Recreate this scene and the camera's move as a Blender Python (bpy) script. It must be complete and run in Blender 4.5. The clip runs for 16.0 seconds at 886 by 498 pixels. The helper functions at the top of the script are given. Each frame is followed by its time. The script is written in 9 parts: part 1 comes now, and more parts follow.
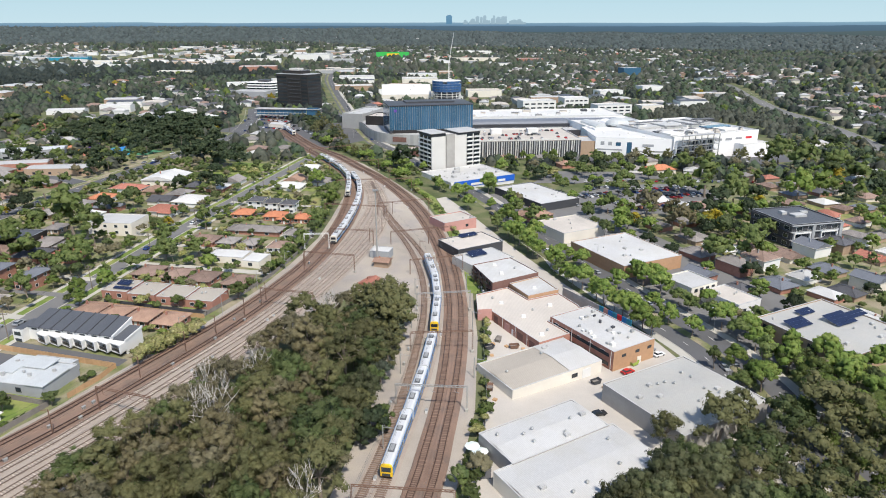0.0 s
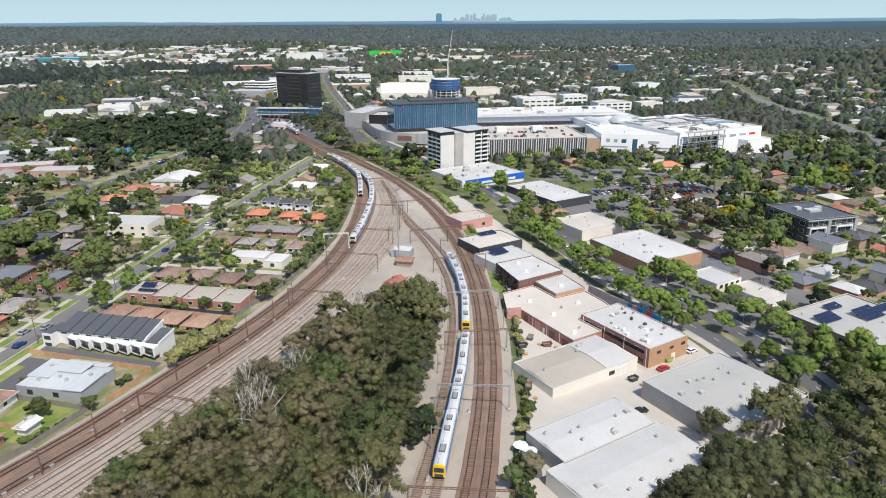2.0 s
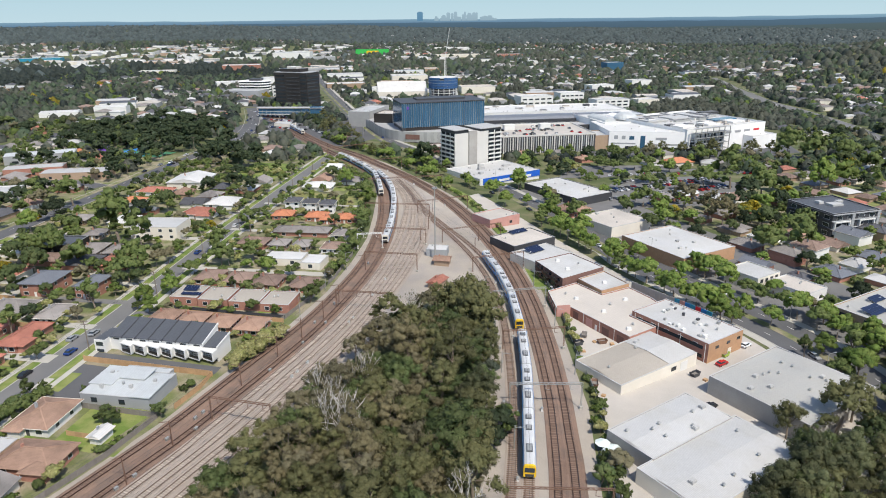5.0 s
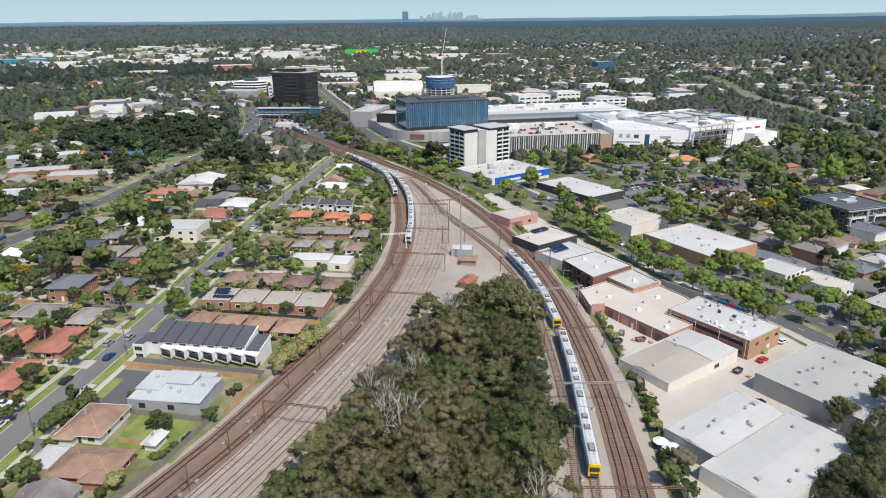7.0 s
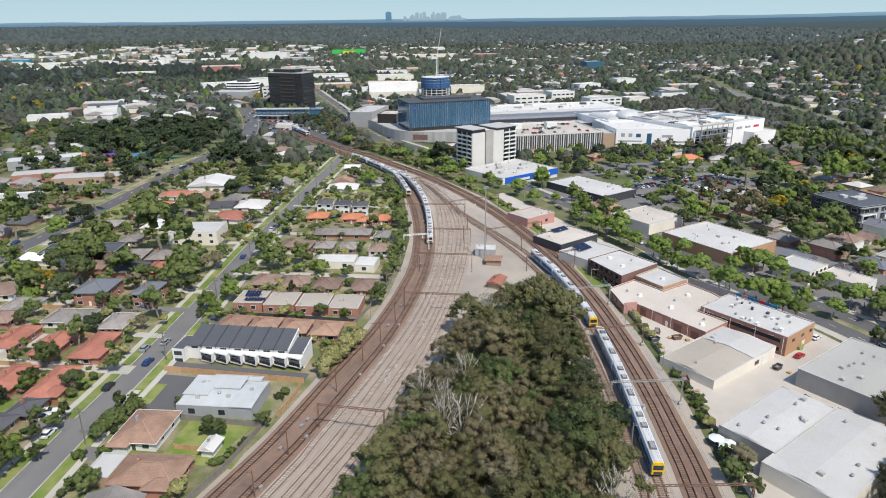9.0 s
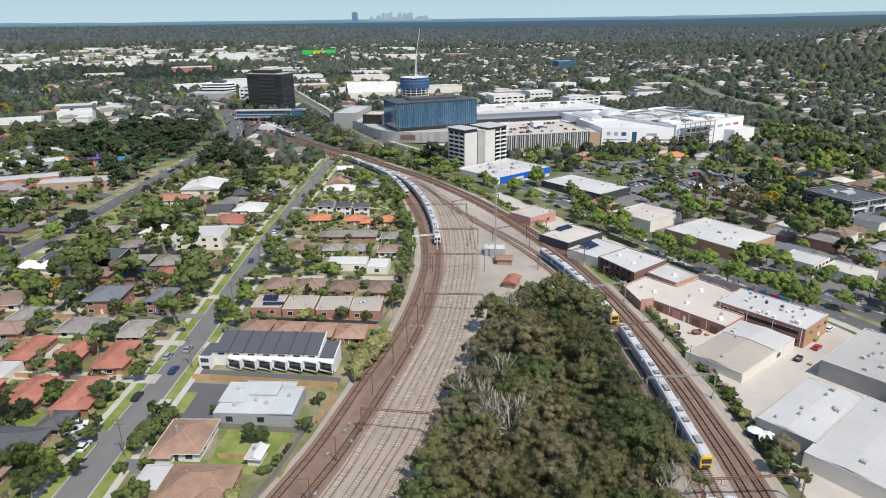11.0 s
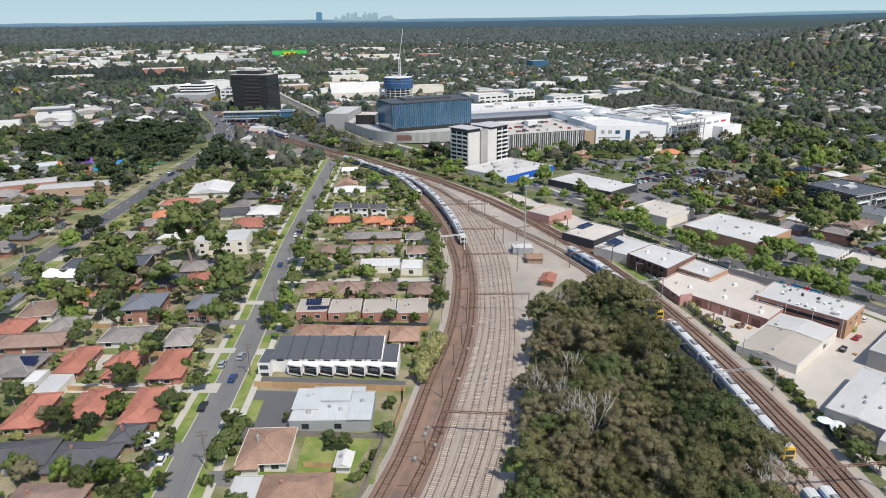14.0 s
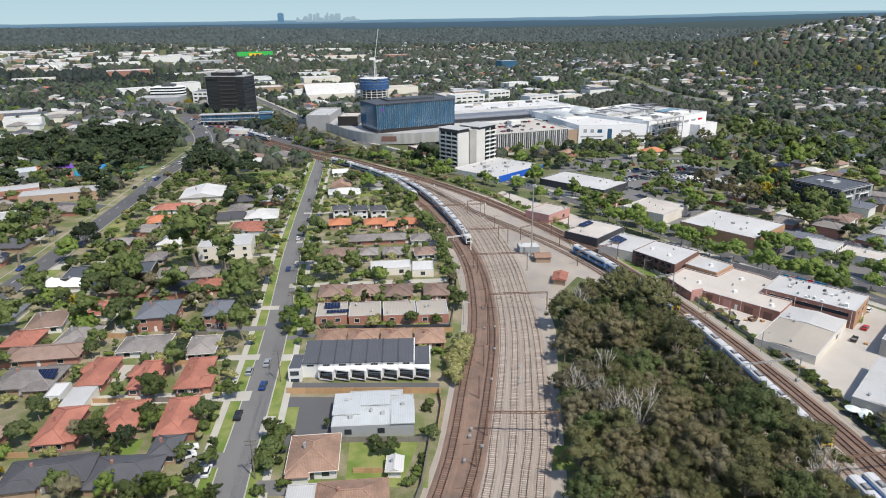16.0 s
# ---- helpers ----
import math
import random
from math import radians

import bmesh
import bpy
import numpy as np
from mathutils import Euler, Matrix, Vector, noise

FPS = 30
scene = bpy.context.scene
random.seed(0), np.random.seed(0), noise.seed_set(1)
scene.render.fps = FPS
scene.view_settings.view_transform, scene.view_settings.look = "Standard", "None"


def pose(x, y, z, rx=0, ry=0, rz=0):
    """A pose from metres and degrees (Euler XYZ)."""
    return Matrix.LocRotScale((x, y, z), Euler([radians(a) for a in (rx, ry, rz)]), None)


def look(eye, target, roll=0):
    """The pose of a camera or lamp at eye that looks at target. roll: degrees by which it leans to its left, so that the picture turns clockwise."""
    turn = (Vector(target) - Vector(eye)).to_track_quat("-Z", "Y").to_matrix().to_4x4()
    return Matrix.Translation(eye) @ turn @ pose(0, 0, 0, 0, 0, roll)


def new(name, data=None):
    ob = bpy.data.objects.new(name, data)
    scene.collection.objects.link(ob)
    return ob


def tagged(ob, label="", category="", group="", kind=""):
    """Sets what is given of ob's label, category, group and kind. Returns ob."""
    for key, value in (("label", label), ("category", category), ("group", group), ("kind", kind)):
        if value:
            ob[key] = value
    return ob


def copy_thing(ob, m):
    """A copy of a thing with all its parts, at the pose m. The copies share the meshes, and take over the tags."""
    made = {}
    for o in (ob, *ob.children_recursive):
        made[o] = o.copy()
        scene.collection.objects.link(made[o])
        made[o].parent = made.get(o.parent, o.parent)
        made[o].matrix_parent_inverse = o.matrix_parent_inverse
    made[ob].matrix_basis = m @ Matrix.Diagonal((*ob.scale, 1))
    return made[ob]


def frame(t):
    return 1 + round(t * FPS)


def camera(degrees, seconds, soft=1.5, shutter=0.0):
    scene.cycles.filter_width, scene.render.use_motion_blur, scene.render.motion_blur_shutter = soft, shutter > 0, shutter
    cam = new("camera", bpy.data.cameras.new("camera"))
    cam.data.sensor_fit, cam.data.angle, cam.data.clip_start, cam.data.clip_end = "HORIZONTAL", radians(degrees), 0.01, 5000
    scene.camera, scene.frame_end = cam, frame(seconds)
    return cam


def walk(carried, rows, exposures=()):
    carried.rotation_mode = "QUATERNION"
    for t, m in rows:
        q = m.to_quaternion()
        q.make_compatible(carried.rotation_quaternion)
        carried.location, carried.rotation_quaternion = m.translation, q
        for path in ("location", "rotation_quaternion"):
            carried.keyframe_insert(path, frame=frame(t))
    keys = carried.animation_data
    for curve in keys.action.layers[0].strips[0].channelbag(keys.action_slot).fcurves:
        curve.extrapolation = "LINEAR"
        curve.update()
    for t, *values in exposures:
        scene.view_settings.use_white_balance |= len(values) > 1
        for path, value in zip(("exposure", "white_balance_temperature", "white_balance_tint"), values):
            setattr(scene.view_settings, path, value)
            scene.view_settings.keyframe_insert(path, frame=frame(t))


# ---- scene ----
cam = camera(67.9, 16.0, soft=1.0)
METRES, EYE, TILT, LEAN, TURN = 140.0, 100.0, -19.0, 0.0, 0.0
ROWS = [
    (0.0, 0.0, 0.0, 0.0, 0.0, 0.0, -0.0),
    (0.5, -0.0232, 0.0014, 0.0002, -0.24, -0.04, 0.16),
    (1.0, -0.0477, 0.003, 0.0008, -0.46, -0.07, 0.33),
    (1.5, -0.0739, 0.0047, 0.001, -0.67, -0.11, 0.46),
    (2.0, -0.1007, 0.0067, 0.0015, -0.87, -0.14, 0.58),
    (2.5, -0.1281, 0.0088, 0.0018, -1.13, -0.17, 0.72),
    (3.0, -0.1564, 0.0111, 0.0025, -1.43, -0.21, 0.86),
    (3.5, -0.1853, 0.0134, 0.003, -1.71, -0.24, 1.0),
    (4.0, -0.2151, 0.016, 0.0035, -1.98, -0.25, 1.12),
    (6.5, -0.3712, 0.0332, 0.008, -3.51, -0.35, 1.76),
    (7.0, -0.4032, 0.0368, 0.0091, -3.86, -0.35, 1.9),
    (7.5, -0.4354, 0.0408, 0.0103, -4.22, -0.36, 2.03),
    (8.0, -0.4674, 0.0446, 0.0114, -4.58, -0.37, 2.18),
    (8.5, -0.4995, 0.0486, 0.0127, -4.96, -0.38, 2.31),
    (9.0, -0.5318, 0.053, 0.014, -5.35, -0.38, 2.44),
    (11.5, -0.6944, 0.0795, 0.0233, -8.71, -0.54, 3.62),
    (12.0, -0.7268, 0.0861, 0.0256, -9.07, -0.56, 3.75),
    (12.5, -0.7591, 0.0928, 0.0279, -9.41, -0.57, 3.88),
    (13.0, -0.7912, 0.0998, 0.0303, -9.85, -0.62, 4.05),
    (13.5, -0.8236, 0.1072, 0.0329, -10.5, -0.66, 4.28),
    (14.0, -0.856, 0.115, 0.0356, -11.15, -0.71, 4.5),
    (14.5, -0.8883, 0.1231, 0.0382, -11.81, -0.75, 4.74),
    (15.0, -0.921, 0.1306, 0.0408, -12.53, -0.79, 4.99),
    (15.5, -0.9531, 0.1397, 0.0439, -13.36, -0.84, 5.27),
    (16.0, -0.9853, 0.1492, 0.0474, -14.24, -0.92, 5.57),
]
walk(cam, [(t, pose(0, 0, EYE, TILT, LEAN, TURN) @ pose(METRES * x, METRES * y, METRES * z, 90 + pitch, roll, yaw)) for t, x, y, z, yaw, pitch, roll in ROWS], exposures=[(0.0, 0.29), (6.0, 0.17), (16.0, 0.15)])

# ---- daylight ----
SUN_AZ, SUN_EL = radians(153.0), radians(57.0)
world = bpy.data.worlds.new("world")
scene.world = world
world.use_nodes = True
wn = world.node_tree
sky = wn.nodes.new("ShaderNodeTexSky")
sky.sky_type, sky.sun_disc = "NISHITA", False
sky.sun_elevation, sky.sun_rotation = SUN_EL, SUN_AZ
sky.air_density, sky.dust_density, sky.ozone_density = 1.0, 0.8, 1.2
wn.nodes["Background"].inputs["Strength"].default_value = 0.15
wn.links.new(sky.outputs[0], wn.nodes["Background"].inputs["Color"])
sun_data = bpy.data.lights.new("sun", "SUN")
sun_data.energy, sun_data.angle, sun_data.color = 4.0, radians(0.5), (1.0, 0.935, 0.84)
sun = new("sun", sun_data)
sun.matrix_world = look((200 * math.sin(SUN_AZ), 200 * math.cos(SUN_AZ), 310), (0, 0, 0))

# ---- terrain ----
def smooth(a, b, v):
    k = min(1.0, max(0.0, (v - a) / (b - a)))
    return k * k * (3 - 2 * k)


def gz(x, y):
    """Height of the ground."""
    z = -1.5 - 12 * math.tanh(x / 360) - 2 * math.exp(-((x - 40) / 50) ** 2)
    r = math.hypot(x, y)
    if r > 620:
        k = smooth(620, 1500, r)
        z += k * 9 * (noise.noise(Vector((x / 420, y / 420, 3.1))) + 0.3)
        z += 88 * smooth(1700, 4900, r) ** 0.9 + smooth(1500, 4000, r) * 16 * noise.noise(Vector((x / 900, y / 700, 8.2)))
        z += 96 * math.exp(-(((x - 1180) / 430) ** 2 + ((y - 1190) / 430) ** 2)) * smooth(500, 1100, r)
    return z - 70 * smooth(3420, 3800, r)


# ---- mesh building ----
class Build:
    """Collects vertices and faces of one mesh."""

    def __init__(self):
        self.v, self.f = [], []

    def face(self, *pts):
        n = len(self.v)
        self.v.extend(pts)
        self.f.append(tuple(range(n, n + len(pts))))

    def hull(self, low, high, caps=(True, True)):
        """Side faces between two rings of equal length, with caps."""
        n, k = len(self.v), len(low)
        self.v.extend(low)
        self.v.extend(high)
        for i in range(k):
            j = (i + 1) % k
            self.f.append((n + i, n + j, n + k + j, n + k + i))
        if caps[0]:
            self.f.append(tuple(n + i for i in reversed(range(k))))
        if caps[1]:
            self.f.append(tuple(n + k + i for i in range(k)))

    def box(self, x0, y0, z0, x1, y1, z1):
        self.hull([(x0, y0, z0), (x1, y0, z0), (x1, y1, z0), (x0, y1, z0)], [(x0, y0, z1), (x1, y0, z1), (x1, y1, z1), (x0, y1, z1)])

    def tube(self, a, b, ra, rb=None, k=6):
        """A tapered round bar from a to b."""
        a, b = Vector(a), Vector(b)
        rb = ra if rb is None else rb
        q = (b - a).to_track_quat("Z", "Y")
        ring = [Vector((math.cos(2 * math.pi * i / k), math.sin(2 * math.pi * i / k), 0)) for i in range(k)]
        self.hull([tuple(a + q @ (p * ra)) for p in ring], [tuple(b + q @ (p * rb)) for p in ring])

    def bar(self, a, b, w, h):
        """A square bar from a to b, lying mostly level."""
        a, b = Vector(a), Vector(b)
        d = (b - a).normalized()
        s = Vector((-d.y, d.x, 0))
        s = s.normalized() * w / 2 if s.length > 1e-6 else Vector((w / 2, 0, 0))
        u = d.cross(s).normalized() * -h / 2
        u = u if u.z >= 0 else -u
        self.hull([tuple(a - s - u), tuple(a + s - u), tuple(a + s + u), tuple(a - s + u)], [tuple(b - s - u), tuple(b + s - u), tuple(b + s + u), tuple(b - s + u)])

    def mesh(self, name, material, flat=True):
        me = bpy.data.meshes.new(name)
        me.from_pydata(self.v, [], self.f)
        me.materials.append(material)
        me.update()
        if not flat:
            me.shade_smooth()
        return me


def part(name, build, material, parent, label="", at=None, flat=True, kind=""):
    """One mesh as a part under a thing or under another part."""
    ob = new(name, build if isinstance(build, bpy.types.Mesh) else build.mesh(name, material, flat))
    ob.parent = parent
    if at is not None:
        ob.matrix_basis = at
    return tagged(ob, label, kind=kind)


def thing(name, x, y, z, rot, label, category, group="", kind=""):
    """An Empty at the base of a thing."""
    ob = new(name)
    ob.empty_display_size = 0.5
    ob.matrix_basis = pose(x, y, z, 0, 0, rot)
    return tagged(ob, label, category, group, kind)


def solid(name, build, material, label, category, group="", kind="", flat=True, at=None):
    ob = new(name, build.mesh(name, material, flat))
    if at is not None:
        ob.matrix_basis = at
    return tagged(ob, label, category, group, kind)


def spline(points, step):
    """Catmull-Rom line through points, resampled at even steps: [(x, y, heading)]."""
    p = [Vector(points[0]) * 2 - Vector(points[1])] + [Vector(q) for q in points] + [Vector(points[-1]) * 2 - Vector(points[-2])]
    fine = []
    for i in range(1, len(p) - 2):
        for j in range(16):
            t = j / 16
            fine.append(0.5 * (2 * p[i] + (p[i + 1] - p[i - 1]) * t + (2 * p[i - 1] - 5 * p[i] + 4 * p[i + 1] - p[i + 2]) * t * t + (3 * p[i] - p[i - 1] - 3 * p[i + 1] + p[i + 2]) * t ** 3))
    fine.append(p[-2])
    out, acc = [fine[0]], 0.0
    for a, b in zip(fine, fine[1:]):
        d = (b - a).length
        while acc + d >= step:
            k = (step - acc) / d
            a = a + (b - a) * k
            d = (b - a).length
            out.append(a)
            acc = 0.0
        acc += d
    res = []
    for i, q in enumerate(out):
        a, b = out[max(0, i - 1)], out[min(len(out) - 1, i + 1)]
        res.append((q.x, q.y, math.atan2(b.y - a.y, b.x - a.x)))
    return res


def ribbon(build, line, o0, o1, z0, z1=None, drape=False):
    """A strip along a line between two offsets to its left, level across or draped on the slope."""
    z1 = z0 if z1 is None else z1
    n = len(build.v)
    for x, y, a in line:
        nx, ny = -math.sin(a), math.cos(a)
        for o, z in ((o0, z0), (o1, z1)):
            g = gz(x + nx * o, y + ny * o) if drape else gz(x, y)
            build.v.append((x + nx * o, y + ny * o, g + z))
    for i in range(len(line) - 1):
        k = n + 2 * i
        build.f.append((k, k + 2, k + 3, k + 1))


def rails(build, line, o, z0, w, h):
    """A raised bar draped along a line."""
    n = len(build.v)
    for x, y, a in line:
        nx, ny = -math.sin(a), math.cos(a)
        g = gz(x, y) + z0
        for s, zz in ((-w / 2, 0), (-w / 2, h), (w / 2, h), (w / 2, 0)):
            build.v.append((x + nx * (o + s), y + ny * (o + s), g + zz))
    for i in range(len(line) - 1):
        k = n + 4 * i
        for j in range(3):
            build.f.append((k + j, k + j + 4, k + j + 5, k + j + 1))


def sheet(name, outline, material, lift, label, category, kind="structure", step=8.0):
    """A flat area draped on the ground."""
    bm = bmesh.new()
    bm.faces.new([bm.verts.new((x, y, 0)) for x, y in outline])
    for axis in (0, 1):
        lo, hi = min(p[axis] for p in outline), max(p[axis] for p in outline)
        c = math.ceil(lo / step) * step
        while c < hi:
            co, no = [0, 0, 0], [0, 0, 0]
            co[axis], no[axis] = c, 1
            bmesh.ops.bisect_plane(bm, geom=bm.verts[:] + bm.edges[:] + bm.faces[:], plane_co=co, plane_no=no)
            c += step
    for v in bm.verts:
        v.co.z = gz(v.co.x, v.co.y) + lift
    bmesh.ops.recalc_face_normals(bm, faces=bm.faces)
    if bm.faces and sum(f.normal.z for f in bm.faces) < 0:
        bmesh.ops.reverse_faces(bm, faces=bm.faces[:])
    me = bpy.data.meshes.new(name)
    bm.to_mesh(me)
    bm.free()
    me.materials.append(material)
    return tagged(new(name, me), label, category, kind=kind)


def inside(x, y, poly):
    hit = False
    for (x0, y0), (x1, y1) in zip(poly, poly[1:] + poly[:1]):
        if (y0 > y) != (y1 > y) and x < (x1 - x0) * (y - y0) / (y1 - y0) + x0:
            hit = not hit
    return hit


# ---- materials ----
def mat(name, base, rough=0.8, metal=0.0, var=0.18, scale=0.6, fine=9.0, bump=0.15, second=None, island=0.0, rand=0.0, ribs=0.0, tiles=0.0, spec=0.3, stain=0.0):
    """A surface with variation at two scales; second: a colour that shows in patches; ribs or tiles: spacing of its relief."""
    m = bpy.data.materials.new(name)
    m.use_nodes = True
    nt, L = m.node_tree, m.node_tree.links
    b = nt.nodes["Principled BSDF"]
    b.inputs["Roughness"].default_value, b.inputs["Metallic"].default_value = rough, metal
    b.inputs["Specular IOR Level"].default_value = spec
    co = nt.nodes.new("ShaderNodeTexCoord")

    def noisy(s, detail=3.0):
        n = nt.nodes.new("ShaderNodeTexNoise")
        n.inputs["Scale"].default_value, n.inputs["Detail"].default_value = s, detail
        L.new(co.outputs["Object"], n.inputs["Vector"])
        return n.outputs["Fac"]

    def mathop(op, a, c):
        n = nt.nodes.new("ShaderNodeMath")
        n.operation = op
        for i, q in enumerate((a, c)):
            if isinstance(q, (int, float)):
                n.inputs[i].default_value = q
            else:
                L.new(q, n.inputs[i])
        return n.outputs[0]

    big, small = noisy(scale, 4.0), noisy(fine, 2.0)
    rgb = nt.nodes.new("ShaderNodeRGB")
    rgb.outputs[0].default_value = (*base, 1)
    col = rgb.outputs[0]
    if second:
        ramp = nt.nodes.new("ShaderNodeMapRange")
        ramp.inputs["From Min"].default_value, ramp.inputs["From Max"].default_value = 0.42, 0.62
        L.new(big, ramp.inputs["Value"])
        mix = nt.nodes.new("ShaderNodeMix")
        mix.data_type = "RGBA"
        L.new(ramp.outputs[0], mix.inputs["Factor"])
        L.new(col, mix.inputs["A"])
        mix.inputs["B"].default_value = (*second, 1)
        col = mix.outputs["Result"]
    amount = mathop("ADD", mathop("MULTIPLY", mathop("SUBTRACT", big, 0.5), 2.2 * var), mathop("MULTIPLY", mathop("SUBTRACT", small, 0.5), 2.0 * var))
    if stain:
        patch = noisy(scale * 0.23, 5.0)
        amount = mathop("ADD", amount, mathop("MULTIPLY", mathop("SUBTRACT", patch, 0.52), 2.5 * stain))
    if island:
        g = nt.nodes.new("ShaderNodeNewGeometry")
        amount = mathop("ADD", amount, mathop("MULTIPLY", mathop("SUBTRACT", g.outputs["Random Per Island"], 0.5), 2 * island))
    if rand:
        o = nt.nodes.new("ShaderNodeObjectInfo")
        amount = mathop("ADD", amount, mathop("MULTIPLY", mathop("SUBTRACT", o.outputs["Random"], 0.5), 2 * rand))
    gain = mathop("ADD", 1.0, amount)
    height = small
    if ribs or tiles:
        w = nt.nodes.new("ShaderNodeTexWave")
        w.wave_type, w.bands_direction = "BANDS", "X"
        w.inputs["Scale"].default_value = 0.314 / (ribs or tiles)
        L.new(co.outputs["Object"], w.inputs["Vector"])
        height = w.outputs["Fac"]
        gain = mathop("ADD", gain, mathop("MULTIPLY", mathop("SUBTRACT", height, 0.5), 0.10))
        if tiles:
            w2 = nt.nodes.new("ShaderNodeTexWave")
            w2.wave_type, w2.bands_direction, w2.wave_profile = "BANDS", "Y", "SAW"
            w2.inputs["Scale"].default_value = 0.314 / tiles
            L.new(co.outputs["Object"], w2.inputs["Vector"])
            height = mathop("ADD", height, w2.outputs["Fac"])
            gain = mathop("ADD", gain, mathop("MULTIPLY", mathop("SUBTRACT", w2.outputs["Fac"], 0.5), 0.14))
    vm = nt.nodes.new("ShaderNodeVectorMath")
    vm.operation = "SCALE"
    L.new(col, vm.inputs[0])
    L.new(gain, vm.inputs["Scale"])
    L.new(vm.outputs[0], b.inputs["Base Color"])
    if bump:
        bp = nt.nodes.new("ShaderNodeBump")
        bp.inputs["Strength"].default_value, bp.inputs["Distance"].default_value = bump, 0.05
        L.new(height, bp.inputs["Height"])
        L.new(bp.outputs[0], b.inputs["Normal"])
    return m


def leafy(name, base, second, rand=0.25, island=0.35):
    """Foliage: patches of two greens, each leaf clump a little different."""
    m = mat(name, base, 0.65, var=0.12, scale=0.35, fine=3.0, bump=0.0, second=second, island=island, rand=rand, spec=0.25)
    nt = m.node_tree
    b = nt.nodes["Principled BSDF"]
    tr = nt.nodes.new("ShaderNodeBsdfTranslucent")
    mixer = nt.nodes.new("ShaderNodeMixShader")
    mixer.inputs[0].default_value = 0.36
    src = b.inputs["Base Color"].links[0].from_socket
    nt.links.new(src, tr.inputs["Color"])
    out = nt.nodes["Material Output"]
    nt.links.new(b.outputs[0], mixer.inputs[1])
    nt.links.new(tr.outputs[0], mixer.inputs[2])
    nt.links.new(mixer.outputs[0], out.inputs["Surface"])
    return m


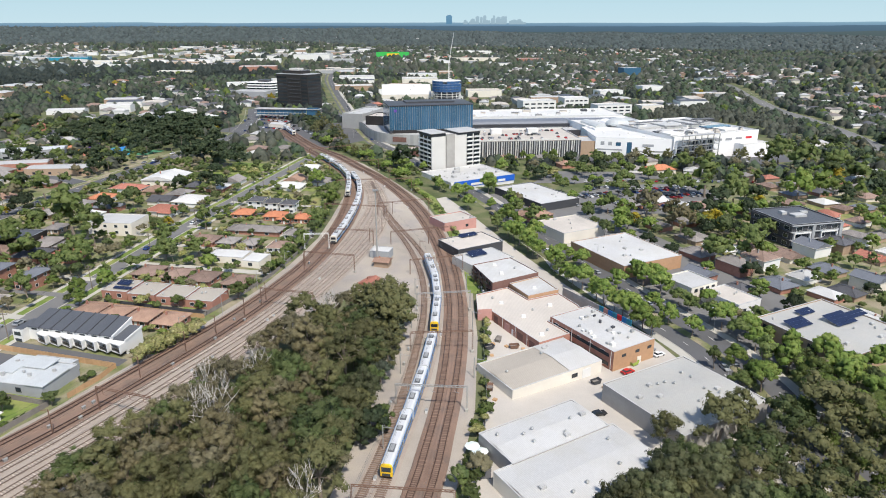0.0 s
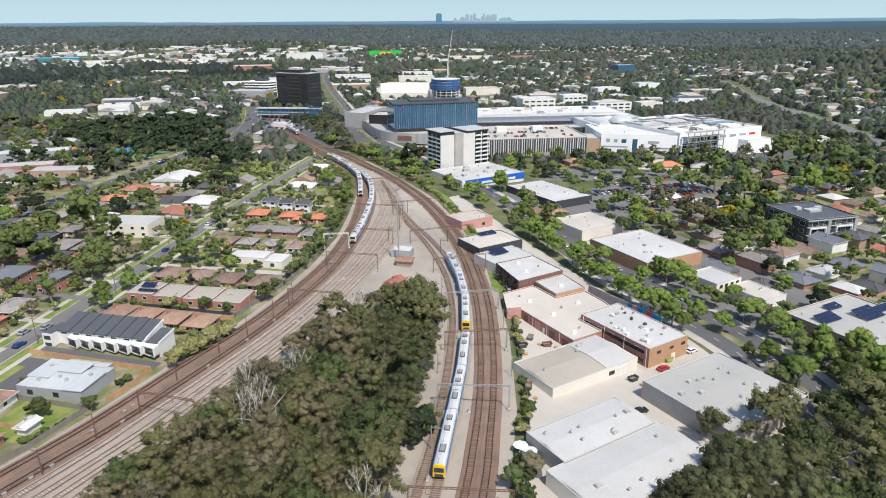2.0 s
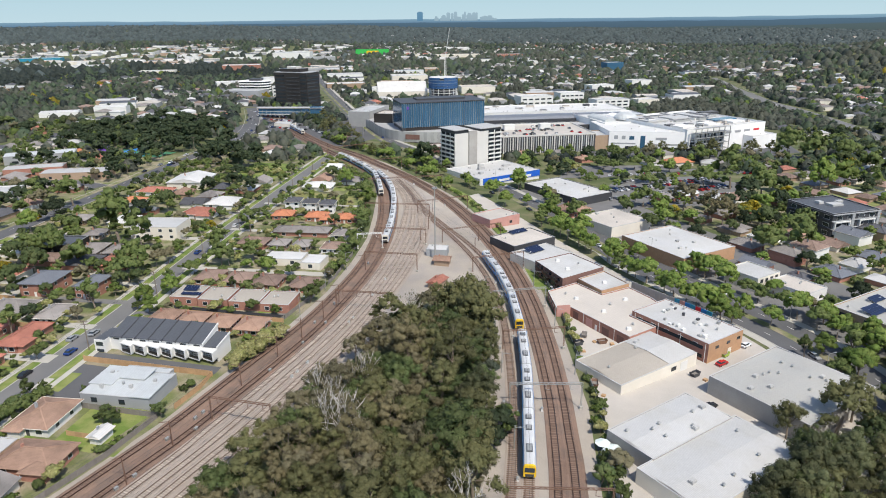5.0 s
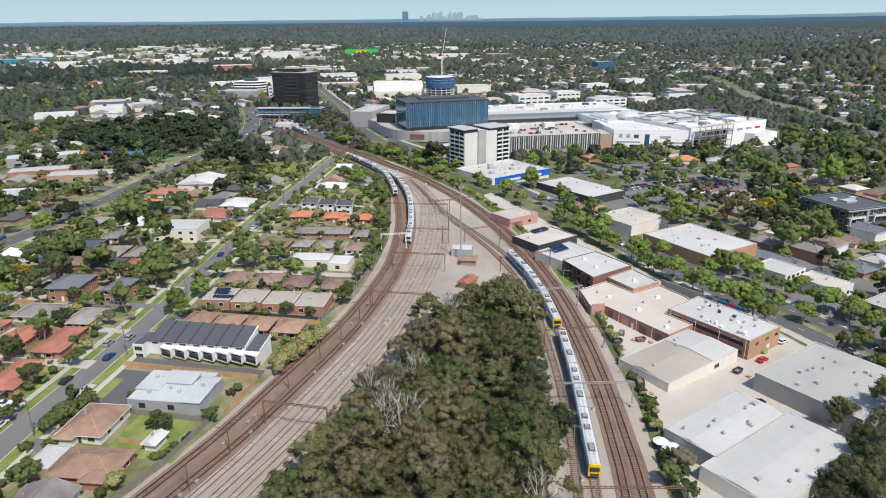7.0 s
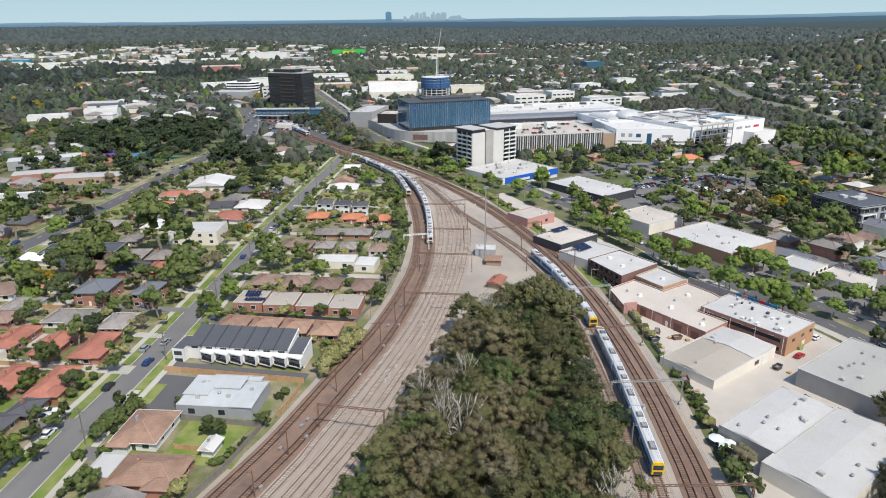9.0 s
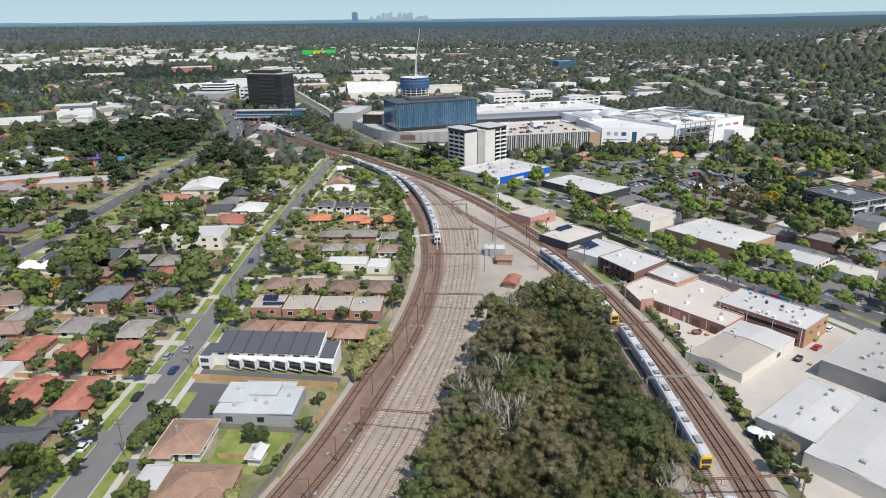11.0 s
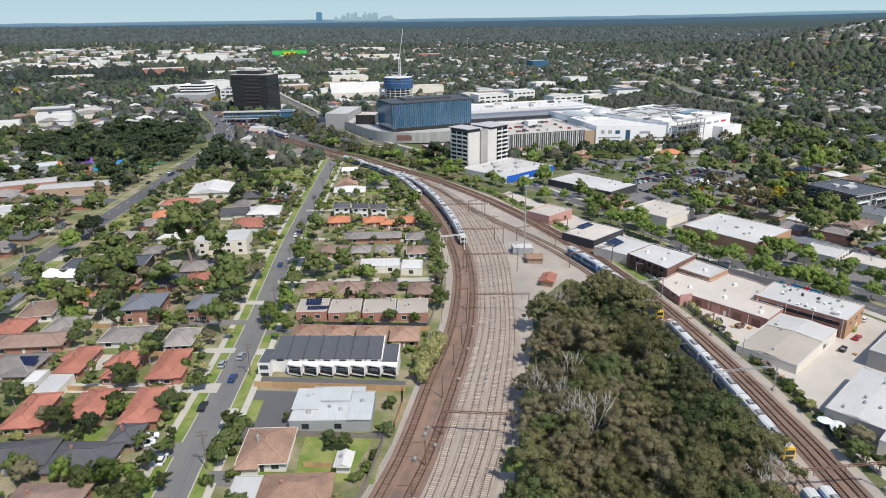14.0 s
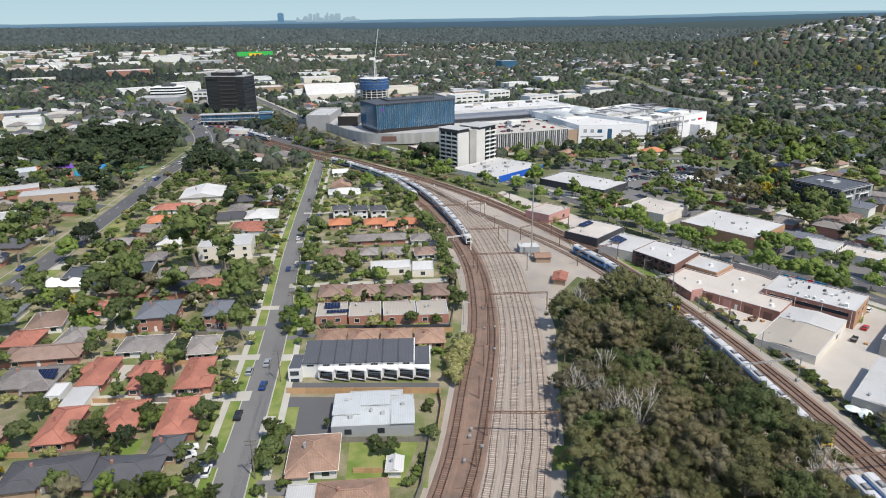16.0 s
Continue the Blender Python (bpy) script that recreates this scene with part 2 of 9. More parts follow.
M = {
    "ground": mat("ground_grass_soil", (0.095, 0.118, 0.045), 0.95, var=0.3, scale=0.09, fine=1.5, second=(0.145, 0.14, 0.075), stain=0.3),
    "yardgrass": mat("garden_grass_and_soil", (0.145, 0.165, 0.064), 0.95, var=0.3, scale=0.13, fine=2.5, second=(0.245, 0.213, 0.145), stain=0.3),
    "lawn": mat("lawn_grass", (0.135, 0.195, 0.04), 0.9, var=0.25, scale=0.18, fine=4.0, second=(0.20, 0.22, 0.07)),
    "drylawn": mat("dry_grass", (0.27, 0.25, 0.10), 0.95, var=0.2, scale=0.15, fine=4.0, second=(0.15, 0.18, 0.06)),
    "asphalt": mat("asphalt", (0.105, 0.105, 0.108), 0.85, var=0.14, scale=0.12, fine=5.0, stain=0.2),
    "oldasphalt": mat("worn_asphalt", (0.165, 0.162, 0.157), 0.85, var=0.14, scale=0.12, fine=5.0, stain=0.2),
    "concrete": mat("concrete_paving", (0.45, 0.415, 0.37), 0.85, var=0.12, scale=0.12, fine=4.0, stain=0.22),
    "footpath": mat("footpath_concrete", (0.42, 0.40, 0.35), 0.85, var=0.12, scale=0.2, fine=4.0, stain=0.15),
    "ballast": mat("rusty_ballast", (0.235, 0.155, 0.115), 0.95, var=0.28, scale=0.18, fine=6.0, bump=0.5, second=(0.16, 0.115, 0.09), stain=0.25),
    "greyballast": mat("grey_ballast", (0.34, 0.29, 0.245), 0.95, var=0.25, scale=0.12, fine=6.0, bump=0.5, second=(0.28, 0.235, 0.20), stain=0.25),
    "gravel": mat("pale_gravel", (0.38, 0.335, 0.28), 0.95, var=0.22, scale=0.08, fine=5.0, bump=0.4, second=(0.30, 0.27, 0.24), stain=0.3),
    "oiled": mat("oil_stained_ballast", (0.135, 0.085, 0.062), 0.9, var=0.3, scale=0.2, fine=6.0, bump=0.4, stain=0.25),
    "greyoiled": mat("stained_grey_ballast", (0.27, 0.225, 0.19), 0.9, var=0.3, scale=0.15, fine=6.0, bump=0.4, stain=0.3),
    "rail": mat("rail_steel", (0.075, 0.045, 0.034), 0.55, metal=0.3, var=0.2, scale=0.3),
    "railgrey": mat("worn_rail_steel", (0.19, 0.14, 0.11), 0.5, metal=0.3, var=0.2, scale=0.3),
    "sleeper": mat("concrete_sleeper", (0.40, 0.34, 0.285), 0.9, var=0.15, scale=0.8, island=0.22),
    "rustsleeper": mat("stained_sleeper", (0.19, 0.128, 0.096), 0.9, var=0.2, scale=0.8, island=0.25),
    "redtile": mat("red_tile", (0.36, 0.148, 0.105), 0.75, var=0.2, scale=0.5, fine=3.0, tiles=0.34, bump=0.5, rand=0.12, stain=0.34),
    "orangetile": mat("orange_tile", (0.47, 0.19, 0.10), 0.75, var=0.15, scale=0.5, fine=3.0, tiles=0.34, bump=0.5, rand=0.1),
    "browntile": mat("brown_tile", (0.235, 0.165, 0.132), 0.8, var=0.2, scale=0.5, fine=3.0, tiles=0.34, bump=0.5, rand=0.2, stain=0.34),
    "tantile": mat("tan_tile", (0.32, 0.205, 0.148), 0.8, var=0.2, scale=0.5, fine=3.0, tiles=0.34, bump=0.5, rand=0.15, stain=0.34),
    "darktile": mat("dark_grey_tile", (0.085, 0.085, 0.092), 0.7, var=0.2, scale=0.5, fine=3.0, tiles=0.34, bump=0.5, rand=0.2),
    "greytile": mat("grey_tile", (0.235, 0.215, 0.20), 0.8, var=0.2, scale=0.5, fine=3.0, tiles=0.34, bump=0.5, rand=0.25, stain=0.34),
    "slate": mat("blue_grey_tile", (0.15, 0.16, 0.18), 0.6, var=0.12, scale=0.5, fine=3.0, tiles=0.34, bump=0.4),
    "paleroof": mat("weathered_pale_roof", (0.51, 0.505, 0.49), 0.6, var=0.1, scale=0.12, fine=2.0, ribs=0.5, bump=0.3, second=(0.45, 0.44, 0.415), stain=0.24, rand=0.06),
    "duskroof": mat("dull_grey_sheet_roof", (0.40, 0.395, 0.37), 0.65, var=0.1, scale=0.15, fine=2.0, ribs=0.5, bump=0.3, second=(0.38, 0.37, 0.34), stain=0.2),
    "mallwhite": mat("bright_white_cladding", (0.83, 0.82, 0.80), 0.7, var=0.04, scale=0.2, fine=3.0, stain=0.06),
    "whiteroof": mat("white_metal_roof", (0.57, 0.56, 0.535), 0.55, var=0.07, scale=0.15, fine=2.0, ribs=0.5, bump=0.3, stain=0.16, rand=0.08, island=0.03),
    "beigeroof": mat("weathered_beige_roof", (0.50, 0.455, 0.40), 0.7, var=0.09, scale=0.15, fine=2.0, ribs=0.5, bump=0.3, stain=0.16, rand=0.08, island=0.035),
    "tanroof": mat("weathered_tan_roof", (0.40, 0.36, 0.305), 0.75, var=0.09, scale=0.15, fine=2.0, ribs=0.5, bump=0.3, second=(0.36, 0.325, 0.275), stain=0.22),
    "greyroof": mat("light_grey_metal_roof", (0.44, 0.435, 0.42), 0.5, var=0.08, scale=0.15, fine=2.0, ribs=0.5, bump=0.3, stain=0.12, rand=0.08, island=0.035),
    "zinc": mat("zinc_roof", (0.52, 0.54, 0.535), 0.5, metal=0.1, var=0.07, scale=0.2, fine=2.0, ribs=0.45, bump=0.3, second=(0.46, 0.475, 0.47), stain=0.14),
    "darkroof": mat("charcoal_roof", (0.085, 0.09, 0.10), 0.5, var=0.12, scale=0.3, fine=2.0, ribs=0.4, bump=0.3),
    "redbrick": mat("red_brick", (0.37, 0.185, 0.135), 0.9, var=0.22, scale=0.8, fine=7.0, rand=0.1, stain=0.12),
    "darkbrick": mat("dark_brick", (0.19, 0.105, 0.085), 0.9, var=0.22, scale=0.8, fine=7.0, stain=0.15),
    "orangebrick": mat("orange_brick", (0.45, 0.27, 0.155), 0.9, var=0.16, scale=0.8, fine=7.0),
    "tanbrick": mat("tan_brick", (0.36, 0.26, 0.18), 0.9, var=0.18, scale=0.8, fine=7.0, rand=0.1),
    "white": mat("white_render", (0.70, 0.69, 0.66), 0.75, var=0.05, scale=0.3, fine=4.0, stain=0.07),
    "cream": mat("cream_render", (0.70, 0.65, 0.56), 0.8, var=0.06, scale=0.3, fine=4.0, stain=0.09),
    "greywall": mat("grey_render", (0.33, 0.34, 0.345), 0.8, var=0.08, scale=0.3, fine=4.0, stain=0.1),
    "blockwall": mat("concrete_block_wall", (0.36, 0.345, 0.32), 0.9, var=0.12, scale=0.4, fine=5.0, stain=0.2),
    "concretewall": mat("precast_concrete", (0.60, 0.585, 0.55), 0.8, var=0.06, scale=0.15, fine=4.0, stain=0.12),
    "black": mat("black_cladding", (0.028, 0.024, 0.023), 0.35, var=0.1, scale=0.3, spec=0.5),
    "darkgrey": mat("dark_grey_cladding", (0.06, 0.062, 0.068), 0.5, var=0.1, scale=0.3),
    "blue": mat("blue_sheet_wall", (0.02, 0.115, 0.52), 0.5, var=0.05, scale=0.2, ribs=0.3, bump=0.2),
    "pink": mat("pink_brick", (0.50, 0.27, 0.23), 0.85, var=0.12, scale=0.5, fine=6.0),
    "green": mat("green_panel", (0.32, 0.42, 0.08), 0.6, var=0.05),
    "brightgreen": mat("green_sheet", (0.05, 0.45, 0.09), 0.6, var=0.05),
    "yellow": mat("yellow_panel", (0.78, 0.50, 0.03), 0.5, var=0.05),
    "red": mat("red_panel", (0.55, 0.03, 0.04), 0.5, var=0.05),
    "teal": mat("teal_awning", (0.03, 0.24, 0.36), 0.6, var=0.1),
    "steel": mat("galvanised_steel", (0.42, 0.42, 0.40), 0.5, metal=0.5, var=0.12),
    "rusty": mat("rust_brown_steel", (0.20, 0.12, 0.085), 0.7, metal=0.2, var=0.25),
    "wood": mat("timber_fence", (0.44, 0.28, 0.15), 0.85, var=0.2, scale=1.0, island=0.18, rand=0.1),
    "greywood": mat("grey_timber", (0.21, 0.19, 0.17), 0.85, var=0.2, scale=1.0, island=0.18, rand=0.1),
    "pole": mat("weathered_pole", (0.19, 0.155, 0.125), 0.9, var=0.2, scale=1.0),
    "frame": mat("white_window_frame", (0.74, 0.74, 0.72), 0.5, var=0.04),
    "dframe": mat("dark_window_frame", (0.05, 0.05, 0.055), 0.5, var=0.04),
    "glass": mat("window_glass", (0.03, 0.038, 0.045), 0.08, var=0.1, bump=0.0, spec=0.7, rand=0.3),
    "blueglass": mat("blue_curtain_glass", (0.05, 0.13, 0.215), 0.1, metal=0.15, var=0.12, scale=0.05, bump=0.0, spec=0.9, island=0.25, rand=0.15),
    "solar": mat("solar_panel", (0.012, 0.018, 0.05), 0.15, var=0.1, bump=0.0, spec=0.6),
    "paint": mat("road_paint", (0.62, 0.62, 0.58), 0.8, var=0.15, scale=1.0),
    "bark": mat("bark", (0.22, 0.18, 0.14), 0.95, var=0.25, scale=1.5, fine=8.0, rand=0.15),
    "deadwood": mat("pale_dead_wood", (0.5, 0.47, 0.43), 0.9, var=0.15, scale=1.5),
    "gum": leafy("gum_leaves", (0.128, 0.132, 0.056), (0.158, 0.154, 0.068), rand=0.3, island=0.16),
    "gumlight": leafy("light_gum_leaves", (0.175, 0.16, 0.095), (0.205, 0.184, 0.11), rand=0.3, island=0.16),
    # Far copy of the dark leaves, bluer, with haze put into its colour.
    "fardark": leafy("hazed_dark_leaves", (0.034, 0.046, 0.04), (0.048, 0.06, 0.05), rand=0.1, island=0.2),
    "darkgum": leafy("dark_gum_leaves", (0.102, 0.118, 0.054), (0.135, 0.142, 0.07), rand=0.4, island=0.2),
    "bluegum": leafy("blue_grey_leaves", (0.10, 0.125, 0.085), (0.13, 0.145, 0.10), rand=0.35, island=0.2),
    "plane": leafy("bright_leaves", (0.112, 0.168, 0.036), (0.165, 0.205, 0.052), rand=0.5, island=0.22),
    "garden": leafy("garden_leaves", (0.094, 0.128, 0.038), (0.128, 0.154, 0.052), rand=0.5, island=0.22),
    "dark": leafy("dark_leaves", (0.036, 0.055, 0.026), (0.055, 0.072, 0.034), rand=0.3),
    "browngum": leafy("brownish_gum_leaves", (0.156, 0.138, 0.072), (0.186, 0.162, 0.088), rand=0.3, island=0.16),
    "greengum": leafy("green_gum_leaves", (0.094, 0.13, 0.046), (0.126, 0.152, 0.058), rand=0.3, island=0.16),
    # Farthest trees: distance haze is put into this blue-green leaf colour.
    "hazegum": leafy("hazed_ridge_leaves", (0.084, 0.108, 0.106), (0.108, 0.13, 0.124), rand=0.1, island=0.25),
    "darkzinc": mat("dark_zinc_roof", (0.20, 0.215, 0.24), 0.4, metal=0.3, var=0.1, scale=0.2, ribs=0.5, bump=0.3),
    # Far copies of the gum and garden leaves: haze is painted in as blue-grey.
    "fargum": leafy("hazed_gum_leaves", (0.085, 0.096, 0.072), (0.11, 0.116, 0.088), rand=0.1, island=0.3),
    "fargarden": leafy("hazed_garden_leaves", (0.064, 0.094, 0.056), (0.088, 0.114, 0.068), rand=0.1, island=0.3),
    "hedge": leafy("pale_hedge_leaves", (0.30, 0.31, 0.11), (0.36, 0.33, 0.16), rand=0.15),
    "golden": leafy("golden_leaves", (0.36, 0.27, 0.02), (0.22, 0.20, 0.03), rand=0.15),
    "tyre": mat("tyre_rubber", (0.02, 0.02, 0.02), 0.9, var=0.1),
    "trainwhite": mat("train_silver", (0.62, 0.63, 0.63), 0.45, metal=0.1, var=0.08, scale=0.4, stain=0.1),
    "trainroof": mat("train_roof_grey", (0.54, 0.55, 0.56), 0.6, var=0.1, scale=0.4, stain=0.15),
    "trainblue": mat("train_blue", (0.03, 0.19, 0.46), 0.35, var=0.06),
    "trainunit": mat("dark_roof_unit", (0.13, 0.135, 0.14), 0.7, var=0.15),
    "sailpurple": mat("purple_canvas", (0.16, 0.07, 0.36), 0.8, var=0.05),
    "court": mat("green_court_surface", (0.07, 0.22, 0.12), 0.85, var=0.1),
    "podium": mat("perforated_grey_panel", (0.42, 0.415, 0.40), 0.5, metal=0.2, var=0.1, scale=0.3, fine=5.0, rand=0.12),
    "sitescreen": mat("dark_blue_site_screen", (0.05, 0.12, 0.26), 0.7, var=0.15, scale=0.3),
    "canvas": mat("pale_canvas", (0.66, 0.72, 0.68), 0.8, var=0.05),
}
for i, c in enumerate([(0.72, 0.72, 0.72), (0.02, 0.02, 0.022), (0.30, 0.31, 0.32), (0.02, 0.05, 0.18), (0.45, 0.02, 0.02), (0.10, 0.105, 0.11)]):
    M["car%d" % i] = mat("car_paint_" + "white black silver blue red grey".split()[i], c, 0.25, var=0.03, bump=0.0, spec=0.6)

# ---- ground, roads and railway ----
def ground_sheet():
    b, n = Build(), 84
    us = [i / n for i in range(-n, n + 1)]
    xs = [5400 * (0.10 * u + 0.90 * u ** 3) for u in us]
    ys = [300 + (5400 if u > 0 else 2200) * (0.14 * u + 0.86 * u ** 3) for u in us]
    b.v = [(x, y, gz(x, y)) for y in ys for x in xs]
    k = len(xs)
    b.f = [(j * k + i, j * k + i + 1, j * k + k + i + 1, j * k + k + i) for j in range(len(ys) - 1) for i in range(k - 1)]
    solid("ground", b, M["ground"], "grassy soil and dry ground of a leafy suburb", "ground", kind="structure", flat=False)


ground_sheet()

L1 = [(-175, 20), (-140, 78), (-109.5, 135), (-101, 152.5), (-91, 177), (-78, 208), (-68.5, 238), (-61, 270), (-57, 305), (-55.5, 340), (-57.3, 385), (-63.7, 433), (-76, 465), (-90, 492), (-118, 545), (-150, 612), (-182, 690), (-215, 780)]
L2 = [(-170, 16), (-135, 74), (-104.5, 131.5), (-96.5, 147), (-85, 173.5), (-73, 203.5), (-64, 233), (-56.5, 265), (-51.5, 301), (-49.3, 338), (-49.8, 378), (-54, 412), (-62, 440), (-73, 466), (-87, 494), (-114, 545), (-146, 612), (-178, 690), (-211, 780)]
Y1 = [(-132, 70), (-99.1, 132.8), (-92.2, 148.2), (-81.4, 173), (-69.5, 203), (-60.6, 231), (-52.6, 264), (-46.3, 301), (-43.5, 330), (-42, 362), (-45, 392), (-52, 420)]
Y2 = [(-126.5, 70), (-95.3, 131.3), (-86.5, 150), (-76.8, 174), (-65.4, 203), (-57, 230), (-48.8, 263), (-42, 300), (-39.3, 328), (-38.6, 360), (-42.5, 395), (-51, 426)]
Y3 = [(-121, 70), (-91.1, 131.6), (-82.8, 148.5), (-72.4, 174), (-61.8, 202), (-53.6, 229), (-45.1, 263), (-38.2, 299), (-35, 330), (-35.5, 362), (-40.5, 398), (-50, 432)]
Y4 = [(-116, 70), (-86.5, 132.7), (-79.2, 147.5), (-68.6, 174.2), (-58.6, 201.6), (-50.3, 229), (-41.5, 262.5), (-34.6, 299), (-31.2, 334), (-32.4, 366), (-38.8, 402), (-49, 438)]
S0 = [(-26, 62), (-14.4, 122.2), (-11.5, 140), (-7.6, 164), (-4.7, 187), (-3, 208), (-2.3, 236), (-4.4, 261), (-8.5, 284), (-14, 303), (-24.5, 333), (-33.5, 362.5), (-41, 397), (-48, 428)]
SL = [(-30, 62), (-18.6, 122), (-14.6, 144), (-11.2, 169), (-8.8, 194), (-7.2, 221), (-8.2, 252), (-12.4, 280), (-19.5, 308), (-29, 338), (-36, 366), (-42, 400)]
R1 = [(-20, 62), (-7.6, 122.7), (-4.6, 140), (-0.9, 167), (1.7, 203.5), (2.3, 240), (-0.8, 284), (-9.4, 334), (-20.8, 377), (-34, 413), (-48, 444.5), (-62.5, 469.5), (-83, 507), (-110, 548), (-142, 612), (-174, 690), (-207, 780)]
R2 = [(-15, 62), (-3, 125), (0.3, 147), (3.5, 172), (6, 204), (6.7, 240), (3.8, 284), (-4.6, 335), (-16, 378.5), (-29, 413), (-44, 446), (-58.5, 472), (-78.5, 509), (-106, 548), (-138, 612), (-170, 690), (-203, 780)]
STREET_A = [(-166, 60), (-153.5, 145.4), (-150, 165.7), (-146.1, 188.9), (-140.8, 223.8), (-135.4, 268.5), (-130.3, 309.3), (-118.8, 387.2), (-107.5, 459.5), (-98, 520)]
STREET_B = [(-300, 60), (-262, 180), (-239, 284.4), (-233.5, 310), (-225.7, 357), (-217, 410), (-207, 475), (-194, 546), (-188, 608), (-200, 690), (-222, 779)]
CROSS_B = [(-470, 345), (-330, 395), (-262, 415), (-222, 400)]
HWY = [(120, 40), (106, 105), (97, 160), (95, 180), (91, 201), (81.5, 226), (66, 268), (49.5, 315), (31.5, 364), (15.5, 407), (-9.6, 457), (-43, 533), (-66, 582), (-97, 698), (-130, 841), (-160, 973), (-205, 1200), (-240, 1500)]


def track(points, bed, rail_mat, sleep_mat, width, label):
    line = spline(points, 4.0)
    tr = thing("railway_track", line[0][0], line[0][1], 0, 0, label, "railway track", "tracks of the junction", "structure")
    tr.matrix_basis = Matrix.Identity(4)
    b = Build()
    ribbon(b, line, -width / 2 - 0.7, -width / 2, 0.06, 0.24)
    ribbon(b, line, -width / 2, width / 2, 0.24)
    ribbon(b, line, width / 2, width / 2 + 0.7, 0.24, 0.06)
    part("ballast_bed", b, M[bed], tr)
    b = Build()
    ribbon(b, line, -0.72, 0.72, 0.265 if bed == "ballast" else 0.30)
    part("four_foot", b, M["oiled" if bed == "ballast" else "greyoiled"], tr, "darker oil-stained ballast between the rails")
    for o in (-0.8, 0.8):
        b = Build()
        rails(b, line, o, 0.36, 0.15, 0.17)
        part("rail", b, M[rail_mat], tr)
    b = Build()
    for x, y, a in spline(points, 0.75):
        if y > 480:
            break
        g = gz(x, y)
        c, s = math.cos(a), math.sin(a)
        hw, hl = 0.15 + 0.03 * random.random(), 1.25
        ring = [(x + c * u * hw - s * v * hl, y + s * u * hw + c * v * hl) for u, v in ((-1, -1), (1, -1), (1, 1), (-1, 1))]
        b.hull([(*p, g + 0.2) for p in ring], [(*p, g + (0.278 if bed == "ballast" else 0.37)) for p in ring], (False, True))
    part("sleepers", b, M[sleep_mat], tr, kind="stuff")
    return tr


# rail yard ground: the wide ballast fan and the pale gravel round it
YARD = [(-136, 62), (-112, 62), (-82, 128), (-64, 172), (-50, 205), (-44, 225), (-20, 250), (-10, 235), (-17, 200), (-20, 160), (-34, 62), (-10, 62), (2, 120), (9, 160), (12, 205), (12, 245), (8, 290), (0, 335), (-12, 385), (-30, 425), (-58, 482), (-84, 520), (-96, 512), (-72, 455), (-63, 425), (-60, 385), (-60, 340), (-61, 305), (-66, 270), (-73, 238), (-83, 208), (-96, 177), (-106, 152), (-114, 136), (-146, 76)]
sheet("yard_ground", YARD, M["gravel"], 0.05, "pale gravel ground of a railway junction yard", "gravel")
for pts in (L1, L2):
    track(pts, "ballast", "rail", "rustsleeper", 3.6, "rust-brown ballasted railway track with concrete sleepers")
for pts in (Y1, Y2, Y3, Y4):
    track(pts, "greyballast", "railgrey", "sleeper", 3.2, "grey ballasted siding track with pale sleepers")
for pts in (SL, S0):
    track(pts, "greyballast", "railgrey", "rustsleeper", 3.2, "grey ballasted stabling track beside the wood")
for pts in (R1, R2):
    track(pts, "ballast", "rail", "rustsleeper", 3.9, "rust-brown ballasted railway track on a long curve")


def road(name, pts, half, surface, label, kerb=True, centre=True, verge=None):
    line = spline(pts, 6.0)
    b = Build()
    ribbon(b, line, -half, half, 0.10, drape=verge is not None)
    ob = solid(name, b, M[surface], label, "road", kind="structure")
    for s in (-1, 1):
        if kerb:
            b = Build()
            rails(b, line, s * (half + 0.15), 0.05, 0.3, 0.2)
            part("kerb", b, M["footpath"], ob)
    if centre:
        b = Build()
        fine = spline(pts, 3.0)
        for i in range(0, len(fine) - 3, 4):
            ribbon(b, fine[i:i + 2], -0.09, 0.09, 0.125)
        part("centre_marking", b, M["paint"], ob)
    if verge:
        for s in (-1, 1):
            b = Build()
            ribbon(b, line, s * (half + 0.3), s * (half + 3.1), 0.14, drape=True)
            solid("grass_verge", b, M[verge], "mown grass nature strip along the street", "grass", kind="structure")
            b = Build()
            ribbon(b, line, s * (half + 3.1), s * (half + 4.9), 0.16, drape=True)
            solid("footpath", b, M["footpath"], "pale concrete footpath beside the street", "footpath", kind="structure")
    return ob


road("street", STREET_A, 3.7, "oldasphalt", "worn grey asphalt residential street", centre=False, verge="lawn")
road("main_road", STREET_B, 7.0, "asphalt", "dark asphalt suburban main road with marked lanes")
road("side_road", CROSS_B, 4.5, "asphalt", "dark asphalt side road under trees", centre=False)
road("far_road", [(404, 597), (426, 695), (437, 801), (436, 870), (454, 986), (487, 1147)], 8.0, "oldasphalt", "grey asphalt divided road beyond the shopping centre", centre=True)
hw = road("highway", HWY, 9.5, "asphalt", "dark grey asphalt divided highway lined with trees", centre=False)
hl = spline(HWY, 6.0)
b = Build()
ribbon(b, hl, -1.6, 1.6, 0.16)
part("median", b, M["yardgrass"], hw)
for o in (-5.5, 5.5):
    b = Build()
    fine = spline(HWY, 3.0)
    for i in range(0, len(fine) - 3, 4):
        ribbon(b, fine[i:i + 2], o - 0.09, o + 0.09, 0.125)
    part("lane_marking", b, M["paint"], hw)
b = Build()
ribbon(b, hl, 9.8, 13.0, 0.14)
solid("footpath", b, M["footpath"], "pale concrete footpath beside the highway", "footpath", kind="structure")
b = Build()
ribbon(b, hl, -13.0, -9.8, 0.14)
solid("footpath", b, M["footpath"], "pale concrete footpath beside the highway", "footpath", kind="structure")
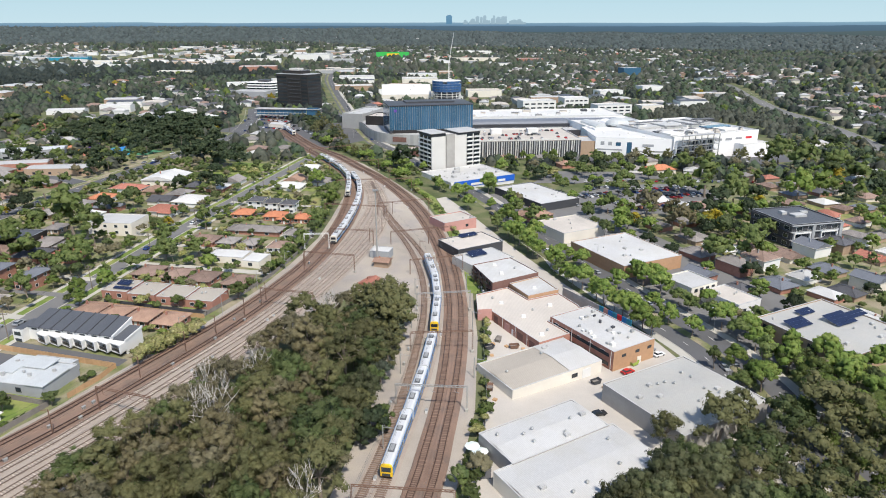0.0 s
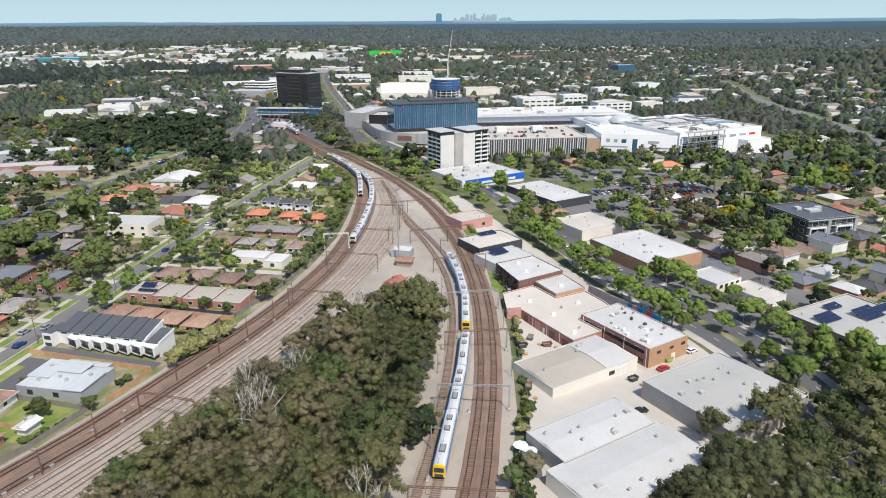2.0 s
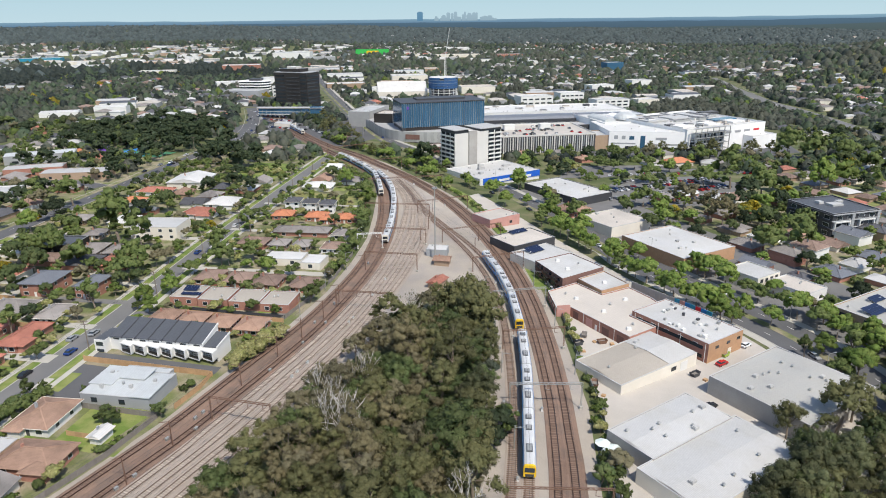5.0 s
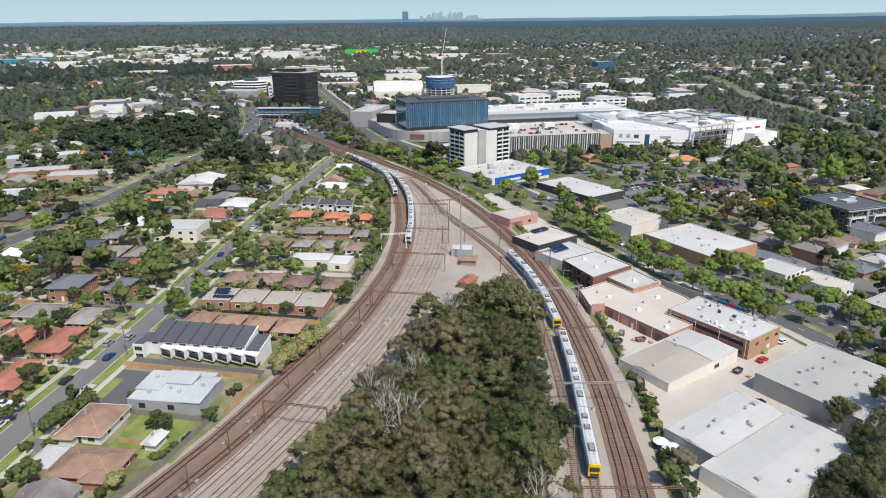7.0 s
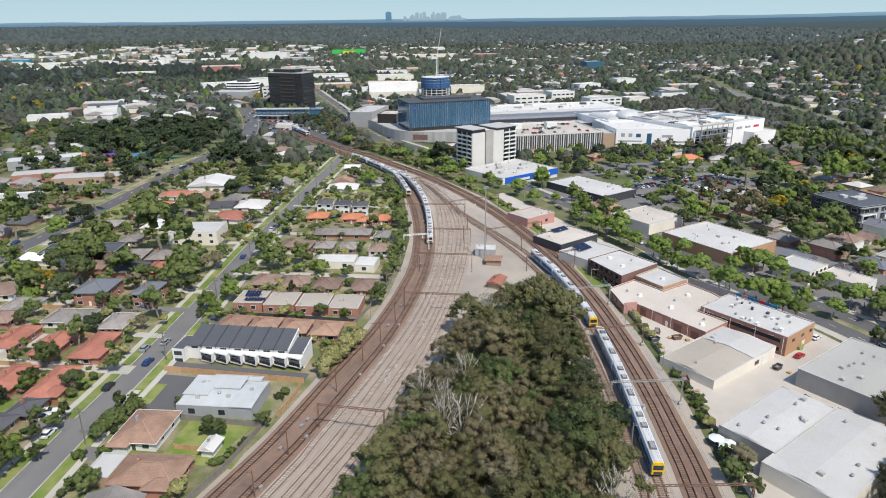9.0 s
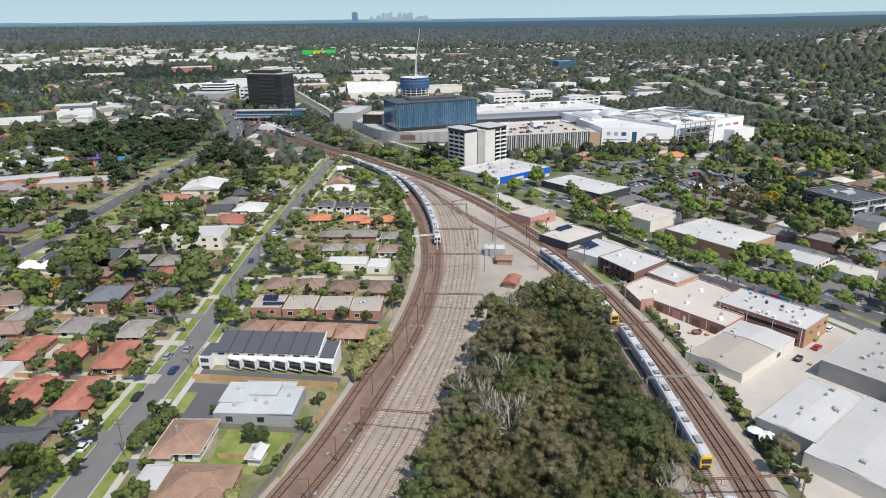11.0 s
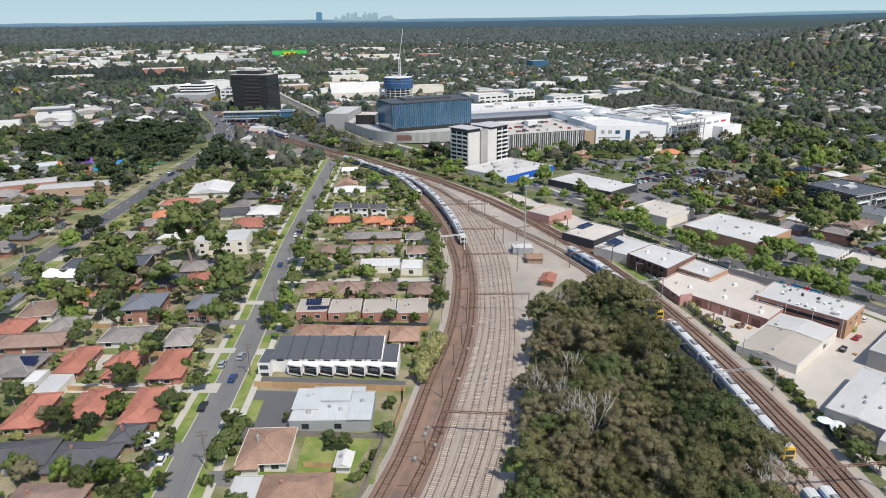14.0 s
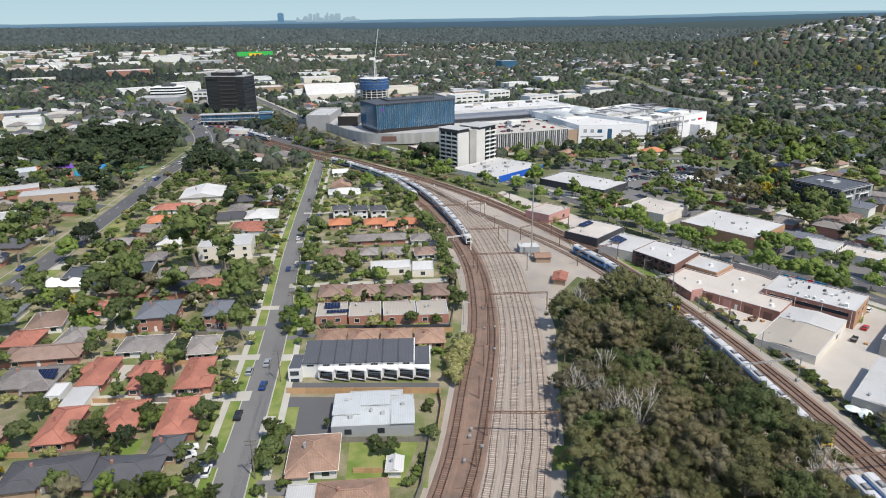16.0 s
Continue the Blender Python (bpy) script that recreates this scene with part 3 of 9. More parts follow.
# paved yards of the factories and shops between railway and highway
sheet("factory_yard", [(4, 100), (86, 95), (84, 170), (73, 211), (52, 258), (33, 310), (17, 358), (2, 398), (-4, 392), (8, 330), (13.5, 285), (16, 245), (15.5, 205), (12, 160), (6, 125)], M["concrete"], 0.07, "worn pale concrete yards between the factories", "concrete yard")
sheet("bank_grass", [(10.2, 245), (15.6, 245), (13.2, 285), (7.6, 330), (-5, 394), (-30, 452), (-34, 446), (-12, 395), (1, 335), (8.6, 285)], M["lawn"], 0.08, "grass bank beside the railway", "grass")
sheet("car_park", [(72, 390), (100, 436), (165, 450), (190, 420), (140, 372), (95, 366)], M["oldasphalt"], 0.07, "grey asphalt car park with parked cars", "car park")
sheet("rear_car_park", [(62, 446), (92, 444), (160, 466), (235, 456), (236, 463), (168, 474), (150, 486), (100, 482), (84, 484), (70, 460)], M["oldasphalt"], 0.075, "grey asphalt yard behind the shops", "car park")
sheet("garden_ground", [(-330, 110), (-152, 110), (-112, 128), (-88, 206), (-70, 262), (-64, 330), (-66, 400), (-90, 480), (-190, 520), (-330, 430)], M["yardgrass"], 0.03, "patchy green and dry grass of the house gardens", "grass")
sheet("garden_ground", [(112, 200), (100, 240), (128, 292), (112, 338), (96, 382), (235, 445), (420, 480), (440, 300), (330, 180), (170, 150)], M["yardgrass"], 0.03, "patchy green and dry grass of the hillside gardens", "grass")
sheet("shop_forecourt", [(96, 214), (94, 230), (79, 272), (62, 319), (44, 368), (28, 411), (66, 428), (72, 420), (92, 376), (108, 334), (126, 290), (140, 246), (150, 226), (130, 190), (112, 186)], M["oldasphalt"], 0.05, "grey asphalt forecourts between the highway shops", "car park")
sheet("railside_verge", [(-150, 80), (-118, 137), (-110, 153), (-100, 178), (-87, 209), (-77, 239), (-70, 271), (-66, 271), (-72.6, 238), (-82.4, 208), (-95.2, 177), (-105, 152), (-113, 136), (-144, 77)], M["yardgrass"], 0.075, "rough grass verge beside the railway fence", "grass")
b = Build()
ribbon(b, spline(L1, 4.0), -4.6, 2.6, 0.085)
solid("ballast_shoulder", b, M["ballast"], "rust-brown ballast between two running tracks", "ballast", kind="structure")
sheet("townhouse_court", [(-138.5, 186.2), (-98, 176.4), (-97, 180.6), (-137.2, 190.4)], M["asphalt"], 0.09, "dark paved court before the townhouses", "driveway")
sheet("playground", [(-286, 486), (-242, 481), (-236, 500), (-284, 507)], M["teal"], 0.1, "blue-green play court of a school", "playground")
sheet("back_yard_lawn", [(-128.5, 143), (-111, 138), (-105.5, 155), (-125, 160.5)], M["lawn"], 0.06, "green mown back yard lawn", "lawn")
sheet("driveway", [(-142, 158), (-128, 161), (-126, 180), (-138, 183), (-145, 180)], M["asphalt"], 0.06, "dark asphalt driveway court", "driveway")
sheet("school_oval", [(-118, 366), (-66, 356), (-63, 383), (-115, 393)], M["drylawn"], 0.06, "dry yellowing grass plot behind a white building", "grass")
sheet("park_lawn", [(-160, 430), (-128, 424), (-122, 470), (-150, 478)], M["lawn"], 0.06, "green park lawn among dark trees", "grass")
sheet("hill_lawn", [(228, 352), (300, 372), (292, 410), (226, 398)], M["drylawn"], 0.06, "dry grass paddock beside houses", "grass")

# ---- trees ----
HEARTS, SPREAD = {}, {}


def tree_kind(name, leaf, label, height, spread, clumps, leaves, leaf_size, seed, trunk_mat="bark", flatness=0.75, low=0.35, bare=0, stout=1.0, slim=0.75, heart=0.86, ragged=0.16, tight=1.0):
    """A tapered trunk with limbs, and a crown of many small leaf sprays round the limb ends."""
    rng = random.Random(seed)
    t = thing(name, 0, 0, -400, 0, label, "tree")
    wood, crown, normals = Build(), Build(), []
    trunk_top = height * low
    lean = Vector((rng.uniform(-0.5, 0.5), rng.uniform(-0.5, 0.5), 0))
    r0 = 0.018 * height + 0.08
    fork = Vector((0, 0, trunk_top)) + lean
    wood.tube((0, 0, -0.4), tuple(fork), r0, r0 * 0.7, 7)
    tips = []
    for i in range(clumps):
        a = 2.399 * i + rng.uniform(-0.4, 0.4)
        rad = spread * tight * math.sqrt((i + 0.4) / clumps) * rng.uniform(0.8, 1.05)
        top = height * (1 - 0.42 * (rad / spread) ** 2 * flatness) - rng.uniform(0.0, 0.22) * height
        tip = Vector((math.cos(a) * rad, math.sin(a) * rad, max(top - 0.1 * height, trunk_top * 0.9))) + lean
        tips.append(tip)
        mid = fork.lerp(tip, 0.5) + Vector((rng.uniform(-0.4, 0.4), rng.uniform(-0.4, 0.4), rng.uniform(0, 0.6)))
        rr = r0 * rng.uniform(0.25, 0.42) * stout
        wood.tube(tuple(fork), tuple(mid), rr, rr * 0.65, 5)
        wood.tube(tuple(mid), tuple(tip), rr * 0.65, rr * 0.2, 4)
        if bare and i % bare == 0:
            for _ in range(5):
                e = tip + Vector((rng.uniform(-1, 1), rng.uniform(-1, 1), rng.uniform(0.4, 1.5))) * 1.5
                wood.tube(tuple(mid.lerp(tip, rng.uniform(0.4, 1))), tuple(e), rr * 0.4, rr * 0.12, 4)
    size = spread / math.sqrt(clumps) * 1.25
    middle = Vector((0, 0, height * 0.5)) + lean
    puffs = []
    for tip in tips:
        puffs.append((tip, size * rng.uniform(0.72, 1.0)))
        for _ in range(3):
            puffs.append((tip + Vector((rng.gauss(0, 0.5), rng.gauss(0, 0.5), rng.gauss(-0.05, 0.34))) * size, size * rng.uniform(0.42, 0.74)))
    for c, r in puffs:
        # leafy heart of the puff, under the sprays
        r *= heart
        rings = [[c + Vector((math.cos(q), math.sin(q), 0)) * r * math.cos(e) * rng.uniform(0.8, 1.0) + Vector((0, 0, r * 0.7 * math.sin(e))) for q in (0.3, 1.55, 2.8, 4.05, 5.3)] for e in (-0.55, 0.6)]
        top = c + Vector((0, 0, r * 0.78))
        tris = [(rings[1][i], rings[1][(i + 1) % 5], top) for i in range(5)]
        for i in range(5):
            j = (i + 1) % 5
            tris += [(rings[0][i], rings[0][j], rings[1][j]), (rings[0][i], rings[1][j], rings[1][i])]
        for tri in tris:
            crown.face(*map(tuple, tri))
            normals.extend(tuple(((p - c).normalized() * 0.8 + (p - middle).normalized() * 0.5).normalized()) for p in tri)
    hearts = len(crown.f)
    area = sum(r * r for c, r in puffs)
    for tip, s in puffs:
        for _ in range(max(3, round(leaves * s * s / area))):
            d = Vector((rng.gauss(0, 1), rng.gauss(0, 1), rng.gauss(0.25, 1)))
            d.normalize()
            out = d.copy()
            d *= s * rng.uniform(0.94 - ragged, 0.94 + ragged)
            d.z *= 0.78
            c = tip + d
            face = (out * 0.8 + (c - middle).normalized() * 0.55).normalized()
            n = (face + Vector((rng.uniform(-1, 1), rng.uniform(-1, 1), rng.uniform(-0.8, 1))) * (0.4 + 1.2 * ragged)).normalized()
            if n.dot(face) < 0:
                n = -n
            soft_n = (face * 0.85 + n * 0.3).normalized()
            normals.extend([tuple(soft_n)] * 3)
            u = n.orthogonal().normalized()
            u = Matrix.Rotation(rng.uniform(0, 6.28), 3, n) @ u
            w = n.cross(u)
            k = leaf_size * rng.uniform(0.6, 1.35)
            crown.face(tuple(c + u * 1.15 * k), tuple(c - u * 0.6 * k + w * slim * k), tuple(c - u * 0.65 * k - w * slim * k))
    part("trunk", wood, M[trunk_mat], t)
    me = crown.mesh("crown", M[leaf], False)
    me.normals_split_custom_set_from_vertices(normals)
    part("crown", me, M[leaf], t)
    HEARTS[t.name], SPREAD[t.name] = hearts, spread
    return t


GUM = [tree_kind("gum_tree", leaf, label, h, s, c, int(n * 2.1), 0.2, sd, low=lw, bare=br, slim=0.6, heart=0.74, ragged=0.3) for leaf, label, h, s, c, n, sd, lw, br in (
    ("gum", "olive-green gum tree with pale branches in a dense wood", 12.5, 4.4, 15, 2000, 1, 0.35, 0),
    ("greengum", "green gum tree in a dense wood", 10.5, 4.6, 17, 2000, 2, 0.3, 0),
    ("browngum", "brownish olive gum tree in a dense wood", 12.0, 4.4, 15, 1900, 6, 0.35, 4),
    ("gum", "broad olive gum tree in a dense wood", 11.5, 5.0, 18, 2200, 7, 0.32, 6),
    ("gumlight", "sparse brownish gum tree with bare pale twigs", 11.5, 4.2, 13, 1150, 3, 0.35, 3),
    ("gum", "tall olive gum tree with an open crown", 14.0, 4.2, 14, 1700, 4, 0.4, 5),
    ("bluegum", "blue-grey leafed gum tree at the edge of the wood", 10.0, 3.6, 12, 1500, 5, 0.3, 0),
    ("darkgum", "tall dark green gum tree beside the factories", 13.5, 4.6, 16, 2100, 8, 0.28, 0))]
PLANE = [tree_kind("street_tree", "plane", "bright green leafy street tree beside the highway", h, s, c, int(n * 2.0), 0.21, sd, low=0.28, flatness=1.1, heart=0.94, tight=0.82) for h, s, c, n, sd in ((9.5, 4.2, 15, 1500, 11), (8.0, 3.6, 13, 1250, 12), (11, 4.4, 16, 1600, 13))]
GARDEN = [tree_kind("garden_tree", lf, lb, h, s, c, int(n * 2.3), 0.2, sd, low=0.25, flatness=1.1, heart=0.94, tight=0.78) for lf, lb, h, s, c, n, sd in (
    ("garden", "green leafy garden tree beside a house", 7.0, 3.1, 11, 800, 21), ("garden", "spreading green tree in a back yard", 8.5, 3.9, 13, 1000, 22),
    ("greengum", "olive-green native tree in a garden", 9.5, 3.8, 12, 850, 23), ("garden", "slender upright green garden tree", 9.0, 2.3, 9, 650, 24),
    ("gumlight", "light brownish-green native tree in a garden", 8.5, 3.6, 12, 750, 25), ("plane", "bright green leafy garden tree", 6.5, 2.8, 10, 650, 26))]
SHRUB = [tree_kind("shrub", lf, lb, h, s, c, int(n * 1.3), 0.26, sd, low=0.12, flatness=0.9, heart=0.98, tight=0.8) for lf, lb, h, s, c, n, sd in (
    ("garden", "rounded dense green garden shrub", 2.6, 1.5, 7, 330, 31), ("garden", "low spreading green bush", 1.8, 1.7, 8, 320, 32), ("plane", "light green leafy garden bush", 2.4, 1.4, 7, 300, 33), ("hedge", "pale yellow-green garden bush", 3.4, 1.6, 7, 500, 34))]
DARK = [tree_kind("dark_tree", "dark", "dense dark green tree in the park", h, s, c, int(n * 2.1), 0.36, sd, low=0.2, flatness=1.0, heart=0.92, tight=0.85) for h, s, c, n, sd in ((13, 6.0, 16, 1000, 41), (16, 6.5, 18, 1100, 42), (10, 4.6, 13, 800, 43))]
GOLD = [tree_kind("golden_tree", "golden", "golden-yellow leafed garden tree", 8, 3.4, 11, 700, 0.5, 51, low=0.25)]
DEAD = [tree_kind("dead_tree", "gumlight", "half-bare gum tree with pale dead branches", 13.5, 4.6, 13, 170, 0.28, 61, trunk_mat="deadwood", low=0.3, bare=1, stout=1.7, heart=0.12)]
TAKEN = []
PLANTED = {}


def plant(kinds, x, y, size=1.0, rng=random):
    """Notes a place for a tree; grow() plants them all."""
    src = rng.choice(kinds)
    k = size * rng.uniform(0.85, 1.15)
    m = pose(x, y, gz(x, y) - 0.1, rng.uniform(-3, 3), rng.uniform(-3, 3), rng.uniform(0, 360)) @ Matrix.Diagonal((k * rng.uniform(0.9, 1.1), k * rng.uniform(0.9, 1.1), k, 1))
    PLANTED.setdefault(src.name.split(".")[0], []).append((math.hypot(x + 40, y - 60), src, m))


def grow(name, singles, thin, label):
    """The nearest trees of a name stand as things of their own; those past that are joined, with sparser crowns of larger sprays."""
    rows = sorted(PLANTED.get(name, []), key=lambda r: r[0])
    for _, src, m in rows[:singles]:
        copy_thing(src, m)
    rest = rows[singles:]
    bits, wood = {}, []
    for src in {id(r[1]): r[1] for r in rest}.values():
        trunk, crown = [c for c in src.children if c.name.startswith("trunk")][0], [c for c in src.children if c.name.startswith("crown")][0]
        v = np.empty(len(crown.data.vertices) * 3)
        crown.data.vertices.foreach_get("co", v)
        v, k = v.reshape(-1, 3, 3), HEARTS[src.name]
        nv = np.empty(len(crown.data.loops) * 3, dtype=np.float32)
        crown.data.corner_normals.foreach_get("vector", nv)
        nv = nv.reshape(-1, 3, 3)
        tv = np.array([q.co[:] for q in trunk.data.vertices][:14])
        tf = [tuple(f.vertices) for f in trunk.data.polygons if max(f.vertices) < 14]
        for far in (False, True):
            step = thin * (3 if far else 1)
            u = v[k::step]
            c = u.mean(axis=1, keepdims=True)
            u = c + (u - c) * math.sqrt(step) * 0.85
            bits[src.name, far] = (np.concatenate([v[:k], u]).reshape(-1, 3), np.concatenate([nv[:k], nv[k::step]]).reshape(-1, 3), tv, tf, crown.data.materials[0], trunk.data.materials[0])
    by_mat = {}
    for away, src, m in rest:
        v, nv, tv, tf, leaf, bark = bits[src.name, away > 290]
        a = np.array(m)
        by_mat.setdefault(leaf.name, (leaf, [], bark, [], []))[1].append(v @ a[:3, :3].T + a[:3, 3])
        rot = np.array(m.to_quaternion().to_matrix())
        by_mat[leaf.name][4].append(nv @ rot.T)
        by_mat[leaf.name][3].append((tv @ a[:3, :3].T + a[:3, 3], tf))
    for leaf, crowns, bark, trunks, nrm in by_mat.values():
        v = np.concatenate(crowns)
        me = bpy.data.meshes.new("tree_belt")
        me.from_pydata(v.tolist(), [], np.arange(len(v)).reshape(-1, 3).tolist())
        me.materials.append(leaf)
        me.shade_smooth()
        me.normals_split_custom_set_from_vertices(np.concatenate(nrm).tolist())
        ob = tagged(new("tree_belt", me), label, "trees", kind="stuff")
        tb = Build()
        for tv, tf in trunks:
            n = len(tb.v)
            tb.v.extend(map(tuple, tv.tolist()))
            tb.f.extend(tuple(n + i for i in f) for f in tf)
        part("trunks", tb, bark, ob, kind="stuff")


# ---- buildings ----
def facade_windows(parent, w, d, h, faces, spots, z0, ww, wh, frame_mat="frame"):
    """Windows set on the walls of a box centred at its base: faces of 'f' (-y), 'b', 'l', 'r'; spots: places along the wall, 0 to 1."""
    for f in faces:
        length = w if f in "fb" else d
        for s in spots:
            c = (s - 0.5) * length
            fr, pn = Build(), Build()
            fr.box(-ww / 2 - 0.09, -0.06, -0.09, ww / 2 + 0.09, 0.05, 0.0)
            fr.box(-ww / 2 - 0.09, -0.06, wh, ww / 2 + 0.09, 0.05, wh + 0.09)
            fr.box(-ww / 2 - 0.09, -0.06, 0, -ww / 2, 0.05, wh)
            fr.box(ww / 2, -0.06, 0, ww / 2 + 0.09, 0.05, wh)
            pn.box(-ww / 2, -0.02, 0, ww / 2, 0.04, wh)
            at = {"f": pose(c, -d / 2, z0), "b": pose(-c, d / 2, z0, 0, 0, 180), "l": pose(-w / 2, -c, z0, 0, 0, -90), "r": pose(w / 2, c, z0, 0, 0, 90)}[f]
            win = part("window", fr, M[frame_mat], parent, at=at)
            part("pane", pn, M["glass"], win)


def hip_roof(w, d, h, over, pitch, hip=True):
    b = Build()
    a, c = w / 2 + over, d / 2 + over
    rise = math.tan(radians(pitch)) * min(a, c)
    eave = [(-a, -c, h), (a, -c, h), (a, c, h), (-a, c, h)]
    low = [(x, y, h - 0.18) for x, y, z in eave]
    if a >= c:
        k = (a - c) if hip else a
        p, q = (-k, 0, h + rise), (k, 0, h + rise)
        b.face(eave[0], eave[1], q, p), b.face(eave[2], eave[3], p, q)
        b.face(eave[1], eave[2], q), b.face(eave[3], eave[0], p)
    else:
        k = (c - a) if hip else c
        p, q = (0, -k, h + rise), (0, k, h + rise)
        b.face(eave[1], eave[2], q, p), b.face(eave[3], eave[0], p, q)
        b.face(eave[0], eave[1], p), b.face(eave[2], eave[3], q)
    b.hull(low, eave, (True, False))
    return b, (p, q, eave)


def ridge_caps(parent, p, q, eave, material):
    b = Build()
    lift = Vector((0, 0, 0.07))
    b.bar(Vector(p) + lift, Vector(q) + lift, 0.3, 0.12)
    for e in eave:
        near = min((Vector(p), Vector(q)), key=lambda v: (v - Vector(e)).length)
        b.bar(Vector(e) + lift, near + lift, 0.26, 0.10)
    part("ridge_capping", b, material, parent)


def house(x, y, rot, w, d, roof="browntile", wall="redbrick", h=2.7, hip=True, pitch=21, storeys=1, label="", detail=2, wing=None, garage=False, category="house"):
    """A suburban house: walls, pitched roof with ridge capping and gutter, chimney or vent, windows and a door."""
    g = min(gz(x + dx, y + dy) for dx in (-w / 2, w / 2) for dy in (-d / 2, d / 2))
    t = thing("house", x, y, g, rot, label, category)
    if label and len(label.split()) < 4:
        t["label"] = label + (" in a leafy street" if rot < 5 else " on a garden block")
    H = h * storeys
    b = Build()
    b.box(-w / 2 + 0.25, -d / 2 + 0.25, -0.3, w / 2 - 0.25, d / 2 - 0.25, H)
    part("wall", b, M[wall], t)
    rb, (p, q, eave) = hip_roof(w - 0.5, d - 0.5, H, 0.5, pitch, hip)
    part("roof", rb, M[roof], t)
    if detail >= 1:
        ridge_caps(t, p, q, eave if hip else [], M[roof])
    if wing:
        wx, wy, ww, wd = wing
        b = Build()
        b.box(wx - ww / 2 + 0.25, wy - wd / 2 + 0.25, -0.3, wx + ww / 2 - 0.25, wy + wd / 2 - 0.25, H - 0.02)
        part("wing_wall", b, M[wall], t)
        rb, (p2, q2, e2) = hip_roof(ww - 0.5, wd - 0.5, H - 0.05, 0.5, pitch, hip)
        at = pose(wx, wy, 0)
        part("wing_roof", rb, M[roof], t, at=at)
    if detail >= 1:
        b = Build()
        a, c = w / 2 + 0.33, d / 2 + 0.33
        for u, v in (((-a, -c, H), (a, -c, H)), ((a, -c, H), (a, c, H)), ((a, c, H), (-a, c, H)), ((-a, c, H), (-a, -c, H))):
            b.bar(u, v, 0.12, 0.14)
        part("gutter", b, M[roof if wall != "white" else "cream"], t)
        b = Build()
        b.box(-w * 0.18 - 0.25, -0.2, H, -w * 0.18 + 0.25, 0.4, max(p[2], q[2]) + 0.7)
        part("chimney", b, M["redbrick" if wall != "white" else "greywall"], t)
    if detail >= 2:
        for s in range(storeys):
            facade_windows(t, w - 0.5, d - 0.5, h, "f", (0.2, 0.78), 0.9 + s * h, 1.7, 1.2)
            facade_windows(t, w - 0.5, d - 0.5, h, "lr", (0.28, 0.7), 0.9 + s * h, 1.3, 1.1)
        b = Build()
        b.box(-0.45, -d / 2 + 0.19, 0, 0.45, -d / 2 + 0.24, 2.05)
        door = part("door", b, M["white" if wall != "white" else "darkgrey"], t)
        b = Build()
        b.box(0.32, -d / 2 + 0.12, 0.98, 0.4, -d / 2 + 0.19, 1.06)
        part("door_handle", b, M["steel"], door)
    TAKEN.append((x, y, w / 2, d / 2, rot))
    return t


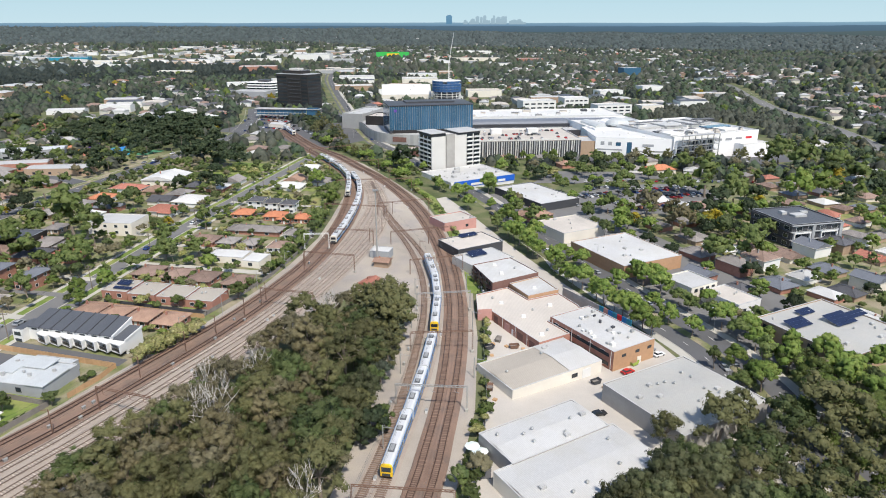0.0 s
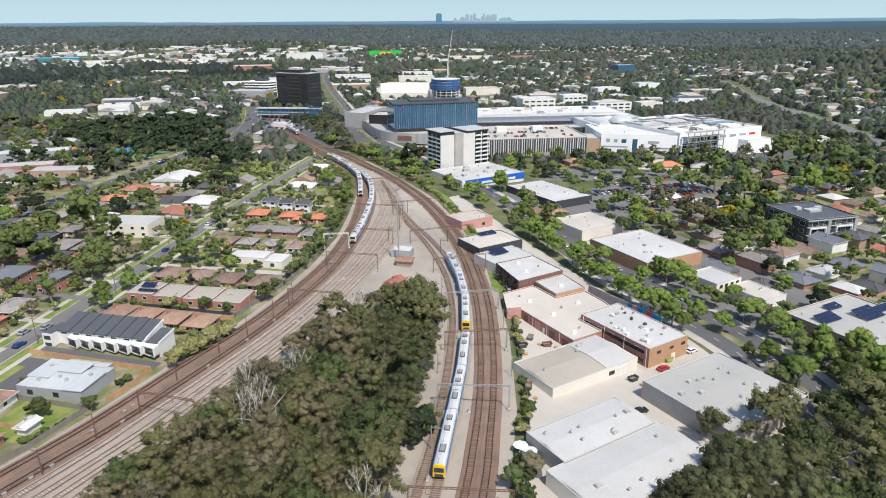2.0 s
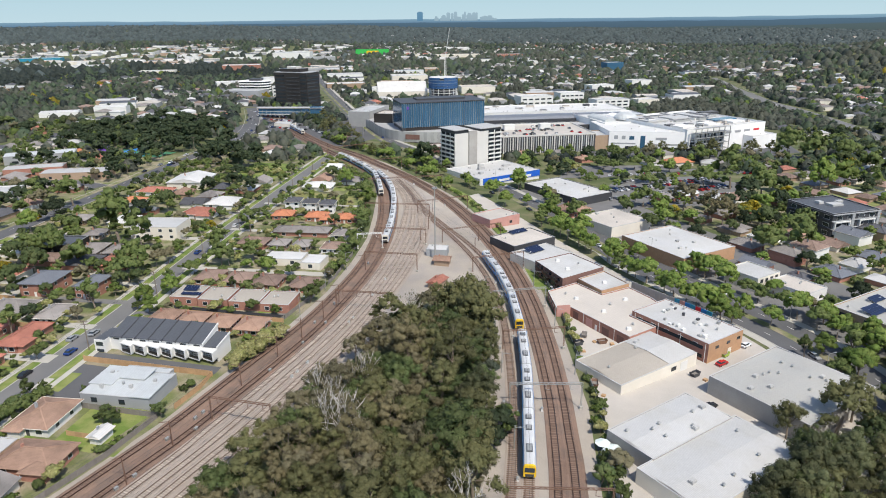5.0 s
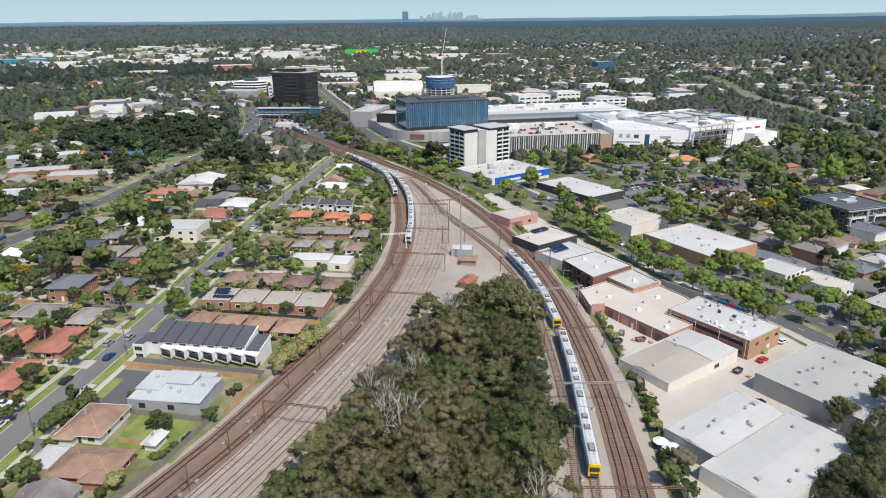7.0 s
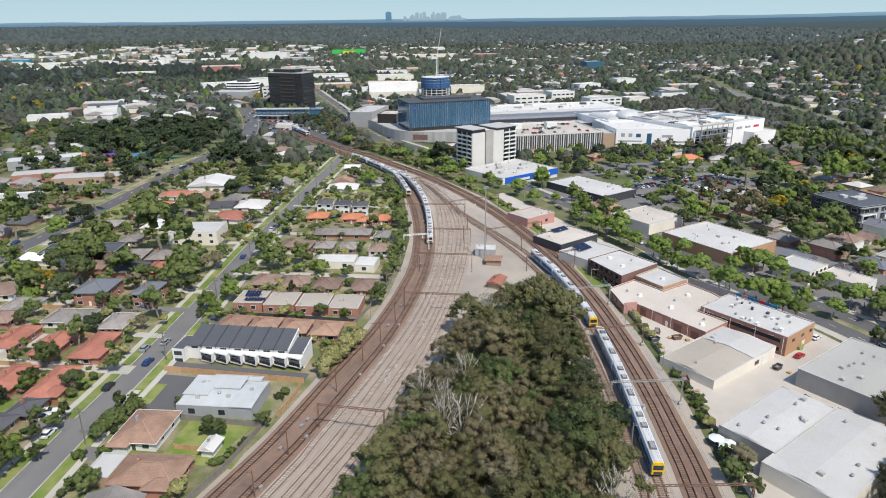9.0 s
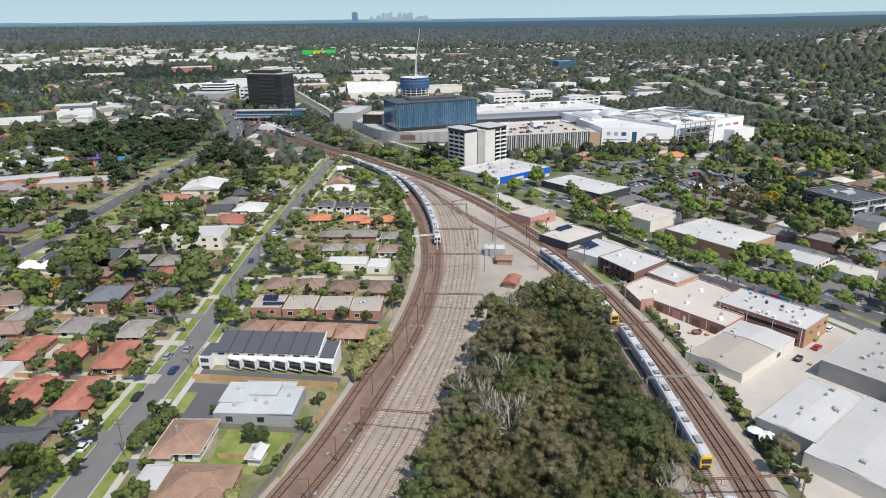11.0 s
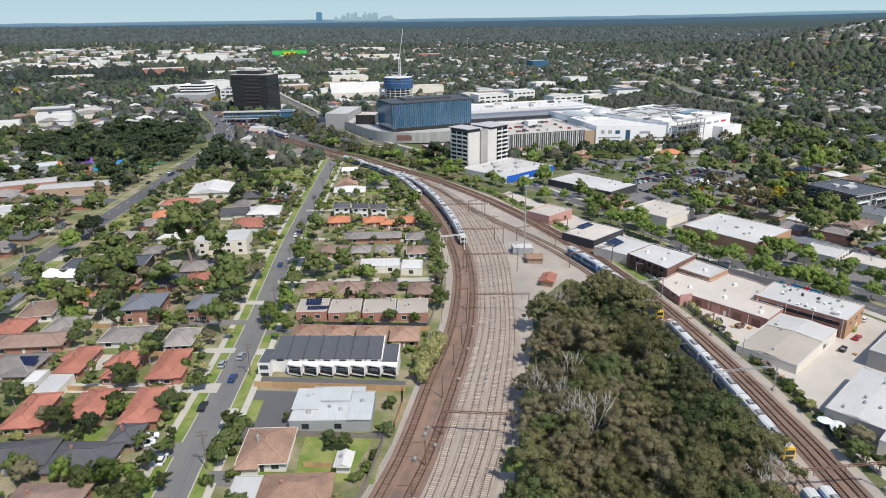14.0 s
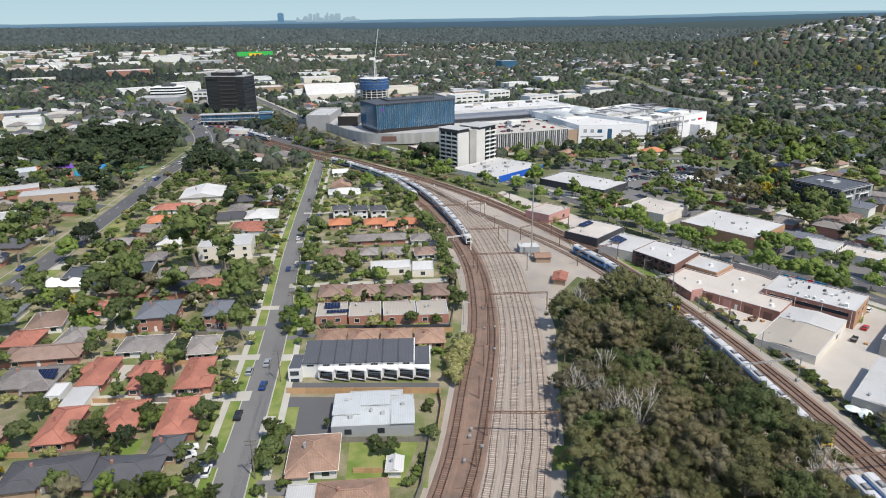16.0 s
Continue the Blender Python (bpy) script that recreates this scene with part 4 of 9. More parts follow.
def flat_block(name, x, y, rot, w, d, h, wall, roof, label, category, parapet=0.5, vents=0, seed=1, windows=(), storeys=1, slope=0.0, base=None, frame_mat="dframe", wsize=(1.6, 1.3), sill=1.0, doors=()):
    """A flat-roofed building: walls with a parapet, a sheet roof with a ridge fall, roof vents, windows."""
    rng = random.Random(seed)
    c, s = math.cos(radians(rot)), math.sin(radians(rot))
    g = gz(x, y) if base is None else base
    low = min(gz(x + c * u - s * v, y + s * u + c * v) for u in (-w / 2, w / 2) for v in (-d / 2, d / 2)) - g
    t = thing(name, x, y, g, rot, label, category)
    k = 0.28
    b = Build()
    top = h + parapet
    for x0, y0, x1, y1 in ((-w / 2, -d / 2, w / 2, -d / 2 + k), (-w / 2, d / 2 - k, w / 2, d / 2), (-w / 2, -d / 2 + k, -w / 2 + k, d / 2 - k), (w / 2 - k, -d / 2 + k, w / 2, d / 2 - k)):
        b.box(x0, y0, low - 0.3, x1, y1, top)
    part("wall", b, M[wall], t)
    b = Build()
    x0, x1, y0, y1 = -w / 2 + k, w / 2 - k, -d / 2 + k, d / 2 - k
    n = max(3, int(w / 4.5))
    for i in range(n):
        u0, u1 = x0 + (x1 - x0) * i / n, x0 + (x1 - x0) * (i + 1) / n
        b.face((u0, y0, h), (u1, y0, h), (u1, 0, h + slope), (u0, 0, h + slope))
        b.face((u0, 0, h + slope), (u1, 0, h + slope), (u1, y1, h), (u0, y1, h))
    b.face((x0, y1, h - 0.2), (x1, y1, h - 0.2), (x1, y0, h - 0.2), (x0, y0, h - 0.2))
    part("roof", b, M[roof], t)
    b = Build()
    for a0, c0, a1, c1 in ((-w / 2 - 0.04, -d / 2 - 0.04, w / 2 + 0.04, -d / 2 + k + 0.04), (-w / 2 - 0.04, d / 2 - k - 0.04, w / 2 + 0.04, d / 2 + 0.04), (-w / 2 - 0.04, -d / 2 + k + 0.04, -w / 2 + k + 0.04, d / 2 - k - 0.04), (w / 2 - k - 0.04, -d / 2 + k + 0.04, w / 2 + 0.04, d / 2 - k - 0.04)):
        b.box(a0, c0, top, a1, c1, top + 0.07)
    part("coping", b, M["steel" if wall in ("darkgrey", "black") else "greyroof"], t)
    for i in range(vents):
        vx, vy = rng.uniform(-0.4, 0.4) * w, rng.uniform(-0.4, 0.4) * d
        vz = h + slope * (1 - abs(vy) / (d / 2))
        b = Build()
        if i % 3 == 2:
            b.box(vx - 0.8, vy - 0.6, vz - 0.1, vx + 0.8, vy + 0.6, vz + 0.7)
            b.box(vx - 0.6, vy - 0.4, vz + 0.7, vx + 0.6, vy + 0.4, vz + 0.85)
            part("roof_unit", b, M["greyroof"], t)
        else:
            b.tube((vx, vy, vz - 0.1), (vx, vy, vz + 0.45), 0.3, 0.3, 8)
            b.tube((vx, vy, vz + 0.45), (vx, vy, vz + 0.85), 0.5, 0.22, 8)
            part("roof_vent", b, M["steel"], t)
    for f, spots in doors:
        for sp in spots:
            b = Build()
            b.box(-1.7, -0.08, low, 1.7, 0.04, low + 3.3)
            q = (sp - 0.5) * (w if f in "fb" else d)
            part("roller_door", b, M["greyroof" if int(sp * 10) % 2 else "white"], t, at={"f": pose(q, -d / 2, 0), "l": pose(-w / 2, -q, 0, 0, 0, -90), "r": pose(w / 2, q, 0, 0, 0, 90)}[f])
    for faces, spots in windows:
        for st in range(storeys):
            facade_windows(t, w, d, h, faces, spots, sill + st * h / storeys, wsize[0], wsize[1], frame_mat)
    TAKEN.append((x, y, w / 2, d / 2, rot))
    return t


def poly_block(name, outline, h, wall, roof, label, category, parapet=0.35, vents=()):
    """A flat-roofed building over an outline that runs counter-clockwise: walls with a parapet, roof sheets, coping and vents."""
    cx, cy = sum(p[0] for p in outline) / len(outline), sum(p[1] for p in outline) / len(outline)
    low = min(gz(x, y) for x, y in outline) - 0.3
    g = gz(cx, cy)
    t = thing(name, 0, 0, 0, 0, label, category)
    n, inner = len(outline), []
    for i in range(n):
        a, p, q = Vector(outline[i - 1]), Vector(outline[i]), Vector(outline[(i + 1) % n])
        d0, d1 = (p - a).normalized(), (q - p).normalized()
        m = Vector((-d0.y - d1.y, d0.x + d1.x))
        m *= 0.3 / max(0.2, m.dot(Vector((-d0.y, d0.x))))
        inner.append((p.x + m.x, p.y + m.y))
    top = g + h + parapet
    b = Build()
    for ring, z in ((outline, low), (outline, top), (inner, top), (inner, g + h - 0.3)):
        b.v.extend((x, y, z) for x, y in ring)
    b.f = [(r * n + i, r * n + (i + 1) % n, r * n + n + (i + 1) % n, r * n + n + i) for r in range(3) for i in range(n)]
    part("wall", b, M[wall], t)
    b = Build()
    b.face(*[(x, y, g + h) for x, y in inner])
    part("roof", b, M[roof], t)
    b = Build()
    for ring, z in ((outline, top + 0.005), (outline, top + 0.08), (inner, top + 0.08), (inner, top + 0.005)):
        b.v.extend((x, y, z) for x, y in ring)
    b.f = [(r * n + i, r * n + (i + 1) % n, r * n + n + (i + 1) % n, r * n + n + i) for r in range(3) for i in range(n)]
    part("coping", b, M["greyroof"], t)
    for k, (x, y) in enumerate(vents):
        b = Build()
        if k % 2:
            b.tube((x, y, g + h), (x, y, g + h + 0.5), 0.35, 0.35, 8)
            b.tube((x, y, g + h + 0.5), (x, y, g + h + 0.95), 0.55, 0.25, 8)
            part("roof_vent", b, M["steel"], t)
        else:
            b.hull([(x - 0.9, y - 0.6, g + h), (x + 0.9, y - 0.6, g + h), (x + 0.9, y + 0.6, g + h), (x - 0.9, y + 0.6, g + h)], [(x - 0.7, y - 0.5, g + h + 0.9), (x + 0.7, y - 0.5, g + h + 0.9), (x + 0.7, y + 0.5, g + h + 0.9), (x - 0.7, y + 0.5, g + h + 0.9)])
            part("roof_cooler", b, M["white"], t)
    for i in range(n):
        (x0, y0), (x1, y1) = outline[i], outline[(i + 1) % n]
        d = math.hypot(x1 - x0, y1 - y0)
        TAKEN.append(((x0 + x1) / 2, (y0 + y1) / 2, d / 2, 2.0, math.degrees(math.atan2(y1 - y0, x1 - x0))))
    TAKEN.append((cx, cy, 7, 7, 31))
    return t


def wall_items(t, a, b_, spots):
    """Doors, windows and pipes on a straight wall from a to b_ (outside on its right): (place 0 to 1, width, bottom, top, material, name)."""
    dx, dy = b_[0] - a[0], b_[1] - a[1]
    d = math.hypot(dx, dy)
    rot = math.degrees(math.atan2(dy, dx))
    for k, w, z0, z1, mt, name in spots:
        x, y = a[0] + dx * k, a[1] + dy * k
        b = Build()
        b.box(-w / 2, -0.09, z0, w / 2, 0.04, z1)
        part(name, b, M[mt], t, at=pose(x, y, gz(x, y), 0, 0, rot))


# ---- vehicles ----
def car_kind(paint, label, van=False):
    t = thing("parked_car", 0, 0, -400, 0, label, "car")
    b = Build()

    def profile(pts, hw, taper):
        low = [(px, -hw * (1 - taper * (pz > 0.9)), pz) for px, pz in pts]
        high = [(px, hw * (1 - taper * (pz > 0.9)), pz) for px, pz in pts]
        b.hull(low, high)
    profile([(-2.2, 0.3), (2.15, 0.3), (2.25, 0.6), (2.1, 0.78), (1.0, 0.92), (-1.9, 0.98), (-2.25, 0.85)], 0.9, 0.04)
    body = part("body", b, M[paint], t)
    b = Build()
    b.hull([(-1.85, -0.82, 0.95), (1.05, -0.82, 0.92), (1.05, 0.82, 0.92), (-1.85, 0.82, 0.95)], [(-1.45, -0.66, 1.42), (0.25, -0.66, 1.42), (0.25, 0.66, 1.42), (-1.45, 0.66, 1.42)])
    part("glazing", b, M["glass"], t)
    b = Build()
    b.hull([(-1.47, -0.67, 1.40), (0.27, -0.67, 1.40), (0.27, 0.67, 1.40), (-1.47, 0.67, 1.40)], [(-1.3, -0.6, 1.48), (0.1, -0.6, 1.48), (0.1, 0.6, 1.48), (-1.3, 0.6, 1.48)])
    part("roof", b, M[paint], t)
    for wx in (-1.35, 1.35):
        for wy in (-0.8, 0.8):
            b = Build()
            b.tube((wx, wy - 0.11, 0.32), (wx, wy + 0.11, 0.32), 0.32, 0.32, 10)
            part("wheel", b, M["tyre"], t)
    return t


CARS = [car_kind("car0", "white hatchback car parked up"), car_kind("car1", "black sedan car parked up"), car_kind("car2", "silver sedan car parked up"), car_kind("car3", "dark blue car parked up"), car_kind("car4", "red hatchback car parked up"), car_kind("car5", "grey sedan car parked up")]


PARKED = []


def park(i, x, y, rot, z=None):
    PARKED.append((math.hypot(x + 40, y - 60), i, pose(x, y, (gz(x, y) + 0.1) if z is None else z, 0, 0, rot)))


def settle_cars(singles):
    """The nearest cars as things of their own, the others joined by colour."""
    rows = sorted(PARKED, key=lambda r: r[0])
    for _, i, m in rows[:singles]:
        tagged(copy_thing(CARS[i], m), group="parked cars")
    packs = {}
    for _, i, m in rows[singles:]:
        for c in CARS[i].children:
            b = packs.setdefault(c.data.materials[0].name, (Build(), c.data.materials[0]))[0]
            n = len(b.v)
            b.v.extend(tuple(m @ v.co) for v in c.data.vertices)
            b.f.extend(tuple(n + k for k in f.vertices) for f in c.data.polygons)
    first = None
    for b, mt in packs.values():
        if first is None:
            first = solid("rows_of_cars", b, mt, "many cars parked in rows far off", "cars", kind="stuff")
        else:
            part("rows_part", b, mt, first, kind="stuff")

# ---- houses between the street and the railway, and west of the street ----
V = "red-tiled single-storey brick villa"
for i, (x, y, w, d, rot) in enumerate([(-163.1, 198.4, 7.4, 17, -10), (-175.7, 200.4, 7.2, 15.5, -10), (-189.3, 205.7, 7, 15.5, -10), (-166, 176.9, 7, 16.5, -8), (-178.4, 179.9, 7.8, 13.5, -9), (-192.9, 179.4, 7.6, 15.7, -8)]):
    house(x, y, rot, w, d, "redtile", "redbrick", label=V + (" beside a shared driveway" if i % 2 else " with a low front fence"), wing=(3.2, -d / 2 + 3.5, 5, 6) if i in (0, 3, 5) else (-3.0, 2.5, 5, 6))
for x, y, w, d, rot, roof, wall, lab, st in [
    (-178.5, 142.4, 15, 11, -12, "browntile", "redbrick", "brown-tiled brick house behind garden trees", 1),
    (-190.8, 160.9, 17.7, 9.5, -5, "darktile", "tanbrick", "wide house with a charcoal tiled roof", 1),
    (-174.8, 157.4, 14.5, 9.7, -12, "darktile", "tanbrick", "charcoal-tiled brick house near the street", 1),
    (-167.1, 164.5, 6.4, 8.1, -12, "darktile", "tanbrick", "small charcoal-tiled house front with a drive", 1),
    (-207.6, 222.3, 22, 10, -7, "browntile", "redbrick", "long low brown-tiled brick house", 1),
    (-207, 206.5, 15.8, 11.5, -11, "greytile", "tanbrick", "grey-tiled house with solar panels", 1),
    (-179.4, 221, 14.3, 10.5, -9, "greytile", "white", "grey-tiled white house", 1),
    (-162.4, 215.8, 8.6, 12, -8, "greytile", "white", "grey-tiled white house near the street", 1),
    (-177.7, 240.9, 12.1, 14, -6, "slate", "redbrick", "two-storey red brick house with a slate-grey roof", 2),
    (-158.6, 237.3, 7.5, 12, -12, "slate", "redbrick", "two-storey red brick townhouse with a slate-grey roof", 2),
    (-212.7, 246.7, 10.6, 13, 0, "browntile", "white", "brown-tiled white weatherboard house", 1),
    (-162, 266.9, 12.5, 11, -7, "redtile", "redbrick", "bright red-tiled house among trees", 1),
    (-178.8, 281.8, 9.9, 14, -4, "greytile", "tanbrick", "grey-brown tiled unit", 1),
    (-166.4, 281, 11.7, 12, -5, "greytile", "tanbrick", "grey-brown tiled unit", 1),
    (-149.6, 341, 17, 13, -12, "redtile", "white", "long building with a terracotta roof and white band", 1),
    (-188.2, 385.6, 20, 11, -9, "redtile", "white", "white house with a red roof", 1),
    (-192.5, 362.6, 13, 11, -8, "orangetile", "white", "orange-roofed white house", 1),
    (-143.3, 362, 16.4, 15, -5, "whiteroof", "white", "white-roofed weatherboard house", 1),
    (-204.8, 328, 9.5, 11, -4, "greytile", "tanbrick", "grey-tiled house behind trees", 1),
    (-186.8, 304.5, 8.2, 10, -3, "greytile", "tanbrick", "small grey-tiled house", 1),
    (-134.1, 153.4, 11.2, 13.5, -10, "tantile", "white", "tan-tiled white weatherboard house beside a hedge", 1),
    (-127.7, 136.2, 14.9, 10.5, -10, "tantile", "redbrick", "tan-tiled red brick house beside the lawn", 1),
    (-123.8, 212.6, 9, 9.4, -12, "tantile", "redbrick", "brown hip-roofed brick unit in a row", 1),
    (-113.9, 210.3, 9.2, 9.4, -12, "tantile", "redbrick", "brown hip-roofed brick unit in a row", 1),
    (-103.7, 208, 9.4, 9.7, -12, "tantile", "redbrick", "brown hip-roofed brick unit in a row", 1),
    (-93.3, 205.8, 9, 10, -12, "tantile", "redbrick", "brown hip-roofed brick unit at the end of a row", 1),
    (-119.2, 250.2, 9.6, 11, -10, "browntile", "redbrick", "dark brown-tiled brick unit", 1),
    (-107.3, 247.8, 10.2, 11, -10, "browntile", "redbrick", "dark brown-tiled brick unit", 1),
    (-95.8, 245.4, 10.4, 11, -11, "browntile", "redbrick", "dark brown-tiled brick unit", 1),
    (-81.5, 242.6, 9, 11, -13, "browntile", "redbrick", "dark brown-tiled brick unit near the railway", 1),
    (-111.5, 293.2, 13, 9.5, -9, "browntile", "redbrick", "brown-tiled brick house", 1),
    (-99.5, 290.9, 8.4, 9.5, -10, "greytile", "tanbrick", "grey-brown tiled unit", 1),
    (-89, 289.6, 8, 10, -12, "greytile", "tanbrick", "grey-brown tiled unit", 1),
    (-75, 286.6, 9.5, 10, -9, "browntile", "white", "brown-tiled white house near the railway", 1),
    (-92.5, 311.1, 27, 9.5, -9, "greytile", "redbrick", "long grey-tiled row of units", 1),
    (-71, 306, 12, 9.5, -12, "greytile", "white", "grey-tiled house near the railway", 1),
    (-106, 338.6, 10.5, 10.5, -6, "orangetile", "redbrick", "orange-tiled house", 1),
    (-88.6, 335.9, 11, 10, -6, "orangetile", "redbrick", "orange-tiled house", 1),
    (-73.2, 333.3, 10, 10, -9, "orangetile", "redbrick", "orange-tiled house near the railway", 1),
    (-103.5, 355.5, 8.3, 9.5, -5, "darktile", "white", "dark-roofed white two-storey townhouse", 2),
    (-94, 353, 8.3, 9.5, -5, "darktile", "white", "dark-roofed white two-storey townhouse", 2),
    (-84.6, 350.8, 8.3, 9.5, -5, "darktile", "white", "dark-roofed white two-storey townhouse", 2),
    (-95.9, 401.4, 18.2, 12, -6, "whiteroof", "cream", "long cream building with a pale roof", 1),
    (-82, 330, 8, 7, -8, "orangetile", "redbrick", "small orange-tiled house", 1)]:
    house(x, y, rot, w, d, roof, wall, storeys=st, label=lab, h=2.6, pitch=20, wing=((0.27 if int(x) % 2 else -0.27) * w, -0.36 * d, 0.44 * w, 0.52 * d) if 11 < w < 20 and st == 1 and "unit" not in lab else None)
for i, (x, y, w, d, rot) in enumerate([(-121.4, 231.4, 10.3, 11, -10), (-110.4, 229.2, 10.9, 11.5, -10), (-98.8, 227.3, 11.2, 11.5, -10), (-87.6, 225.4, 10.7, 12, -11)]):
    flat_block("house", x, y, rot, w, d, 3.2, "redbrick", "tanroof", "flat-roofed red brick villa unit in a row", "house", parapet=0.12, vents=2, seed=i, windows=(("f", (0.25, 0.7)),), frame_mat="frame")
zh = flat_block("house", -118, 166.4, -12, 20.3, 13.5, 3.2, "greywall", "zinc", "grey rendered house with a shiny zinc roof", "house", parapet=0.1, vents=2, seed=9, slope=0.7, windows=(("f", (0.2, 0.6)),))
for x0, y0, x1, y1, z in ((-10.3, -2.6, -3.4, 6.9, 4.25), (-3.6, 1.0, 4.2, 7.0, 4.45), (4.4, -7.0, 10.4, 3.2, 3.95)):
    b = Build()
    b.hull([(x0, y0, z - 0.5), (x1, y0, z - 0.5), (x1, y1, z - 0.35), (x0, y1, z - 0.35)], [(x0, y0, z - 0.25), (x1, y0, z - 0.25), (x1, y1, z), (x0, y1, z)])
    part("raised_roof", b, M["zinc"], zh)
for x0, y0 in ((-6, -4), (2, -3), (7, 0.5), (-7.5, 3)):
    b = Build()
    b.box(x0, y0, 3.3, x0 + 0.9, y0 + 0.7, 4.7)
    part("roof_unit", b, M["greyroof"], zh)
flat_block("house", -93.3, 271.4, -9, 16.4, 9.5, 3.0, "cream", "whiteroof", "white flat-roofed rendered unit", "house", parapet=0.1, windows=(("f", (0.3, 0.75)),))
flat_block("house", -80.8, 267.4, -13, 8.6, 10.5, 3.0, "cream", "whiteroof", "white flat-roofed unit near the railway", "house", parapet=0.1, windows=(("f", (0.5,)),))
flat_block("garage", -138.3, 138.4, -11, 6.1, 8.5, 2.6, "tanbrick", "greyroof", "pale metal-roofed garage beside the drive", "garage", parapet=0.08)
flat_block("garage", -191.9, 192.5, -10, 6.3, 9.7, 2.5, "cream", "greyroof", "pale metal-roofed garage in a row", "garage", parapet=0.08)
flat_block("garage", -198, 197.5, -10, 4.2, 7, 2.5, "white", "whiteroof", "small white flat-roofed garage", "garage", parapet=0.08)
house(-116.8, 145.3, -15, 3.4, 5.2, "whiteroof", "white", h=2.2, hip=False, label="small white garden shed on the lawn", detail=1, category="shed")
flat_block("house", -201, 287, -4, 32, 13, 4.0, "black", "darkroof", "long black modern house with a white edge", "house", parapet=0.25, windows=(("f", (0.2, 0.5, 0.8)),))
flat_block("house", -158.4, 308.4, -6, 22, 16, 6.0, "cream", "greyroof", "two-storey cream apartment house with a grey roof", "house", parapet=0.2, storeys=2, windows=(("f", (0.15, 0.4, 0.65, 0.88)), ("l", (0.3, 0.7))), frame_mat="frame")
for x, y in ((-220, 281.2), (-212.4, 279.6), (-205, 278)):
    house(x, y, -12, 7.4, 7.0, "mallwhite", "white", h=2.6, pitch=30, label="small white building with a peaked white roof", detail=1)
house(-174.4, 408, -4, 22, 24, "whiteroof", "cream", h=4.6, hip=False, pitch=12, label="large hall with a pale gabled roof")
flat_block("house", -116, 174.2, -12, 14, 4.2, 2.7, "greywall", "zinc", "low rear wing of the zinc-roofed house", "house", parapet=0.08)

# ---- factories and shops between railway and highway ----
flat_block("warehouse", 26.1, 144.8, 31, 31, 14.5, 5.3, "blockwall", "paleroof", "white-roofed factory with a patched sheet roof", "warehouse", parapet=0.15, vents=8, seed=3, slope=0.5)
flat_block("warehouse", 32.8, 130, 31, 38, 18.6, 5.4, "cream", "paleroof", "large white-roofed factory beside the trees", "warehouse", parapet=0.15, vents=5, seed=4, slope=0.6)
cw = flat_block("warehouse", 30.4, 183.7, 31, 35, 18.5, 3.5, "cream", "tanroof", "cream rendered workshop with a tan sheet roof", "warehouse", parapet=0.2, vents=4, seed=5, slope=0.7, windows=(("f", (0.68,)),), wsize=(2.2, 1.2), doors=(("f", (0.82,)),))
b = Build()
b.hull([(4.5, -8.9, 3.62), (17.1, -8.9, 3.62), (17.1, 0, 4.32), (4.5, 0, 4.32)], [(4.5, -8.9, 3.70), (17.1, -8.9, 3.70), (17.1, 0, 4.40), (4.5, 0, 4.40)])
b.hull([(4.5, 0, 4.32), (17.1, 0, 4.32), (17.1, 8.9, 3.62), (4.5, 8.9, 3.62)], [(4.5, 0, 4.40), (17.1, 0, 4.40), (17.1, 8.9, 3.70), (4.5, 8.9, 3.70)])
part("newer_roof", b, M["paleroof"], cw, "pale blue-grey replacement roof sheets")
flat_block("warehouse", 68.4, 163.5, 30, 33.5, 29.8, 5.8, "blockwall", "duskroof", "large grey block warehouse with vents on its roof", "warehouse", parapet=0.25, vents=12, seed=6, slope=0.4)
bf = flat_block("brick_factory", 53.7, 203.3, 31, 18.2, 31, 6.8, "redbrick", "paleroof", "two-storey red brick factory with a white roof", "factory", parapet=0.2, vents=7, seed=7, storeys=2, windows=(("l", (0.12, 0.3, 0.48, 0.66, 0.84)), ("f", (0.2, 0.7))), frame_mat="frame")
b = Build()
b.box(-9.12, -15.58, -0.6, 9.12, -15.5, 6.9)
part("end_wall", b, M["orangebrick"], bf, "orange brick end wall")
for u in (-5.5, 0.5, 6.0):
    b = Build()
    b.box(u, -15.66, 4.2, u + 1.8, -15.56, 5.2)
    part("end_window", b, M["glass"], bf)
b = Build()
b.box(1.6, -15.68, -0.6, 3.4, -15.56, 2.4)
part("end_door", b, M["cream"], bf)
# strip windows, pipes and clutter of the brick factory
for z in (1.2, 4.3):
    b = Build()
    b.box(-9.22, -13.5, z, -9.1, 13.5, z + 1.2)
    part("strip_window", b, M["glass"], bf)
for v in (-14.5, -5, 4, 14):
    b = Build()
    b.tube((-9.25, v, -0.4), (-9.25, v, 6.7), 0.09, 0.09, 6)
    part("downpipe", b, M["white"], bf)
rp = random.Random(6)
for k in range(16):
    u, v = rp.uniform(-7.5, 7.5), rp.uniform(-13, 13)
    b = Build()
    w, d, h = rp.uniform(0.5, 1.6), rp.uniform(0.5, 1.2), rp.uniform(0.4, 1.0)
    b.box(u - w / 2, v - d / 2, 6.75, u + w / 2, v + d / 2, 6.95 + h)
    part("roof_unit", b, M[rp.choice(("greyroof", "steel", "darkgrey", "white"))], bf)
